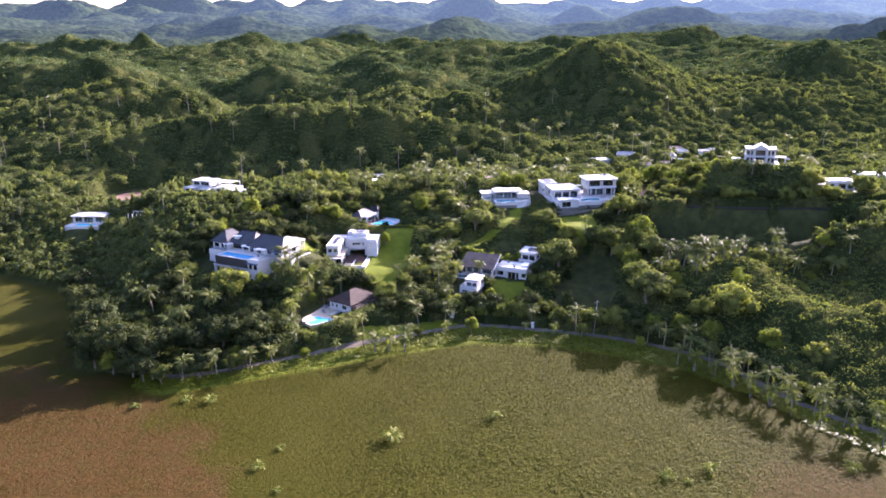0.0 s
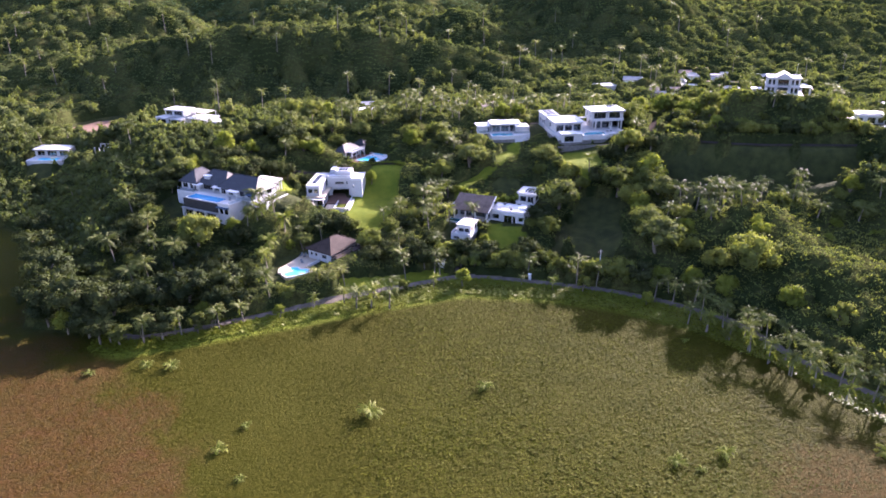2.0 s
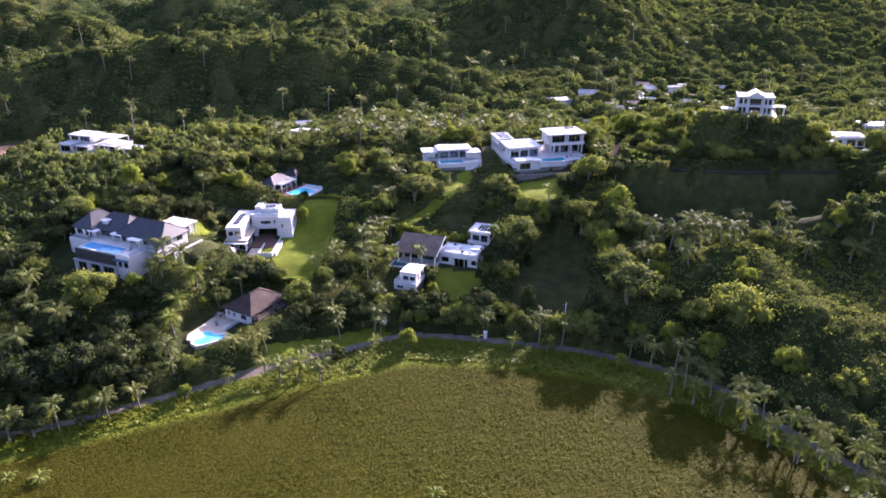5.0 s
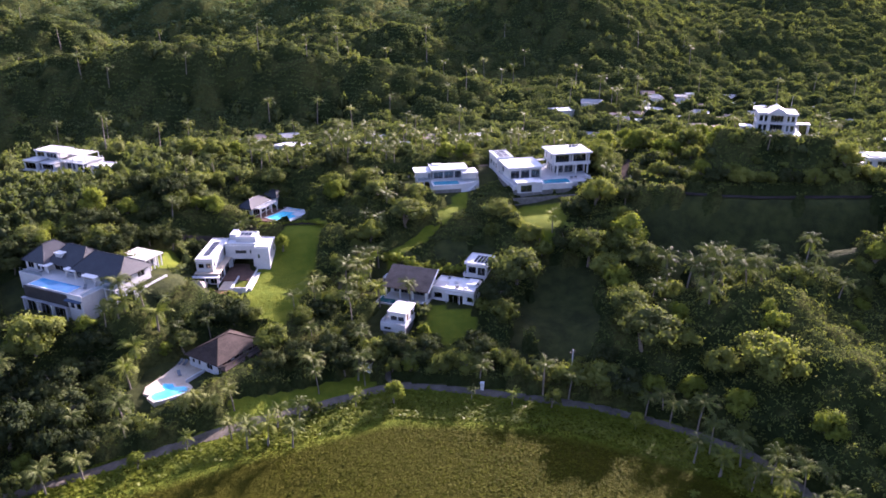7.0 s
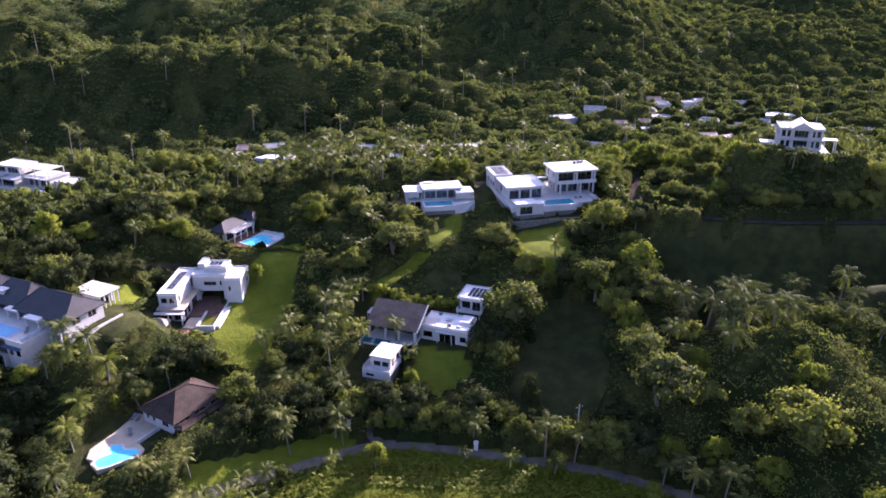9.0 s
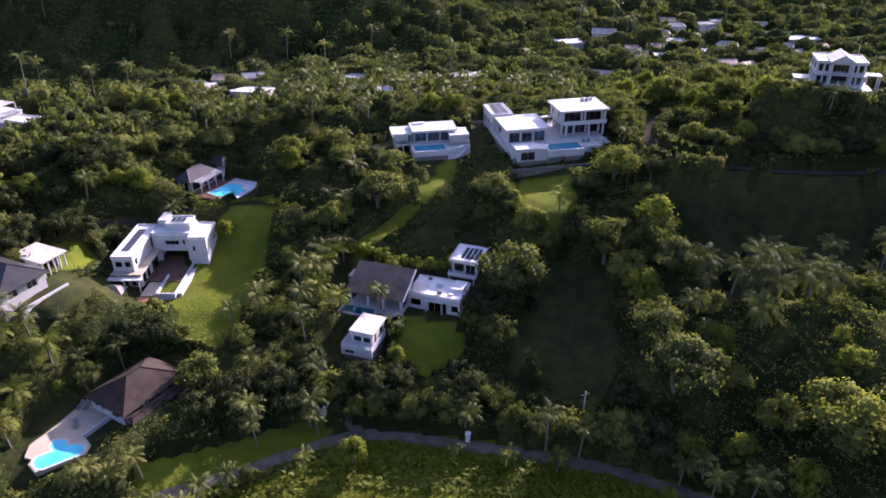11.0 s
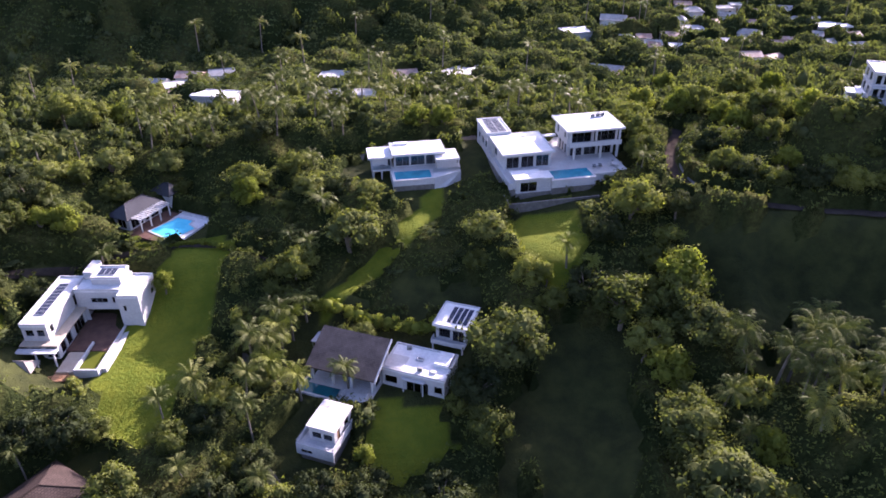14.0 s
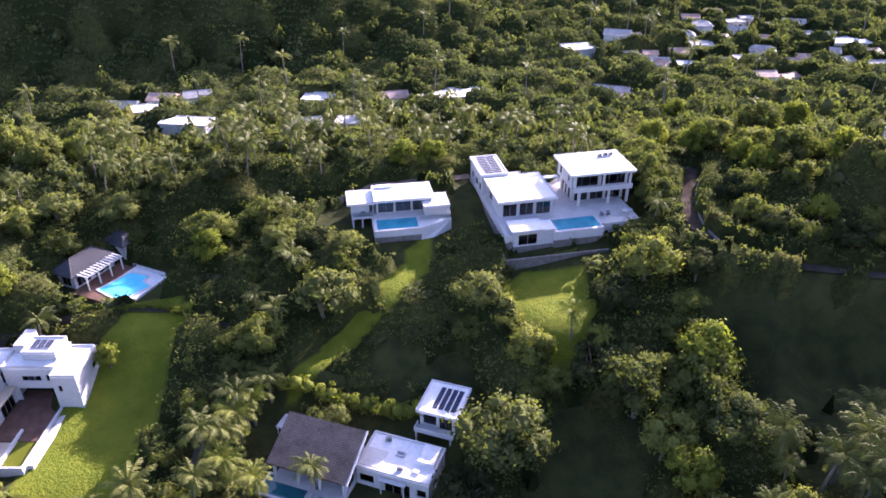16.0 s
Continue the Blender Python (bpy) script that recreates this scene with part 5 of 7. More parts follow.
def mansion_hilltop():
    """The three-storey mansion with a pediment on the hilltop."""
    h = House("mansion", "pale white hilltop mansion with pediment, balconies and pool wall", 117.6, 280.2, 36.8, -20)
    h.root.matrix_basis = h.root.matrix_basis @ Matrix.Diagonal((0.84, 0.84, 0.86, 1))
    B = 37.0
    h.block("terrace", -1.2, 14.6, -4.6, 10.5, 33.5, B, WHITE, bevel=0)
    bays = [(0.5, 1.7, 0.4, 2.5, "w", 1), (2.2, 3.2, 0.4, 2.5, "w", 1), (4.3, 8.4, 0.2, 2.7, "w", 4), (9.5, 10.5, 0.4, 2.5, "w", 1), (11, 12.2, 0.4, 2.5, "w", 1)]
    h.room(0, 12.8, 0, 9.5, B, 40.0, bays, [(1, 3, 0.4, 2.4, "w", 2)], [], [(1, 3, 0.4, 2.4, "w", 2), (5, 7, 0.4, 2.4, "w", 2)])
    h.block("balcony", -0.3, 13.1, -1.7, 9.6, 40.0, 40.25, WHITE)
    h.room(0, 12.8, 0, 9.5, 40.25, 43.1, bays, [(1, 3, 0.4, 2.4, "w", 2)], [], [(1, 3, 0.4, 2.4, "w", 2), (5, 7, 0.4, 2.4, "w", 2)])
    h.flat_roof(-0.1, 12.9, -0.3, 9.6, 43.4, 0.2, 0.3, 0.3)
    for u in (3.6, 9.2):
        h.post(u, -1.3, B, 40.0, 0.5)
        h.post(u, -1.3, 40.25, 43.1, 0.45)
    h.hip_roof(3.0, 9.8, -1.9, 7.0, 43.7, 45.7, TERRACE, 0, "v", "pale grey gabled roof")
    bm = bmesh.new()
    pts = [(3.0, 43.1), (9.8, 43.1), (9.8, 43.7), (6.4, 45.35), (3.0, 43.7)]
    a = [bm.verts.new((u, -1.6, z - h.base)) for u, z in pts]
    b = [bm.verts.new((u, -1.3, z - h.base)) for u, z in pts]
    bm.faces.new(a), bm.faces.new(b)
    for k in range(5):
        bm.faces.new((a[k], b[k], b[(k + 1) % 5], a[(k + 1) % 5]))
    part("pediment", bm, WHITE, h.root)
    h.rail([(-0.2, -1.6), (3.4, -1.6)], 40.25, 0.9)
    h.rail([(3.9, -1.6), (8.9, -1.6)], 40.25, 0.9)
    h.rail([(9.4, -1.6), (13.0, -1.6)], 40.25, 0.9)
    h.wall((4.6, -5.0), (15.0, -5.0), 34.5, B + 0.1, thick=0.4)
    pool_at(h, [(5.4, -4.4), (13.6, -4.4), (13.6, -2.2), (5.4, -2.2)], B, WATER_TEAL, label="pale pool along the mansion's terrace wall")
    h.room(-5.6, -2.2, -3.0, 0.4, 36.2, 39.0, [(0.4, 3.0, 0.2, 2.4, "o", 1)])
    h.flat_roof(-5.7, -2.1, -3.1, 0.5, 39.3, 0.25, 0.3)
    h.block("terrace", -6.2, -1.2, -4.4, 1.0, 33.5, 36.2, WHITE, bevel=0)
    h.flat_roof(13.4, 17.4, 0.4, 3.4, 40.2, 0.1, 0.25)
    for u in (13.7, 17.1):
        for v in (0.7, 3.1):
            h.post(u, v, 35.0, 39.95, 0.3)
    bm = bmesh.new()
    tube(bm, [(11.5, 8, 7.3), (11.5, 8, 12)], [0.05, 0.03], 5)
    part("mast", bm, METAL, h.root)
    return h


def villa_long():
    """The long stepped villa far back on the other ridge."""
    h = House("villa", "long low off-white villa with stepped flat roofs and balconies", -117.5, 327.0, 18.0, -24)
    h.block("terrace", 0, 33, -5.0, 9, 14.5, 18.4, CONCRETE, bevel=0)
    h.room(0.5, 10.5, 1.0, 8, 21.4, 23.6, [(0.6, 4.0, 0.3, 2.0, "w", 2), (5, 9.4, 0.3, 2.0, "w", 3)])
    h.flat_roof(0.5, 10.5, 1.0, 8, 23.9, 0.3, 0.3, 0.12, TERRACE)
    # roof terrace under a slatted shade
    for k in range(7):
        h.flat_roof(11.6 + k * 1.7, 12.6 + k * 1.7, 0.6, 7.0, 24.0, 0.0, 0.16, 0.0, TERRACE)
    for u in (11.8, 17.4, 23.0):
        for v in (0.7, 6.8):
            h.post(u, v, 21.6, 23.84, 0.25)
    h.room(-0.2, 5.6, -3.8, 0.9, 18.4, 21.1, [(0.6, 5.2, 0.2, 2.4, "w", 3)], [(1, 3.4, 0.3, 2.3, "w", 2)])
    h.flat_roof(-0.2, 5.6, -3.8, 0.9, 21.4, 0.25, 0.3, 0.1, TERRACE)
    h.room(6.4, 12.4, -2.8, 0.9, 18.4, 20.7, [(0.6, 5.4, 0.2, 2.1, "w", 4)])
    h.flat_roof(6.4, 12.4, -2.8, 0.9, 21.0, 0.25, 0.3, 0.0, TERRACE)
    h.room(0.5, 12.8, 1.2, 8, 18.4, 21.35, [], floor=False)
    h.room(14.2, 23.6, 0.4, 8, 18.4, 21.3, [(0.6, 4.2, 0.2, 2.5, "w", 3), (5.2, 8.8, 0.2, 2.5, "w", 3)], floor=False)
    h.block("balcony", 13.6, 24.0, -1.4, 8, 21.35, 21.6, WHITE)
    h.rail([(13.7, -1.3), (23.9, -1.3), (23.9, 7.5)], 21.6, 0.95, glass=True)
    for u in (13.9, 18.6, 23.7):
        h.post(u, -1.1, 18.4, 21.35, 0.28)
    h.room(24.2, 31.5, 1.6, 7.0, 18.4, 20.0, [(1, 6, 0.3, 1.5, "w", 4)])
    h.flat_roof(24.2, 31.8, 1.4, 7.1, 20.3, 0.1, 0.3, 0.25, TERRACE)
    h.wall((19.0, -4.8), (32.6, -4.8), 16.0, 19.2, thick=0.3)
    pool_at(h, [(20.0, -4.0), (30.0, -4.0), (30.0, -1.4), (20.0, -1.4)], 18.42, WATER_TEAL, label="narrow teal pool on the villa's long terrace")
    return h


def villa_small_blue():
    h = House("bungalow", "small pale bungalow with flat roof and a blue pool in front", -160.0, 300.0, 9.0, -4)
    h.room(0, 13.5, 0, 6, 10.9, 13.8, [(1, 4, 0.4, 2.4, "w", 2), (5, 9, 0.3, 2.4, "w", 3), (10, 12.6, 0.4, 2.4, "w", 2)], material=CONCRETE)
    h.flat_roof(0, 13.5, -0.8, 6, 14.15, 0.3, 0.35, 0.0, TERRACE)
    h.block("terrace", -0.5, 14, -6, 6.2, 7.4, 10.9, TERRACE, bevel=0)
    pool_at(h, [(3.5, -5.4), (11.5, -5.4), (11.5, -2), (3.5, -2)], 10.9, WATER_BLUE, label="small blue pool before the pale bungalow")
    # roofless frame of columns beside it
    f = House("building_frame", "row of bare grey concrete columns without a roof", -136.0, 300.0, 12.0, -6, "unfinished building")
    for k in range(8):
        for v in (0, 4.5):
            f.block("column", k * 1.9 - 0.14, k * 1.9 + 0.14, v - 0.14, v + 0.14, 9.0, 14.6 - 0.1 * (k % 3), CONCRETE)
    f.block("beam", -0.2, 13.5, 4.36, 4.64, 14.6, 14.85, CONCRETE)
    return h


def house_slope():
    """The small white house on the slope below the mansion."""
    h = House("bungalow", "small white flat-roofed house on the wooded slope", 142.5, 264.5, 29.2, -12)
    h.room(0, 9.5, 0, 6.5, 29.2, 32.0, [(1, 2.6, 0.4, 2.2, "w", 1), (4, 6.5, 0.3, 2.3, "w", 2), (7.2, 9, 0.5, 2.2, "w", 1)])
    h.flat_roof(0, 9.5, 0, 6.5, 32.3, 0.3, 0.35, 0.25)
    h.flat_roof(2.2, 8.6, 1.2, 5.6, 32.75, 0.0, 0.4)
    h.block("terrace", -6, 9.7, -3.4, -0.05, 27.0, 29.3, WHITE, bevel=0)
    for u in (-5.6, -3.4, -1.2):
        h.post(u, -3.0, 29.3, 31.6, 0.25)
    h.flat_roof(-5.9, -0.9, -3.3, -0.2, 31.8, 0.0, 0.2)
    return h


for make in (villa_terraced, villa_white, villa_brown_roof, villa_cube, villa_slate, bungalow_hip, pool_house, mansion_hilltop, villa_long, villa_small_blue, house_slope):
    make()


HOMES = []


def small_house(x, y, turn, w, d, tall, wall_mat, roof_mat, pitched, label, group="houses of the village"):
    HOMES.append((x, y))
    z = height(x, y)
    h = House("village_house", label, x, y, z, turn, "house", group)
    h.room(-w / 2, w / 2, -d / 2, d / 2, z - 0.6, z + tall, [(w * 0.12, w * 0.3, 1.6, 2.8, "w", 1), (w * 0.42, w * 0.56, 0.6, 2.7, "d", 1), (w * 0.68, w * 0.86, 1.6, 2.8, "w", 1)], [(d * 0.3, d * 0.6, 1.6, 2.7, "w", 1)], [], [(d * 0.3, d * 0.6, 1.6, 2.7, "w", 1)], wall_mat, False)
    if pitched:
        h.hip_roof(-w / 2 - 0.4, w / 2 + 0.4, -d / 2 - 0.4, d / 2 + 0.4, z + tall, z + tall + d * 0.22, roof_mat, 0.0 if pitched == 1 else d * 0.4)
        if pitched == 1:
            for u in (-w / 2 + 0.02, w / 2 - 0.22):
                bm = bmesh.new()
                a = [bm.verts.new((u, v, q)) for v, q in ((-d / 2, tall - 0.1), (d / 2, tall - 0.1), (0, tall + d * 0.2))]
                b = [bm.verts.new((u + 0.2, v, q)) for v, q in ((-d / 2, tall - 0.1), (d / 2, tall - 0.1), (0, tall + d * 0.2))]
                bm.faces.new(a), bm.faces.new(b)
                for k in range(3):
                    bm.faces.new((a[k], a[(k + 1) % 3], b[(k + 1) % 3], b[k]))
                part("gable", bm, wall_mat, h.root)
    else:
        h.flat_roof(-w / 2, w / 2, -d / 2, d / 2, z + tall + 0.3, 0.35, 0.3, 0.2, roof_mat)
    return h


PALE = plain("faded_pastel_plaster", (0.52, 0.5, 0.45), (0.66, 0.64, 0.58), 0.3, 0.85, 2.0, 0.2)
rv = np.random.default_rng(17)
LOOKS = [(WHITE, ROOF_WHITE, 0, "white plastered village house with flat roof"), (PALE, TIN, 1, "pale village house with dull tin gable roof"), (PALE, RUST, 1, "shabby village house under rusty tin roofing"),
         (CONCRETE, CONCRETE, 0, "bare grey concrete village house"), (WHITE, TIN, 2, "white village house with silvery tin roof")]
VILLAGE = [(91.5, 424.5, 0, 11, 8, 6), (111, 442, 1, 10, 7, 5), (111, 425, 4, 8, 6, 3), (116, 405, 4, 8, 6, 3.5), (138, 445, 4, 9, 7, 4), (149, 454, 4, 7, 7, 5), (141, 433, 3, 8, 6, 4),
           (130.5, 428.5, 2, 7, 5, 3), (140.5, 416, 1, 7, 5, 3), (163, 428, 4, 9, 6, 3.5), (176, 418, 2, 9, 6, 3), (199, 434, 0, 14, 9, 4.5), (187, 427, 1, 10, 6, 3), (185, 413.5, 1, 10, 6, 3), (202, 424, 2, 8, 6, 3),
           (94.5, 388, 1, 11, 5, 3), (100, 381, 2, 9, 5, 3), (149, 398, 2, 9, 6, 3.5), (164.5, 455, 1, 7, 6, 3), (193, 465, 1, 9, 6, 3.5), (166, 414, 2, 8, 6, 3), (152, 418.5, 3, 7, 5, 3), (197, 409, 1, 8, 6, 3)]
for x, y, k, w, d, tall in VILLAGE:
    small_house(x, y, float(rv.uniform(-25, 15)), w, d, tall, *LOOKS[k])
for n in range(24):
    x, y = 118 + 125 * rv.random(), 392 + 84 * rv.random()
    k = int(rv.choice(5, p=[0.04, 0.3, 0.34, 0.26, 0.06]))
    if min(math.hypot(x - v[0], y - v[1]) for v in VILLAGE) > 8:
        small_house(x, y, float(rv.uniform(-30, 30)), float(rv.uniform(5, 7.5)), float(rv.uniform(4.5, 5.5)), float(rv.uniform(2.6, 3.1)), *LOOKS[k])
for x, y, t, w, d, tall, k in [(-30.5, 348, -12, 12.5, 5.5, 5, 0), (-51, 376, 10, 9, 7, 4, 3), (-47, 384, -8, 8, 6, 5, 2), (-44.5, 365, 5, 8, 6, 4, 2), (-59, 382, -5, 9, 6, 3.5, 1), (-37, 386, 12, 8, 6, 5, 1), (42, 381, 3, 21, 9, 5, 3), (1, 380, -10, 9, 7, 5, 3), (1.5, 344, 12, 7, 5, 3.5, 1), (12, 345, -6, 6, 5, 3.5, 3), (24, 384, 8, 8, 6, 4, 2)]:
    small_house(x, y, t, w, d, tall, *LOOKS[k], "houses behind the ridge")
for x, y, t, w, d, tall, k in [(-334, 560, -8, 20, 10, 4, 3), (-290, 552, -5, 17, 9, 5, 2), (-275, 760, 0, 14, 9, 6, 0), (-235, 735, 10, 14, 8, 4, 3), (390, 900, 5, 20, 10, 6, 0), (172, 288, -15, 11, 7, 4, 0)]:
    small_house(x, y, t, w, d, tall, LOOKS[k][0], TEAL_ROOF if x == -334 else LOOKS[k][1], LOOKS[k][2], "green tin-roofed house on the wooded hill" if x == -334 else LOOKS[k][3], "houses on the far hills")

# ---- trees ----
def cards(centre, normal, length, width, r):
    """Leaf cards: one bent four-cornered blade for each centre."""
    n = len(centre)
    normal = normal / np.linalg.norm(normal, axis=1)[:, None]
    t = np.cross(normal, r.normal(size=(n, 3)))
    t /= np.linalg.norm(t, axis=1)[:, None]
    b = np.cross(normal, t)
    L, W = (np.asarray(length) * r.uniform(0.7, 1.3, n))[:, None], (np.asarray(width) * r.uniform(0.7, 1.3, n))[:, None]
    sag = -0.18 * L * normal
    return np.stack([centre - t * L * 0.5 + sag, centre - b * W * 0.5, centre + t * L * 0.5 + sag, centre + b * W * 0.5], 1)


def crown_cards(r, rx, rz, lobes, leaves, leaf, flat=0.0):
    """Cards on the shells of several lobes: an uneven crown with gaps. Its middle is at the origin."""
    a, q = r.uniform(0, 2 * np.pi, lobes), np.sqrt(r.uniform(0.05, 1, lobes))
    lc = np.column_stack([np.cos(a) * q * rx * 0.66, np.sin(a) * q * rx * 0.66, (r.uniform(-0.5, 0.65, lobes) * (1 - 0.55 * q)) * rz])
    lr = rx * r.uniform(0.13, 0.36, lobes) * (1.15 - 0.35 * q)
    k = r.choice(lobes, leaves, p=lr ** 2 / (lr ** 2).sum())
    d = r.normal(size=(leaves, 3))
    d[:, 2] = d[:, 2] * 0.8 + 0.35
    d /= np.linalg.norm(d, axis=1)[:, None]
    pos = lc[k] + d * (lr[k] * np.where(r.uniform(size=leaves) < 0.25, r.uniform(0.9, 1.5, leaves), r.uniform(0.6, 1.08, leaves)))[:, None] * np.array([1, 1, rz / rx * 0.75 + 0.25])
    nor = d + 0.7 * r.normal(size=(leaves, 3)) + np.array([0, 0, 0.1 + flat])
    nor /= np.linalg.norm(nor, axis=1)[:, None]
    whole = pos / np.array([rx, rx, rz])
    whole /= np.linalg.norm(whole, axis=1)[:, None] + 1e-6
    return cards(pos, nor, leaf, leaf * 0.62, r), lc, lr, 0.35 * d + 0.38 * whole + 0.42 * nor


def soften(me, normals):
    """Let the leaves of a crown be shaded with its rounded shape."""
    n = normals / np.linalg.norm(normals, axis=1)[:, None]
    me.normals_split_custom_set_from_vertices(n.astype(np.float32).tolist())


def core_of(lc, lr, scale=0.72):
    bm = bmesh.new()
    for c, q in zip(lc, lr):
        bmesh.ops.create_icosphere(bm, subdivisions=1, radius=q * scale * 0.9, matrix=Matrix.Translation(c))
    for v in bm.verts:
        v.co += v.co.normalized() * 0.25 * noise.noise(v.co * 0.9)
    bm.verts.ensure_lookup_table()
    vs, fs = np.array([v.co[:] for v in bm.verts]), np.array([[v.index for v in f.verts] for f in bm.faces])
    bm.free()
    return vs[fs]


def broad_tree(seed, rx, rz, trunk, leaves, leaf, material, lobes=9, flat=0.0):
    """A broad-leaved tree with its foot at the origin; height is trunk + 2 * rz or so."""
    r = np.random.default_rng(seed)
    root = new("broadleaf_tree")
    q, lc, lr, nor = crown_cards(r, rx, rz, lobes, leaves, leaf, flat)
    up = np.array([0, 0, trunk + rz * 0.85])
    core = core_of(lc, lr)
    tri = np.concatenate([core, core[:, 2:3]], 1)[:, :3]
    quads = q + up
    v = np.concatenate([quads.reshape(-1, 3), (tri + up).reshape(-1, 3)])
    me = bpy.data.meshes.new("crown")
    nq, nt = len(quads), len(tri)
    me.vertices.add(len(v))
    me.vertices.foreach_set("co", v.astype(np.float32).ravel())
    me.loops.add(len(v))
    me.loops.foreach_set("vertex_index", np.arange(len(v), dtype=np.int32))
    me.polygons.add(nq + nt)
    me.polygons.foreach_set("loop_start", np.r_[np.arange(nq) * 4, nq * 4 + np.arange(nt) * 3].astype(np.int32))
    me.update(calc_edges=True)
    flat_n = np.cross(tri[:, 1] - tri[:, 0], tri[:, 2] - tri[:, 0])
    soften(me, np.concatenate([np.repeat(nor, 4, 0), np.repeat(flat_n, 3, 0)]))
    me.materials.append(material)
    crown = new("crown", me)
    crown.parent = root
    bm = bmesh.new()
    lean = r.uniform(-0.6, 0.6, 2)
    top = Vector((lean[0], lean[1], trunk + rz * 0.5))
    tube(bm, [(0, 0, -1.2), (0, 0, 0.3), tuple(top * 0.5), tuple(top)], [rx * 0.085, rx * 0.07, rx * 0.055, rx * 0.03])
    for c in lc[:6]:
        tip = Vector(c) + Vector(up)
        tube(bm, [tuple(top * 0.62), tuple(top.lerp(tip, 0.5) + Vector((0, 0, 0.2))), tuple(tip)], [rx * 0.04, rx * 0.028, rx * 0.012], 5)
    part("trunk", bm, BARK, root)
    return root


def frond_cards(r, fronds, length, droop, rise):
    out = []
    for k in range(fronds):
        az = 2 * np.pi * (k / fronds) + r.uniform(-0.2, 0.2)
        el = r.uniform(*rise)
        n = 15
        s = np.linspace(0, 1, n + 1)
        L = length * r.uniform(0.8, 1.1)
        ang = el - droop * r.uniform(0.8, 1.2) * s ** 1.3
        rr, zz = np.r_[0, np.cumsum(np.cos(ang[:-1]))] * L / n, np.r_[0, np.cumsum(np.sin(ang[:-1]))] * L / n
        ax, side = np.array([np.cos(az), np.sin(az), 0]), np.array([-np.sin(az), np.cos(az), 0])
        spine = ax * rr[:, None] + np.array([0, 0, 1]) * zz[:, None]
        for sg in (-1, 1):
            a, b = spine[:-1], spine[1:]
            w = L * 0.2 * np.sin(np.pi * (0.12 + 0.85 * s[:-1])) ** 0.7
            tip = (a + b) / 2 + sg * side * (w * 0.85)[:, None] + ax * (w * 0.45)[:, None] - np.array([0, 0, 1]) * (w * r.uniform(0.3, 0.95, n))[:, None]
            out.append(np.stack([a, a + (b - a) * 0.72, tip + (b - a) * 0.14, tip - (b - a) * 0.1], 1))
    return np.concatenate(out)


def palm_tree(seed, high, fronds=17, length=3.6, lean=0.8, material=None):
    r = np.random.default_rng(seed)
    root = new("palm_tree")
    a = r.uniform(0, 6.28)
    tip = Vector((math.cos(a) * lean, math.sin(a) * lean, high))
    bm = bmesh.new()
    pts = [(tip.x * (k / 6) ** 1.6, tip.y * (k / 6) ** 1.6, -0.6 + (high + 0.6) * k / 6) for k in range(7)]
    tube(bm, pts, [0.3] + [0.2 - 0.012 * k for k in range(6)], 7)
    part("trunk", bm, PALM_BARK, root)
    q = np.concatenate([frond_cards(r, fronds, length, 1.5, (0.15, 1.15)), frond_cards(r, fronds // 3, length * 0.85, 0.9, (-0.9, -0.3))]) + np.array(tip)
    me = mesh_of("crown", q, 4)
    me.materials.append(material or FROND)
    ob = new("crown", me)
    ob.parent = root
    return root


BROAD = [broad_tree(11, 4.2, 3.4, 1.6, 2600, 0.42, LEAF, 26), broad_tree(12, 5.0, 3.8, 1.8, 3000, 0.44, LEAF, 32), broad_tree(13, 3.4, 3.6, 1.2, 2100, 0.4, LEAF, 22),
         broad_tree(14, 4.6, 2.8, 2.6, 2800, 0.38, LEAF_OLIVE, 34, 0.3), broad_tree(15, 3.8, 3.2, 1.6, 2300, 0.4, LEAF_LIGHT, 24), broad_tree(16, 4.8, 4.2, 1.8, 2900, 0.42, LEAF_SHADE, 30)]
PALMS = [palm_tree(21, 7.5), palm_tree(22, 9.0, 18, 3.9, 1.4), palm_tree(23, 6.0, 16, 3.4, 0.5), palm_tree(24, 10.5, 18, 3.6, 1.0)]
PALMS.append(palm_tree(26, 5.4, 17, 3.2, 0.5, FROND_LIGHT))
SMALL_PALM = palm_tree(25, 1.0, 15, 2.1, 0.15, FROND_LIGHT)
TREE_WORDS = ["dense dark green broad-leaved tree on the hillside", "wide dark green broad-leaved tree on the slope", "tall narrow green broad-leaved tree in the thicket",
              "spreading olive-green tree with a pale trunk", "light green leafy tree catching the sun", "tall green tree with leaves coloured dark for shade"]
PALM_WORDS = ["coconut palm with drooping fronds on the slope", "tall leaning coconut palm above the bushes", "short coconut palm with full green crown", "tall slender coconut palm with grey trunk", "short yellow-green palm beside the marsh"]
used = [False] * 12


def plant(kind, pool, words, k, x, y, scale, category, group, spin):
    m = pose(x, y, height(x, y) - 0.15, 0, 0, spin) @ Matrix.Diagonal((scale, scale, scale, 1))
    slot = k + (6 if kind == "palm" else 0)
    if not used[slot]:
        used[slot] = True
        pool[k].matrix_basis = m
        ob = pool[k]
    else:
        ob = copy_thing(pool[k], Matrix.Identity(4))
        ob.matrix_basis = m
    return tagged(ob, words[k], category, group)


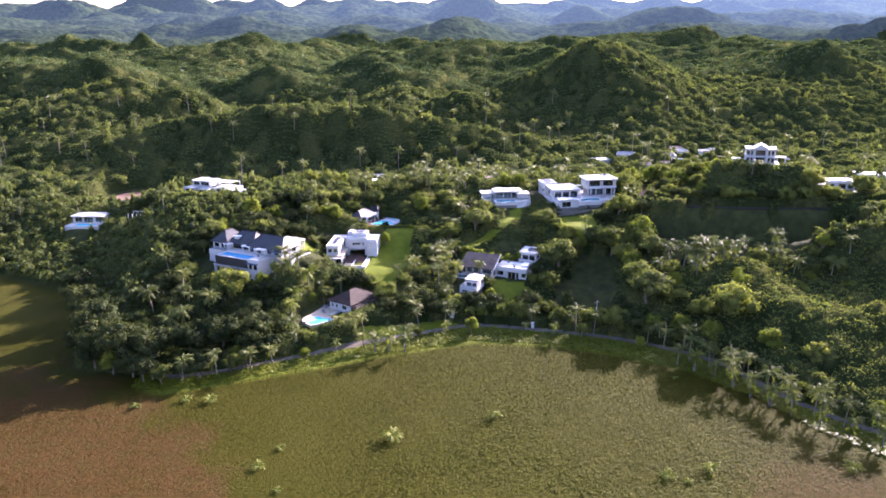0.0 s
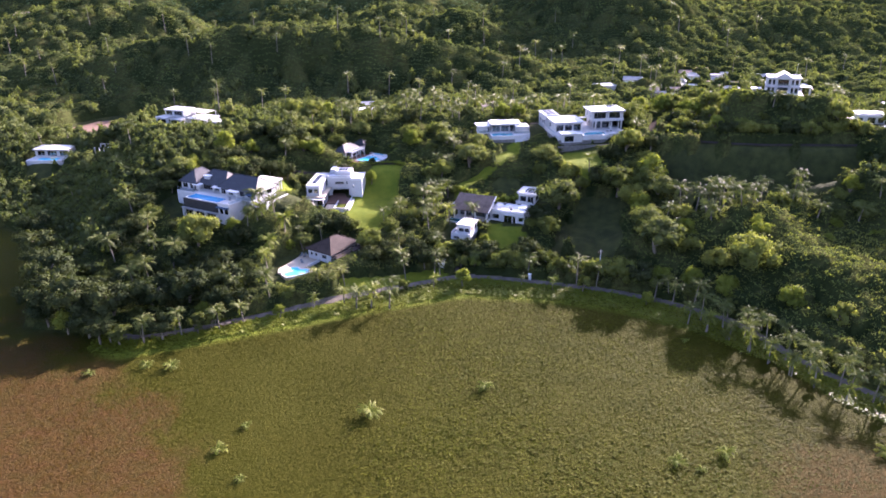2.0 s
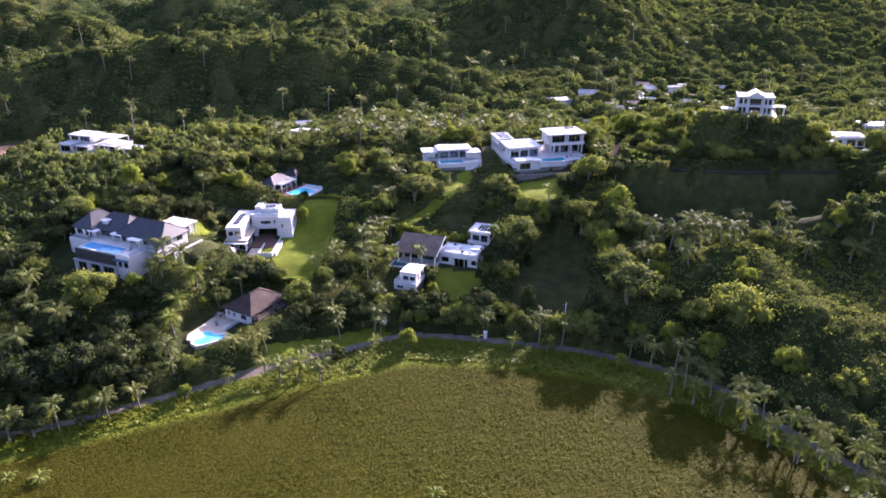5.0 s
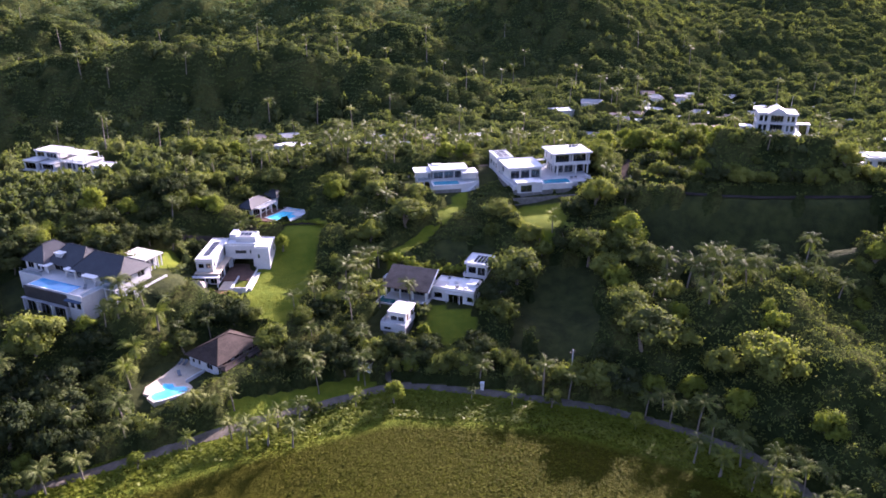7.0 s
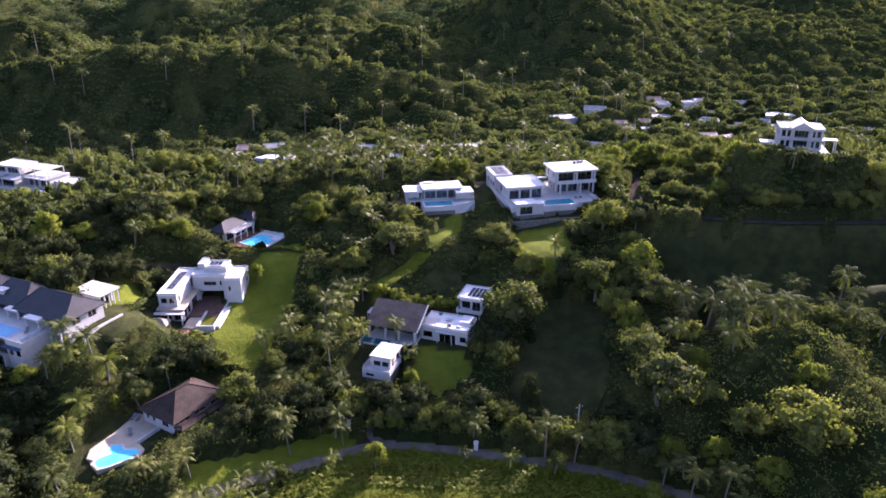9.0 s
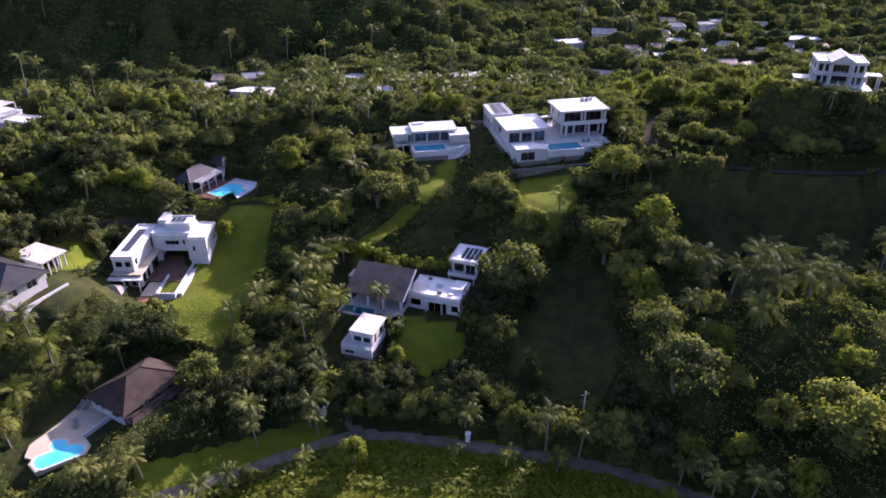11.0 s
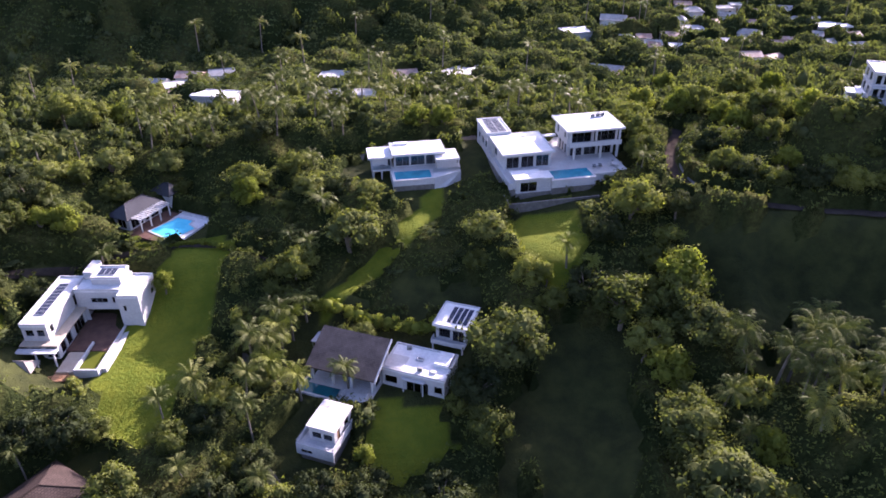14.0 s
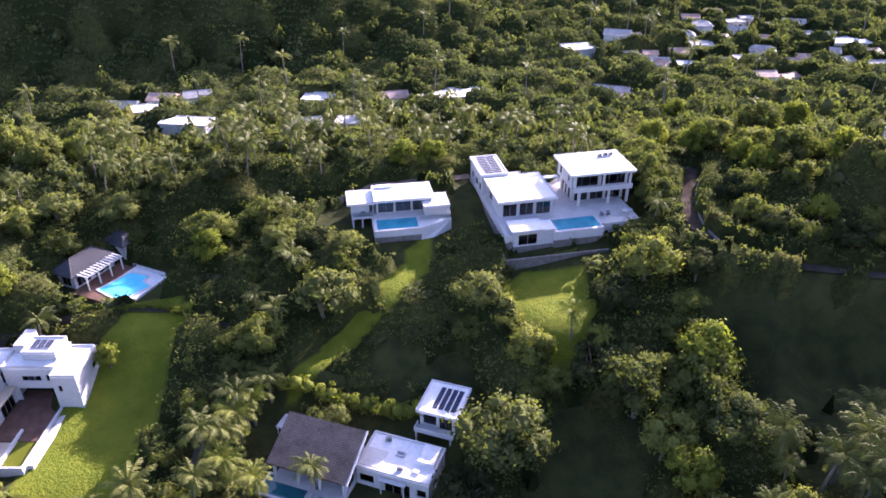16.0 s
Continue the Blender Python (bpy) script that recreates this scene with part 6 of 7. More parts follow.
# trees that stand out: x, y, kind (0-4 broad-leaved, 10-13 palm), scale
MARKED = [(12, 263, 3, 1.5), (38.5, 236, 3, 1.85), (61.5, 204.5, 3, 1.8), (61.5, 216.5, 3, 1.25), (69, 244, 4, 1.7), (66.5, 241, 1, 1.3), (69, 233, 3, 1.3), (58, 256, 5, 1.0), (82, 190, 1, 1.7), (62, 228, 4, 1.3), (58, 240, 1, 1.3), (65, 262, 1, 1.3),
          (-66, 208, 1, 1.5), (-22, 256.5, 4, 0.7), (-24.5, 259, 2, 0.4), (70, 255, 0, 0.9), (-72, 262, 4, 1.3)]
MARKED += [(112, 266, 0, 0.55), (118, 262, 1, 0.55), (128, 260, 0, 0.7), (135, 261, 1, 1.2), (140, 255, 0, 1.1), (120, 259, 4, 0.65), (112, 260, 2, 0.7), (108, 272, 1, 0.6), (133, 256, 2, 1.1), (134, 272, 0, 0.6), (104, 264, 0, 1.0), (98, 270, 4, 1.0), (152, 256, 1, 1.1), (90, 270, 0, 1.0)]
roadside = along(ROAD, 5.5)
for k, (a, b) in enumerate(roadside):
    if -80 < a < 120 and not -30 < a < -10 and k % 5:
        MARKED.append((a - 0.6 + (k * 7 % 5) * 0.4, b + 3.6 + (k * 3 % 4) * 0.5, (10, 0, 12, 2, 4, 1, 12)[k % 7], 0.75 + 0.09 * (k * 5 % 5)))
MARKED += [(-7, 262, 1, 0.9), (-8, 254, 0, 1.0), (-6, 246, 2, 1.0), (-9, 238, 0, 1.0), (-11, 230, 12, 1.2), (-13, 222, 0, 0.9), (-4, 232, 10, 1.0), (-1, 240, 12, 1.2), (1, 246, 10, 1.0), (4, 250, 12, 1.0)]
MARKED += [(60, 212, 0, 1.2), (63, 219, 1, 1.1), (60, 233, 0, 1.2), (62, 243, 2, 1.2), (67, 250, 0, 1.1), (67, 236, 1, 1.1), (70, 205, 0, 1.2), (75, 197, 1, 1.1), (68, 193, 4, 1.0)]
MARKED += [(-46, 217, 10, 1.0), (-43, 221, 12, 1.1), (-40, 217, 13, 0.8), (-50, 213, 12, 1.0), (-41, 226, 12, 1.0), (-20, 190, 12, 0.7), (-15, 192, 12, 0.8), (-11, 194, 12, 0.7), (-24, 196, 10, 0.7), (-28, 193, 12, 0.8), (26, 204, 12, 0.9), (44, 198, 10, 0.8), (58, 191, 12, 0.8), (0, 208, 12, 1.0)]
MARKED += [(78, 225, 10, 1.3), (82, 228, 11, 1.2), (87, 226, 13, 1.1), (91, 229, 10, 1.2), (96, 224, 11, 1.1), (75, 230, 12, 1.3), (101, 220, 10, 1.2), (107, 226, 13, 1.1), (12, 234.4, 12, 0.9)]
MARKED += [(51, 252.5, 14, 0.95), (55, 250, 14, 0.8), (52, 249, 12, 0.5), (47, 250, 4, 0.5), (57, 257, 2, 0.5)]
MARKED += [(92, 263, 0, 0.95), (98, 260.5, 5, 0.9), (104.5, 258.5, 1, 0.9), (111, 257.3, 0, 0.95), (117.5, 256.5, 5, 0.9), (124, 256, 1, 0.9), (131, 256, 0, 1.0), (88.5, 267, 5, 0.9), (86, 273, 1, 0.95), (87, 280, 5, 1.0)]
MARKED += [(-62.4, 215, 2, 0.6), (-58, 216, 0, 0.55), (-54, 218.5, 2, 0.62), (-66.5, 216.5, 4, 0.4), (44, 200.5, 0, 1.1), (50, 198.5, 1, 1.05), (36, 203.5, 2, 0.95), (55, 196, 5, 1.0), (18, 208, 2, 0.9)]
MARKED += [(a + 0.5, b - 2.3 - (k % 3) * 0.5, (14, 12, 14, 2, 14, 4)[k % 6], 0.45 + 0.1 * (k % 4)) for k, (a, b) in enumerate(along(ROAD, 8.5)) if -72 < a < 60 and k % 4]
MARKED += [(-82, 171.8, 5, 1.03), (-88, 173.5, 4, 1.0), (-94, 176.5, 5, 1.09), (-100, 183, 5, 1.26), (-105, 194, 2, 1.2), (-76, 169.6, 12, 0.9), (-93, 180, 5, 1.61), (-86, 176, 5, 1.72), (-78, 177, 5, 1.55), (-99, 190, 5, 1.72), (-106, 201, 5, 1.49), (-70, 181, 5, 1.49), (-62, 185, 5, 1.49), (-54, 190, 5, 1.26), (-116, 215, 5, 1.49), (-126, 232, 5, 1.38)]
MARKED += [(62, 176, 12, 0.85), (65, 172, 14, 0.90), (69, 168, 12, 0.76), (72, 163, 10, 0.95), (74, 158, 12, 0.85), (77, 153, 14, 0.76), (80, 149, 12, 0.95), (84, 144, 10, 0.85), (88, 139, 12, 0.76), (93, 135, 14, 0.85)]
MARKED += [(a + 1.6, b - 2.6, (12, 2, 14, 4)[k % 4], (0.75, 0.4, 0.7, 0.42)[k % 4]) for k, (a, b) in enumerate([(64, 175), (67, 171), (70, 166), (73, 161), (75, 156), (78, 151), (82, 146), (86, 141), (91, 137), (97, 131), (103, 127)])]
MARKED += [(73.5, 292, 1, 1.2), (73, 284.5, 0, 1.1), (76, 299, 1, 1.15), (71.5, 278, 12, 1.1), (72.5, 300, 2, 1.2), (92, 305, 1, 1.2), (98, 300, 0, 1.2), (104, 292, 1, 1.3), (96, 290, 4, 1.2), (108, 284, 4, 1.2), (100, 282, 2, 1.1), (90, 282, 0, 1.2)]
MARKED += [(-78, 168.6, 5, 0.9), (-73, 167.9, 0, 0.85), (-68, 169.2, 12, 0.95), (-64, 170.6, 5, 0.85), (-60, 172.2, 10, 0.85), (-56.5, 173.4, 2, 0.8), (-52, 175.6, 12, 0.9)]
MARKED += [(66, 178.6, 10, 0.85), (70, 174.6, 12, 1.0), (73.4, 169.8, 10, 0.9), (76, 164.4, 13, 0.72), (78.2, 159, 12, 1.05), (81.2, 153.8, 10, 0.9), (85, 148.6, 12, 1.0), (89, 143.2, 10, 0.85), (94, 138.6, 12, 1.0), (100, 133, 13, 0.75)]
MARKED += [(88.4, 233, 10, 1.2), (99.5, 230, 13, 1.0), (84, 218.4, 10, 1.1), (78.7, 213, 12, 1.3), (91, 216, 11, 1.0), (0.8, 215.5, 10, 0.85), (11.6, 208.4, 12, 0.9), (-11.3, 185.8, 12, 0.85), (-19.7, 185.6, 12, 0.95), (-16, 186.4, 14, 1.0), (-43, 190.5, 10, 1.0),
           (-30.5, 194, 12, 0.9), (-47, 179, 12, 0.85), (-53.6, 177.6, 12, 0.8), (-57, 187, 10, 0.95), (-51.5, 187.5, 13, 0.75), (39, 200, 10, 0.95), (66.5, 185.6, 10, 0.9), (61.8, 187.8, 12, 0.9)]
MARKED += [(3, 212, 0, 1.0), (-3, 209, 5, 0.9), (-9, 207, 12, 1.1), (14, 211, 5, 1.0), (20, 210, 0, 1.0), (24, 207, 1, 0.9)]
MARKED += [(-42, 220.5, 14, 1.2), (-43.5, 216, 14, 1.3), (-44.5, 212, 14, 1.1), (-46, 208, 14, 1.2), (-46, 202.5, 14, 1.0), (-49, 214, 14, 1.1), (1.8, 246.6, 14, 1.2), (0.7, 242.3, 14, 1.3), (4.5, 232.7, 14, 1.0), (0.2, 235, 14, 1.2)]
# mostly dark-leaved trees, added to throw shade towards the lane
MARKED += [(-6, 213, 5, 1.0), (-13, 211, 5, 0.9), (8, 214, 5, 0.85), (16, 215, 5, 0.8), (26, 211, 5, 1.1), (32, 208, 0, 1.0), (-1, 219, 5, 0.8), (-18, 207, 5, 0.8)]
MARKED += [(96, 337, 4, 1.3), (81, 311, 4, 1.2), (88.5, 304, 4, 1.3), (104.5, 312, 1, 1.3), (116, 316, 4, 1.2), (94.5, 295.5, 4, 1.1), (26, 307, 4, 1.1), (32, 306, 4, 1.1), (-51, 310, 1, 1.2), (-45, 314, 4, 1.1), (-61, 319, 1, 1.2), (-29, 290.5, 3, 1.1), (-39, 288, 3, 1.1)]
house_low = [(24, 283, 20.5), (57, 278, 20.5), (12, 234, 6.3), (6, 221, 4), (30, 243, 9.8), (-38, 245, 9.5), (-66, 220, 12), (-33, 204, 4.2), (-27, 272, 16), (124, 274, 36), (-101, 312, 18), (-152, 295, 12), (146, 260, 29), (50, 258, 18), (-39, 199, 3.2)]
CLEAR = [(24, 287, 13), (16, 288, 8), (35, 286, 6), (50, 286, 12), (63, 288, 11), (43, 296, 8), (8, 238, 8), (17, 238, 8), (25, 236, 8), (6, 223, 7), (32, 245, 6), (-36, 252, 9), (-27, 256, 6), (-30, 244, 6), (-70, 228, 11), (-58, 226, 11),
         (-50, 230, 9), (-78, 232, 8), (-31, 212, 8), (-26, 217, 7), (-38, 206, 7), (-40, 202, 5), (-28, 276, 8), (-21, 275, 6), (124, 281.5, 9.5), (113.5, 281.5, 5), (130, 276, 6), (147, 265, 8), (-112, 328, 12), (-98, 322, 13), (-86, 316, 9), (-154, 300, 10), (-129, 302, 8), (4, 248, 5), (-62, 252, 6), (8, 250.5, 3.2), (13, 250, 3.2), (18, 248.5, 3.2), (23, 246.5, 3.2), (27, 244.5, 3), (-38.5, 237, 6.5), (-32, 237, 6), (-40.5, 196.5, 3.6), (-37, 198, 3.6), (-34, 199.5, 3.6), (-43, 200, 3.4), (47, 270.5, 4), (54, 271, 4), (60, 272, 4)]
BARE = [(-150, 331, 13), (-141, 321, 9), (-166, 335, 12), (-129, 292, 8), (-152, 288, 9), (24, 254, 6), (32, 251.5, 5), (-158, 334, 10), (-152, 322, 8), (92, 243, 14), (104, 240, 14), (116, 240, 13), (43, 224, 9), (40, 215, 7), (46, 232, 7), (-60, 312, 9), (-105, 308, 10), (-90, 303, 10), (-118, 313, 9), (-140, 345, 9), (128, 241, 12), (76, 245, 8), (84, 233, 10), (98, 231, 11), (112, 230, 10), (52, 226, 6), (38, 207, 5), (50, 214, 5)]

# open grass slopes without bushes
OPEN = [[(47, 245), (58, 240.5), (63, 235), (57.5, 230), (57, 221), (53.5, 211), (48, 205.5), (40, 210), (40.5, 225), (44, 236)],
        [(72, 261), (80, 256), (96, 251.5), (110, 249), (136, 246), (136, 237), (108, 238), (92, 240), (84, 241), (75, 248)]]
# places that lie in the sun: x, y, height; the plants towards the sun stay below its rays
SUNNY = [(-25, 250, 8.5), (-25, 244, 8.2), (-23, 236, 7.6), (-21, 229, 7.0), (49, 264, 18.6), (48, 257, 18.2), (53, 260, 18.4), (27, 276, 19), (25, 271, 17.8), (-39, 197, 4.4), (-36, 203, 4.4),
         (-24, 271, 15.8), (-40, 246, 12), (-31, 254, 15), (12, 250, 7.5), (20, 248, 8.5), (-50, 228, 18), (-46, 216, 9), (-45, 208, 7)]


def sun_room(x, y, gz):
    """The height that a plant may have without shading the sunny places."""
    cap, ux, uy = np.full(np.shape(x), 30.0), math.sin(radians(SUN_AZ)), math.cos(radians(SUN_AZ))
    for px, py, pz in SUNNY:
        far, off = (x - px) * ux + (y - py) * uy, np.abs((x - px) * uy - (y - py) * ux)
        cap = np.where((far > 2) & (far < 70) & (off < 3.8), np.minimum(cap, pz + far * math.tan(radians(SUN_EL)) - gz), cap)
    return np.maximum(cap, 0.6)


def upland(x):
    """The y from which bushes and trees grow: behind the lane, or behind the marsh's edge."""
    lane = np.interp(x, [p[0] for p in ROAD], [p[1] for p in ROAD])
    return np.where((x > -76) & (x < 158), lane + 1.8, shore(x) + 1.5)


def allowed(x, y, wide=1.7):
    ok = y > upland(x)
    for cx, cy, r in CLEAR:
        ok &= np.hypot(x - cx, y - cy) > r
    for poly in LAWNS + OPEN:
        ok &= ~inside(poly, x, y)
    for ln, w in zip(lines, (1.8, 0.4, wide, 1.2, wide)):
        ok &= far_from(ln, x, y) > w
    return ok


def headroom(x, y, gz):
    """The height that a plant may have without hiding what stands behind it."""
    cap = np.full(x.shape, 30.0)
    for hx, hy, hz in house_low:
        s = np.hypot(x - hx, y - hy)
        infront = (np.abs(x - hx - 0.12 * (y - hy)) < 15) & (y < hy + 3) & (hy - y < 42)
        cap = np.where(infront, np.minimum(cap, hz - gz + 0.5 * np.clip(s - 4, 0, None) + 1.2), cap)
    return cap


def grid(x0, x1, y0, y1, gap, r):
    a, b = np.meshgrid(np.arange(x0, x1, gap), np.arange(y0, y1, gap * 0.9))
    a = a + gap * 0.5 * (np.arange(a.shape[0]) % 2)[:, None]
    return (a + r.uniform(-0.42, 0.42, a.shape) * gap).ravel(), (b + r.uniform(-0.42, 0.42, b.shape) * gap).ravel()


r = np.random.default_rng(3)
x, y = grid(-230, 230, 130, 335, 5.6, r)
ok = allowed(x, y, 5.5)
for bx, by, br in BARE:
    ok &= np.hypot(x - bx, y - by) > br
for mx, my, kind, sc in MARKED:
    ok &= np.hypot(x - mx, y - my) > (4.5 * sc if kind < 10 else 1.5)
x, y = x[ok], y[ok]
gz = ground(x, y)
cap = np.minimum(headroom(x, y, gz), sun_room(x, y, gz))
thin = (x > 64) & (y < 212) & (r.uniform(size=x.shape) < 0.82)
x, y, gz, cap = x[~thin], y[~thin], gz[~thin], cap[~thin]
rank = np.argsort(np.hypot(x - 15, (y - 215) * 1.2))
# palm groves: x, y, radius, share
GROVES = [(86, 226, 20, 0.6), (-4, 222, 14, 0.6), (-60, 202, 22, 0.45), (2, 242, 10, 0.7), (10, 318, 40, 0.45), (-88, 196, 22, 0.3), (-12, 208, 16, 0.5), (120, 265, 25, 0.4), (100, 215, 18, 0.5)]
count = {"tree": 0, "palm": 0}
left = []
for i in rank:
    palmy = r.uniform() < 0.05 + max(q * math.exp(-((x[i] - a) ** 2 + (y[i] - b) ** 2) / w ** 2) for a, b, w, q in GROVES)
    if palmy and cap[i] > 6 and count["palm"] < 170:
        k = int(r.integers(0, 4))
        tall = (7.5, 9.0, 6.0, 10.5)[k] + 1.5
        plant("palm", PALMS, PALM_WORDS, k, x[i], y[i], min(r.uniform(0.75, 1.15), cap[i] / tall), "palm tree", "palms on the hillside", r.uniform(0, 360))
        count["palm"] += 1
        if r.uniform() < 0.6:
            left.append((x[i] + 2.4, y[i] - 1.5, 0.5 * min(cap[i], 5)))
    elif cap[i] > 4.0 and count["tree"] < 155:
        k = int(r.choice(5, p=[0.27, 0.22, 0.2, 0.13, 0.18]))
        if x[i] > 62 and y[i] < 215 and r.uniform() < 0.5:
            k = 4
        # the western slope mostly gets the darkened leaves, imitating its shade
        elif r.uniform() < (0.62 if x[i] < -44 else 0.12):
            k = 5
        tall = (8.6, 9.6, 8.6, 8.4, 8.2, 10.2)[k]
        s = min(r.uniform(0.62, 1.15), cap[i] / tall)
        plant("broad", BROAD, TREE_WORDS, k, x[i], y[i], s, "tree", "trees on the hillside", r.uniform(0, 360))
        count["tree"] += 1
    else:
        left.append((x[i], y[i], min(cap[i], r.uniform(4, 9) + (2.0 if x[i] < -20 else 0.0))))
for mx, my, kind, sc in MARKED:
    sc = sc if sc <= 0.7 else min(sc, float(sun_room(np.array(mx), np.array(my), height(mx, my))) / ((8.6, 9.6, 8.6, 8.4, 8.2, 10.2)[kind] if kind < 10 else (9.0, 10.5, 7.5, 12.0, 6.9)[kind - 10]))
    if sc < 0.25:
        continue
    if kind < 10:
        plant("broad", BROAD, TREE_WORDS, kind, mx, my, sc, "tree", "trees on the hillside", r.uniform(0, 360))
    else:
        plant("palm", PALMS, PALM_WORDS, kind - 10, mx, my, sc, "palm tree", "palms on the hillside", r.uniform(0, 360))
for k, (px, py, sc) in enumerate([(-11.9, 139.5, 1.5), (11.5, 148.8, 1.1), (-35.3, 136.3, 0.7), (-38.5, 129, 0.9), (-63.4, 158.5, 0.9), (-57.6, 157.8, 1.1), (-74.6, 155.2, 0.8), (53.7, 126.8, 1.1), (44.3, 124.7, 1.0), (82.1, 126.7, 1.1), (-32.7, 121, 0.6), (47.9, 122.7, 0.6), (59, 168, 0.6)]):
    m = pose(px, py, -0.2, 0, 0, 67 * k) @ Matrix.Diagonal((sc, sc, sc, 1))
    ob = SMALL_PALM if k == 0 else copy_thing(SMALL_PALM, Matrix.Identity(4))
    ob.matrix_basis = m
    tagged(ob, "small young palm standing alone in the marsh", "palm tree", "young palms in the marsh")


def lump(r, wide, high):
    """The closed inside of a crown: a dented ball of 20 patches."""
    bm = bmesh.new()
    bmesh.ops.create_icosphere(bm, subdivisions=1, radius=1.0)
    q = np.array([[v.co[:] for v in f.verts] for f in bm.faces])
    bm.free()
    n = q / np.linalg.norm(q, axis=2)[:, :, None]
    dent = 1 + 0.16 * np.sin(n @ r.normal(size=3) * 5)
    return n * dent[:, :, None] * np.array([wide, wide, high]), n.reshape(-1, 3)


def woods(name, places, leaves, leaf, squash, material, label, variants=6, seed=5, core=0.0):
    """Many crowns in one mesh: places holds x, y, ground height and crown height."""
    r = np.random.default_rng(seed)
    tmpl = []
    for _ in range(variants):
        q, lc, lr, nor = crown_cards(r, 1.0, squash, 10, leaves, leaf)
        q, nor = q[:, :3], np.repeat(nor, 3, 0)
        if core:
            cq, cn = lump(r, core, squash * core)
            q, nor = np.concatenate([q, cq]), np.concatenate([nor, cn])
        tmpl.append((q, nor))
    P = np.asarray(places, float)
    out, nors = [], []
    for v in range(variants):
        p = P[v::variants]
        if not len(p):
            continue
        a, s = r.uniform(0, 6.28, len(p)), p[:, 3] / (2 * squash) * r.uniform(0.9, 1.1, len(p))
        w = p[:, 4] if p.shape[1] > 4 else s * 1.0
        c, q = np.cos(a)[:, None], np.sin(a)[:, None]
        T, N = tmpl[v][0].reshape(-1, 3), tmpl[v][1]
        nors.append(np.stack([N[:, 0] * c - N[:, 1] * q, N[:, 0] * q + N[:, 1] * c, np.broadcast_to(N[:, 2], (len(p), len(N)))], 2).reshape(-1, 3))
        out.append(np.stack([(T[:, 0] * c - T[:, 1] * q) * w[:, None] + p[:, 0:1], (T[:, 0] * q + T[:, 1] * c) * w[:, None] + p[:, 1:2], T[:, 2] * s[:, None] + p[:, 2:3] + p[:, 3:4] * 0.42], 2).reshape(-1, 3))
    me = mesh_of(name, np.concatenate(out), 3)
    soften(me, np.concatenate(nors))
    me.materials.append(material)
    return tagged(new(name, me), label, "trees", kind="stuff")


GAPS = [(-156, 352, 23)]


def in_view(x, y, spare=30):
    return np.abs(x - 0.07 * y) < 0.72 * y + spare


L = np.array(left)
woods("undergrowth", np.column_stack([L[:, 0], L[:, 1], ground(L[:, 0], L[:, 1]), np.clip(L[:, 2], 0.8, 9), np.full(len(L), 3.6)]), 170, 0.34, 0.85, LEAF_FOREST, "dense green bushes and small trees between the villas", core=0.36)
x, y = grid(-500, 520, 335, 640, 12.5, r)
ok = in_view(x, y)
for hx, hy in HOMES:
    ok &= np.hypot(x - hx, (y - hy + 3) * 0.9) > 6.4
for gx_, gy_, gr in GAPS:
    ok &= np.hypot(x - gx_, (y - gy_) * 0.6) > gr
x, y = x[ok], y[ok]
woods("woodland", np.column_stack([x, y, ground(x, y), r.uniform(8, 15, len(x)), r.uniform(3.4, 5.6, len(x))]), 130, 0.28, 0.9, LEAF_FOREST, "tall green trees rising from the forest behind the villas", seed=8, core=0.36)


def domes(x, y, cell, seed):
    """Crown beside crown: the greatest of the rounded caps that stand in a jittered grid; 0 to 1."""
    i, j = np.floor(x / cell).astype(int), np.floor(y / cell).astype(int)
    best, tone = np.zeros(x.shape), np.zeros(x.shape)
    rand = lambda a, b, k: np.modf(np.abs(np.sin(a * 127.1 + b * 311.7 + k * 74.7 + seed) * 43758.5453))[0]
    for di in (-1, 0, 1):
        for dj in (-1, 0, 1):
            a, b = i + di, j + dj
            cx, cy, rad, tall = (a + rand(a, b, 1)) * cell, (b + rand(a, b, 2)) * cell, cell * (0.6 + 0.5 * rand(a, b, 3)), 0.55 + 0.45 * rand(a, b, 4)
            q = ((x - cx) ** 2 + (y - cy) ** 2) / rad ** 2
            h = tall * np.sqrt(np.clip(1 - q, 0, 1))
            tone = np.where(h > best, rand(a, b, 5), tone)
            best = np.maximum(best, h)
    return best, tone


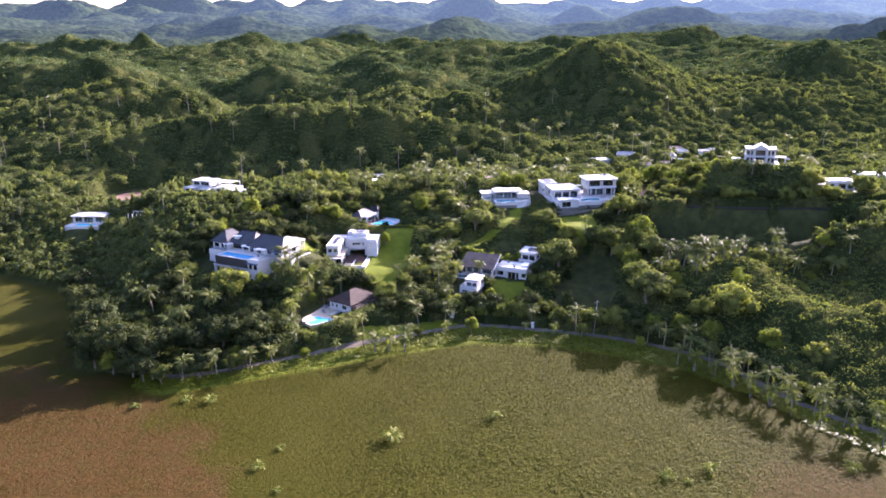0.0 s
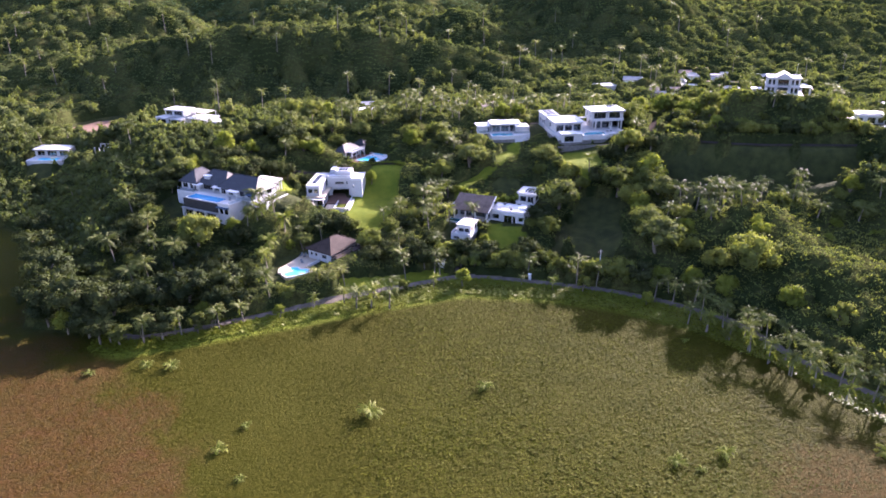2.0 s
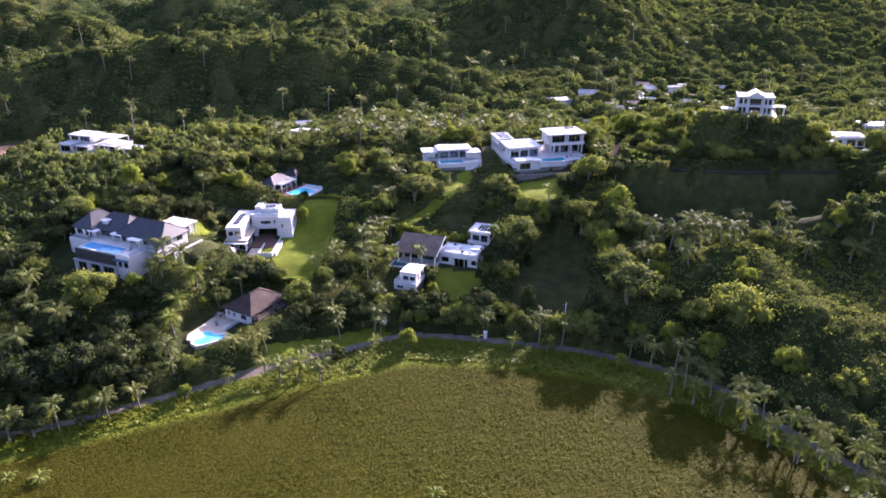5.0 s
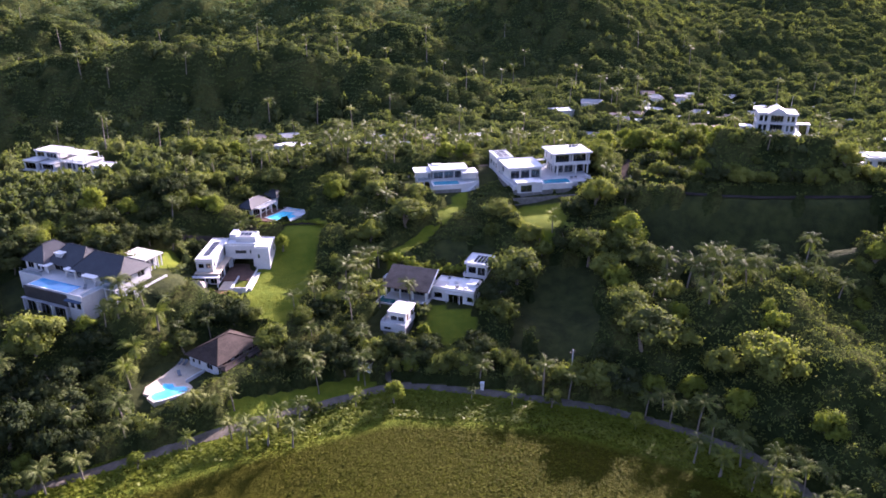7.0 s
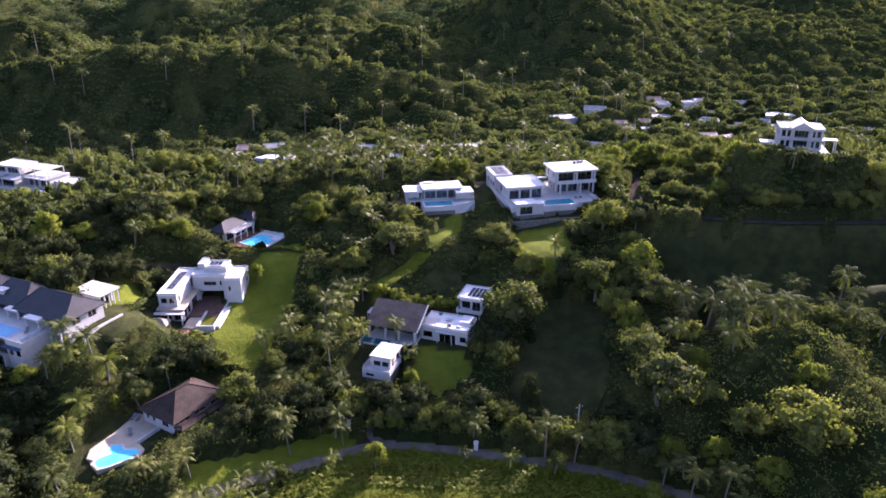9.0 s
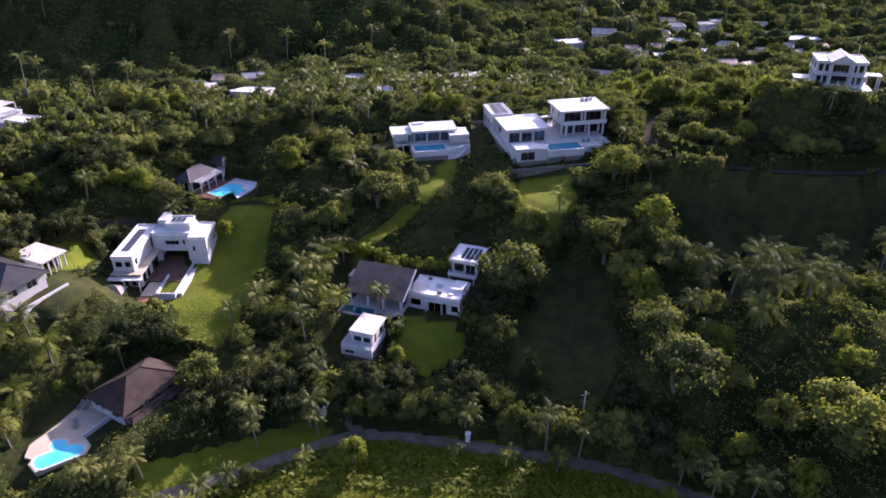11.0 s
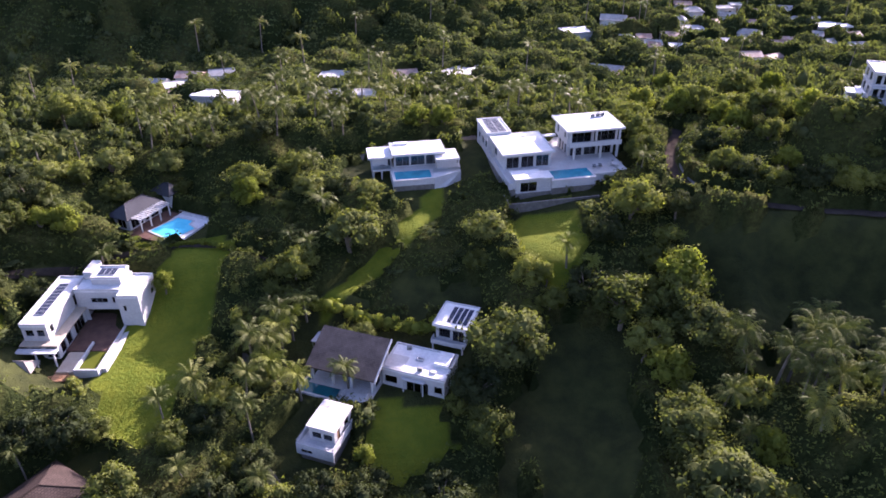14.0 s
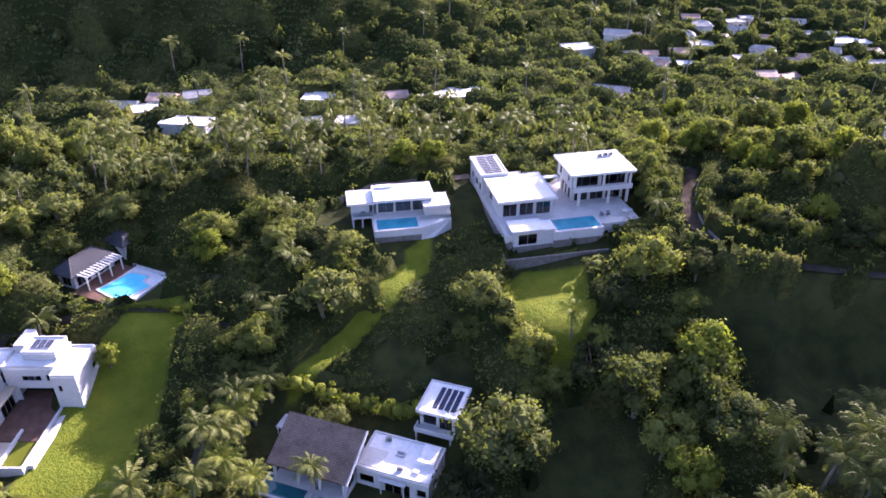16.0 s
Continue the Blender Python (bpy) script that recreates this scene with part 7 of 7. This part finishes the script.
def canopy(ys, half, gap, cell, lift, rise, material, label, seed, leaf, each):
    """A closed forest roof over the land between two lines of y."""
    xs = np.arange(-half + 0.07 * ys[0], half + 0.07 * ys[0], gap)
    A, B = np.meshgrid(xs, ys)
    x, y = A.ravel(), B.ravel()
    cap, tone = domes(x, y, cell, seed)
    z = ground(x, y) + lift + rise * cap - 5.0 * (ys[0] > 400) * smooth(40, 0, y - ys[0])
    sink = smooth(0, 30, y - 335 - 12 * np.sin(x * 0.05)) if ys[0] < 400 else np.ones_like(x)
    for gx_, gy_, gr in GAPS:
        sink = np.minimum(sink, smooth(gr, gr + 4, np.hypot(x - gx_, (y - gy_) * 0.7)))
    for hx, hy in HOMES:
        sink = np.minimum(sink, smooth(4.2, 6.4, np.hypot(x - hx, (y - hy + 2.5) * 0.85)))
    z = z - (1 - sink) * (lift + rise + 1.5)
    ny, nx = A.shape
    k = np.arange((ny - 1) * (nx - 1))
    a = (k // (nx - 1)) * nx + k % (nx - 1)
    me = mesh_of("forest_canopy", np.column_stack([x, y, z]), 4, np.column_stack([a, a + 1, a + nx + 1, a + nx]))
    me.attributes.new("tone", "FLOAT", "POINT").data.foreach_set("value", tone.astype(np.float32))
    me.polygons.foreach_set("use_smooth", np.ones(len(me.polygons), bool))
    me.materials.append(material)
    roof = tagged(new("forest_canopy", me), label, "forest", kind="stuff")
    if leaf:
        slope = np.gradient(z.reshape(A.shape), ys, xs)
        n = np.column_stack([-slope[1].ravel(), -slope[0].ravel(), np.full(len(x), 1.0)])
        n /= np.linalg.norm(n, axis=1)[:, None]
        keep = in_view(x, y) & (sink > 0.5)
        rr = np.random.default_rng(int(seed))
        c, n = np.repeat(np.column_stack([x, y, z])[keep], each, 0), np.repeat(n[keep], each, 0)
        c = c + rr.uniform(-0.5, 0.5, c.shape) * np.array([gap, gap, leaf * 0.5]) + n * leaf * 0.15
        tilt = n + 0.6 * rr.normal(size=n.shape)
        q = cards(c, tilt, leaf, leaf * 0.7, rr)[:, :3]
        lm = mesh_of("canopy_leaves", q, 3)
        soften(lm, np.repeat(0.6 * n + 0.4 * tilt / np.linalg.norm(tilt, axis=1)[:, None], 3, 0))
        # hills beyond the near forest take the haze-cooled leaf colour
        lm.materials.append(LEAF_FOREST if ys[0] < 400 else LEAF_HILL)
        tagged(new("canopy_leaves", lm), label.replace("closed", "sunlit leaves of the"), "foliage", kind="stuff")
    return roof


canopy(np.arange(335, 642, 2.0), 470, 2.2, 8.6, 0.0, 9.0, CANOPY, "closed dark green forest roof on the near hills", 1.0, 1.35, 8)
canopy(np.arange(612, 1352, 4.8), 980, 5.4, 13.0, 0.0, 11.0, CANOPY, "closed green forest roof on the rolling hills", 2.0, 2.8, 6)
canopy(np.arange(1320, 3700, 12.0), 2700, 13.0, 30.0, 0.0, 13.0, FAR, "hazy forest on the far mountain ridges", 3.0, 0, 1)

# the thicket between the villas: one uneven leafy cover, lower before the houses
gap = 1.5
xs, ys = np.arange(-190, 205, gap), np.arange(126, 342, gap)
A, B = np.meshgrid(xs, ys)
x, y = A.ravel(), B.ravel()
gz = ground(x, y)
full = allowed(x, y)
rise = np.clip(np.minimum(headroom(x, y, gz), sun_room(x, y, gz)), 0.5, 3.4) + 2.4 * smooth(58, 68, x) * smooth(226, 205, y) * (y - shore(x) > 12)
for bx, by, br in BARE:
    full &= ~((np.hypot(x - bx, y - by) < br - 1) & (domes(x, y, 4.6, 4.0)[0] < 0.88))
cap, tone = domes(x, y, 4.6, 4.0)
fine, _ = domes(x, y, 2.1, 5.0)
z = np.where(full, gz + rise * (0.25 + 0.75 * cap) + np.minimum(rise, 1.5) * 1.15 * (fine - 0.5), gz - 1.6)
ny, nx = A.shape
k = np.arange((ny - 1) * (nx - 1))
a = (k // (nx - 1)) * nx + k % (nx - 1)
me = mesh_of("thicket", np.column_stack([x, y, z]), 4, np.column_stack([a, a + 1, a + nx + 1, a + nx]))
me.attributes.new("tone", "FLOAT", "POINT").data.foreach_set("value", tone.astype(np.float32))
me.polygons.foreach_set("use_smooth", np.ones(len(me.polygons), bool))
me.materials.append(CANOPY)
tagged(new("thicket", me), "dense green bushes covering the slope between the villas", "bushes", kind="stuff")
slope = np.gradient(z.reshape(A.shape), ys, xs)
n = np.column_stack([-slope[1].ravel(), -slope[0].ravel(), np.full(len(x), 1.2)])
n /= np.linalg.norm(n, axis=1)[:, None]
keep = full & in_view(x, y, 20)
rr = np.random.default_rng(12)
n = np.repeat(n[keep], 12, 0)
c = np.repeat(np.column_stack([x, y, z])[keep], 12, 0) + rr.uniform(-0.5, 0.5, (len(n), 3)) * np.array([gap, gap, 0.7]) + n * 0.15
tilt = n + 0.65 * rr.normal(size=n.shape)
# bushes on the eastern slope take the brighter leaves, to read as sunlit
sunny = (c[:, 0] > 63) & (c[:, 1] < 216)
for pick, material, words in ((~sunny, LEAF, "leaves of the dense bushes on the slope"), (sunny, LEAF_BUSH, "leaves of the low bushes, paled to look sunlit")):
    lm = mesh_of("thicket_leaves", cards(c[pick], tilt[pick], 0.66, 0.46, rr)[:, :3], 3)
    soften(lm, np.repeat(0.55 * n[pick] + 0.45 * tilt[pick] / np.linalg.norm(tilt[pick], axis=1)[:, None], 3, 0))
    lm.materials.append(material)
    tagged(new("thicket_leaves", lm), words, "foliage", kind="stuff")

# tall slender palms that stand out of the far forest
x, y = grid(-260, 260, 345, 560, 15, r)
ok = in_view(x, y) & (r.uniform(size=x.shape) < 0.17)
x, y = x[ok], y[ok]
tall = palm_tree(41, 13.0, 11, 3.2, 0.6)
tall.name = "royal_palm"
gz = ground(x, y)
for k in range(len(x)):
    s = r.uniform(0.9, 1.3)
    m = pose(x[k], y[k], gz[k], 0, 0, r.uniform(0, 360)) @ Matrix.Diagonal((s, s, s, 1))
    ob = tall if k == 0 else copy_thing(tall, Matrix.Identity(4))
    ob.matrix_basis = m
    tagged(ob, "tall slender royal palm rising above the forest", "palm tree", "royal palms in the forest")


def hedge(points, tall, wide, material, label):
    """A clipped or grown-out row of bushes along a line."""
    q = along(points, wide * 0.55)
    rr = np.random.default_rng(len(points) * 7 + int(abs(points[0][0])))
    n = len(q)
    ob = woods("hedge", np.column_stack([q + rr.uniform(-0.2, 0.2, (n, 2)), ground(q[:, 0], q[:, 1]) - 0.2, tall * rr.uniform(0.85, 1.15, n), np.full(n, wide * 0.62)]), 160, 0.34, 0.95, material, label, 3, int(abs(points[0][1])), 0.5)
    ob["kind"], ob["category"] = "", "hedge"
    del ob["kind"]
    return ob


hedge([(6, 251), (14, 250), (22, 247), (27, 244.5)], 4.8, 3.6, LEAF_LIGHT, "tall yellow-green hedge behind the tiled pavilion")
hedge([(-34, 269.5), (-26, 267.5), (-18, 267), (-10, 264)], 1.6, 1.8, LEAF_LIGHT, "low green hedge along the garden path")
hedge([(42, 269), (42.5, 260), (44, 250), (46, 243)], 2.4, 2.4, LEAF_LIGHT, "leafy green hedge beside the upper lawn")
hedge([(-32, 236), (-26, 228), (-19, 221), (-13, 224)], 2.2, 2.6, LEAF, "dense dark hedge below the lawn")
hedge([(40, 270.5), (48, 272), (56, 273)], 0.9, 1.2, LEAF, "low clipped hedge below the pool terrace")
hedge([(-20, 190.5), (-8, 196.5), (2, 201)], 1.4, 1.8, LEAF, "low green bushes along the lane")

# marsh growth
x, y = grid(-135, 125, 100, 205, 0.86, r)
ok = (y - shore(x) < 0.5) & in_view(x, y)
x, y = x[ok], y[ok]
rusty = rusty_at(x, y) > r.uniform(0.15, 0.85, x.shape)


def tufts(name, x, y, size, material, label, blades=4, seed=1, steep=1.0):
    r = np.random.default_rng(seed)
    n = len(x)
    c = np.repeat(np.column_stack([x, y, np.zeros(n)]), blades, 0) + r.uniform(-0.45, 0.45, (n * blades, 3)) * np.array([1, 1, 0])
    c[:, 2] += np.repeat(size, blades) * r.uniform(0.1, 0.5, n * blades)
    s = np.repeat(size, blades)
    a = r.uniform(0, 6.28, n * blades)
    out = np.column_stack([np.cos(a), np.sin(a), np.zeros(n * blades)])
    side = np.column_stack([-np.sin(a), np.cos(a), np.zeros(n * blades)])
    up = np.array([0, 0, 1.0])
    reach, rise = (s * r.uniform(0.3, 0.9, n * blades))[:, None], (s * r.uniform(-0.1, 0.2, n * blades) * steep)[:, None]
    tip = c + out * reach + up * rise
    q = np.stack([c - side * s[:, None] * 0.26, c + side * s[:, None] * 0.26, tip], 1)
    me = mesh_of(name, q, 3)
    me.materials.append(material)
    return tagged(new(name, me), label, "marsh plants", kind="stuff")


patch = np.array([noise.noise((a * 0.05, b * 0.05, 1.0)) for a, b in zip(x, y)])
leafyzone = 0.9 * smooth(62, 14, np.abs(x - 28)) * smooth(92, 122, y)
size = r.uniform(0.28, 0.6, len(x)) * (1 + 0.55 * leafyzone + 0.4 * patch)
broad = ~rusty & (leafyzone > r.uniform(0.2, 0.7, len(x)))
reedy = ~rusty & ~broad
tufts("marsh_growth", x[reedy], y[reedy], size[reedy], REED, "low green sedge covering the marsh", seed=31)
tufts("marsh_growth", x[broad], y[broad], size[broad] * 0.9, MARSH_LEAF, "clumps of broad green marsh leaves", 5, 34, 1.8)
tufts("marsh_growth", x[rusty], y[rusty], size[rusty] * 1.05, REED_BROWN, "rust-brown low marsh plants", seed=32)
x, y = grid(-80, 130, 120, 212, 0.7, r)
d = y - shore(x)
ok = (d > -6 - 5 * smooth(40, 70, x)) & (d < 5) & (far_from(lines[0], x, y) > 1.35) & (x > -84)
tg = tufts("verge_grass", x[ok], y[ok], r.uniform(0.5, 1.3, ok.sum()), GRASS, "tall bright green grass along the lane", 4, 33, 2.0)


# ---- small things by the lane and the drives ----
def kerb(points, offset, tall, label):
    """A low plastered wall that follows the edge of a drive."""
    q = along(points, 1.2)
    t = np.gradient(q, axis=0)
    t /= np.hypot(*t.T)[:, None]
    side = np.column_stack([-t[:, 1], t[:, 0]])
    v = []
    for f, up in ((offset - 0.13, -0.6), (offset - 0.13, tall), (offset + 0.13, tall), (offset + 0.13, -0.6)):
        pos = q + side * f
        v.append(np.column_stack([pos, ground(q[:, 0], q[:, 1]) + up]))
    v = np.stack(v, 1)
    k = np.arange((len(q) - 1) * 3)
    a = (k // 3) * 4 + k % 3
    me = mesh_of("kerb_wall", v, 4, np.column_stack([a, a + 1, a + 5, a + 4]))
    me.materials.append(STONE)
    return tagged(new("kerb_wall", me), label, "low wall")


kerb(DRIVES[1][1:7], 1.75, 0.4, "low grey stone wall beside the curving drive")


def stand(name, x, y, label, category, turn=0.0):
    root = new(name)
    root.matrix_basis = pose(x, y, height(x, y), 0, 0, turn)
    return tagged(root, label, category)


def gate_pillar(x, y, turn):
    root = stand("gate_pillar", x, y, "white square gate pillar beside the lane", "gate pillar", turn)
    bm = bmesh.new()
    box(bm, -0.35, 0.35, -0.35, 0.35, -0.5, 1.7)
    part("shaft", bm, WHITE, root)
    bm = bmesh.new()
    box(bm, -0.45, 0.45, -0.45, 0.45, 1.7, 1.85)
    bmesh.ops.bevel(bm, geom=bm.edges[:], offset=0.03, segments=1, affect="EDGES")
    part("cap", bm, ROOF_WHITE, root)
    return root


gate_pillar(26.5, 202.9, -15)


def utility_pole(x, y, high):
    root = stand("utility_pole", x, y, "slim grey utility pole with a short crossarm", "utility pole", 20)
    bm = bmesh.new()
    tube(bm, [(0, 0, -0.6), (0, 0, high * 0.5), (0.05, 0, high)], [0.15, 0.12, 0.09], 8)
    part("shaft", bm, CONCRETE, root)
    bm = bmesh.new()
    box(bm, -0.8, 0.8, -0.06, 0.06, high - 0.7, high - 0.58)
    arm = part("crossarm", bm, DARKWOOD, root)
    for u in (-0.7, 0.0, 0.7):
        bm = bmesh.new()
        tube(bm, [(u, 0, high - 0.58), (u, 0, high - 0.5), (u, 0, high - 0.4)], [0.04, 0.06, 0.03], 6)
        part("insulator", bm, WHITE, arm)
    return root


utility_pole(46.0, 204.5, 7.5)


def utility_box(x, y, turn):
    root = stand("utility_box", x, y, "pale grey utility cabinet on the grass slope", "utility box", turn)
    bm = bmesh.new()
    box(bm, -0.8, 0.8, -0.5, 0.5, -0.4, 1.3)
    part("casing", bm, METAL, root)
    bm = bmesh.new()
    box(bm, -0.9, 0.9, -0.6, 0.6, 1.3, 1.42)
    part("lid", bm, ROOF_WHITE, root)
    return root


utility_box(-16.0, 218.3, 15)


def gatehouse():
    h = House("gatehouse", "small gatehouse with grey roof beside the drive", -1.0, 212.0, height(0, 213), -30, "gatehouse")
    z = height(0, 213)
    h.room(0, 4.2, 0, 3.2, z - 0.4, z + 2.5, [(0.5, 1.4, 0.4, 2.3, "d", 1), (2.2, 3.6, 1.2, 2.2, "w", 2)], [], [], [], PALE)
    h.hip_roof(-0.5, 4.7, -0.5, 3.7, z + 2.5, z + 3.6, SLATE, 1.4, "u", "grey tiled hipped roof")
    return h


gatehouse()


def fallen_frame(x, y, turn):
    """White timbers of a collapsed garden shelter on the slope."""
    root = stand("garden_shelter", x, y, "collapsed white timber garden shelter on the slope", "garden shelter", turn)
    for k in range(4):
        bm = bmesh.new()
        tube(bm, [(k * 0.9 - 1.4, -0.2, -0.3), (k * 0.7 - 0.6, 0.3, 3.0 - 0.5 * (k % 2))], [0.09, 0.08], 5)
        part("post", bm, WHITE, root)
    for k in range(3):
        bm = bmesh.new()
        box(bm, -1.6, 2.6, -0.1 + 0.5 * k, 0.1 + 0.5 * k, -0.05, 0.05)
        bm.transform(Matrix.Translation((0.2, 0, 2.3 - 0.3 * k)) @ Matrix.Rotation(radians(14 - 9 * k), 4, "Y"))
        part("beam", bm, WHITE, root)
    return root


fallen_frame(103.5, 293.0, 20)


def bare_earth(x, y, rx, ry, label):
    """A ragged patch of open soil that lies on the slope."""
    bm = bmesh.new()
    rings = []
    for k in range(1, 7):
        rings.append([])
        for j in range(40):
            a = j * math.pi / 20
            f = k / 6 * (1 + 0.16 * math.sin(3 * a + 1) + 0.09 * math.sin(7 * a))
            px, py = x + rx * f * math.cos(a), y + ry * f * math.sin(a)
            rings[-1].append(bm.verts.new((px, py, height(px, py) + (0.3 + 0.12 * math.sin(px * 2.1) * math.cos(py * 1.7) if k < 6 else -0.3))))
    mid = bm.verts.new((x, y, height(x, y) + 0.4))
    for j in range(40):
        bm.faces.new((mid, rings[0][j], rings[0][(j + 1) % 40]))
        for p, q in zip(rings, rings[1:]):
            bm.faces.new((p[j], q[j], q[(j + 1) % 40], p[(j + 1) % 40]))
    me = bpy.data.meshes.new("bare_earth")
    bm.to_mesh(me)
    bm.free()
    me.materials.append(DIRT)
    return tagged(new("bare_earth", me), label, "bare earth", kind="structure")


bare_earth(-156, 352, 20, 24, "reddish brown bare earth between the trees")
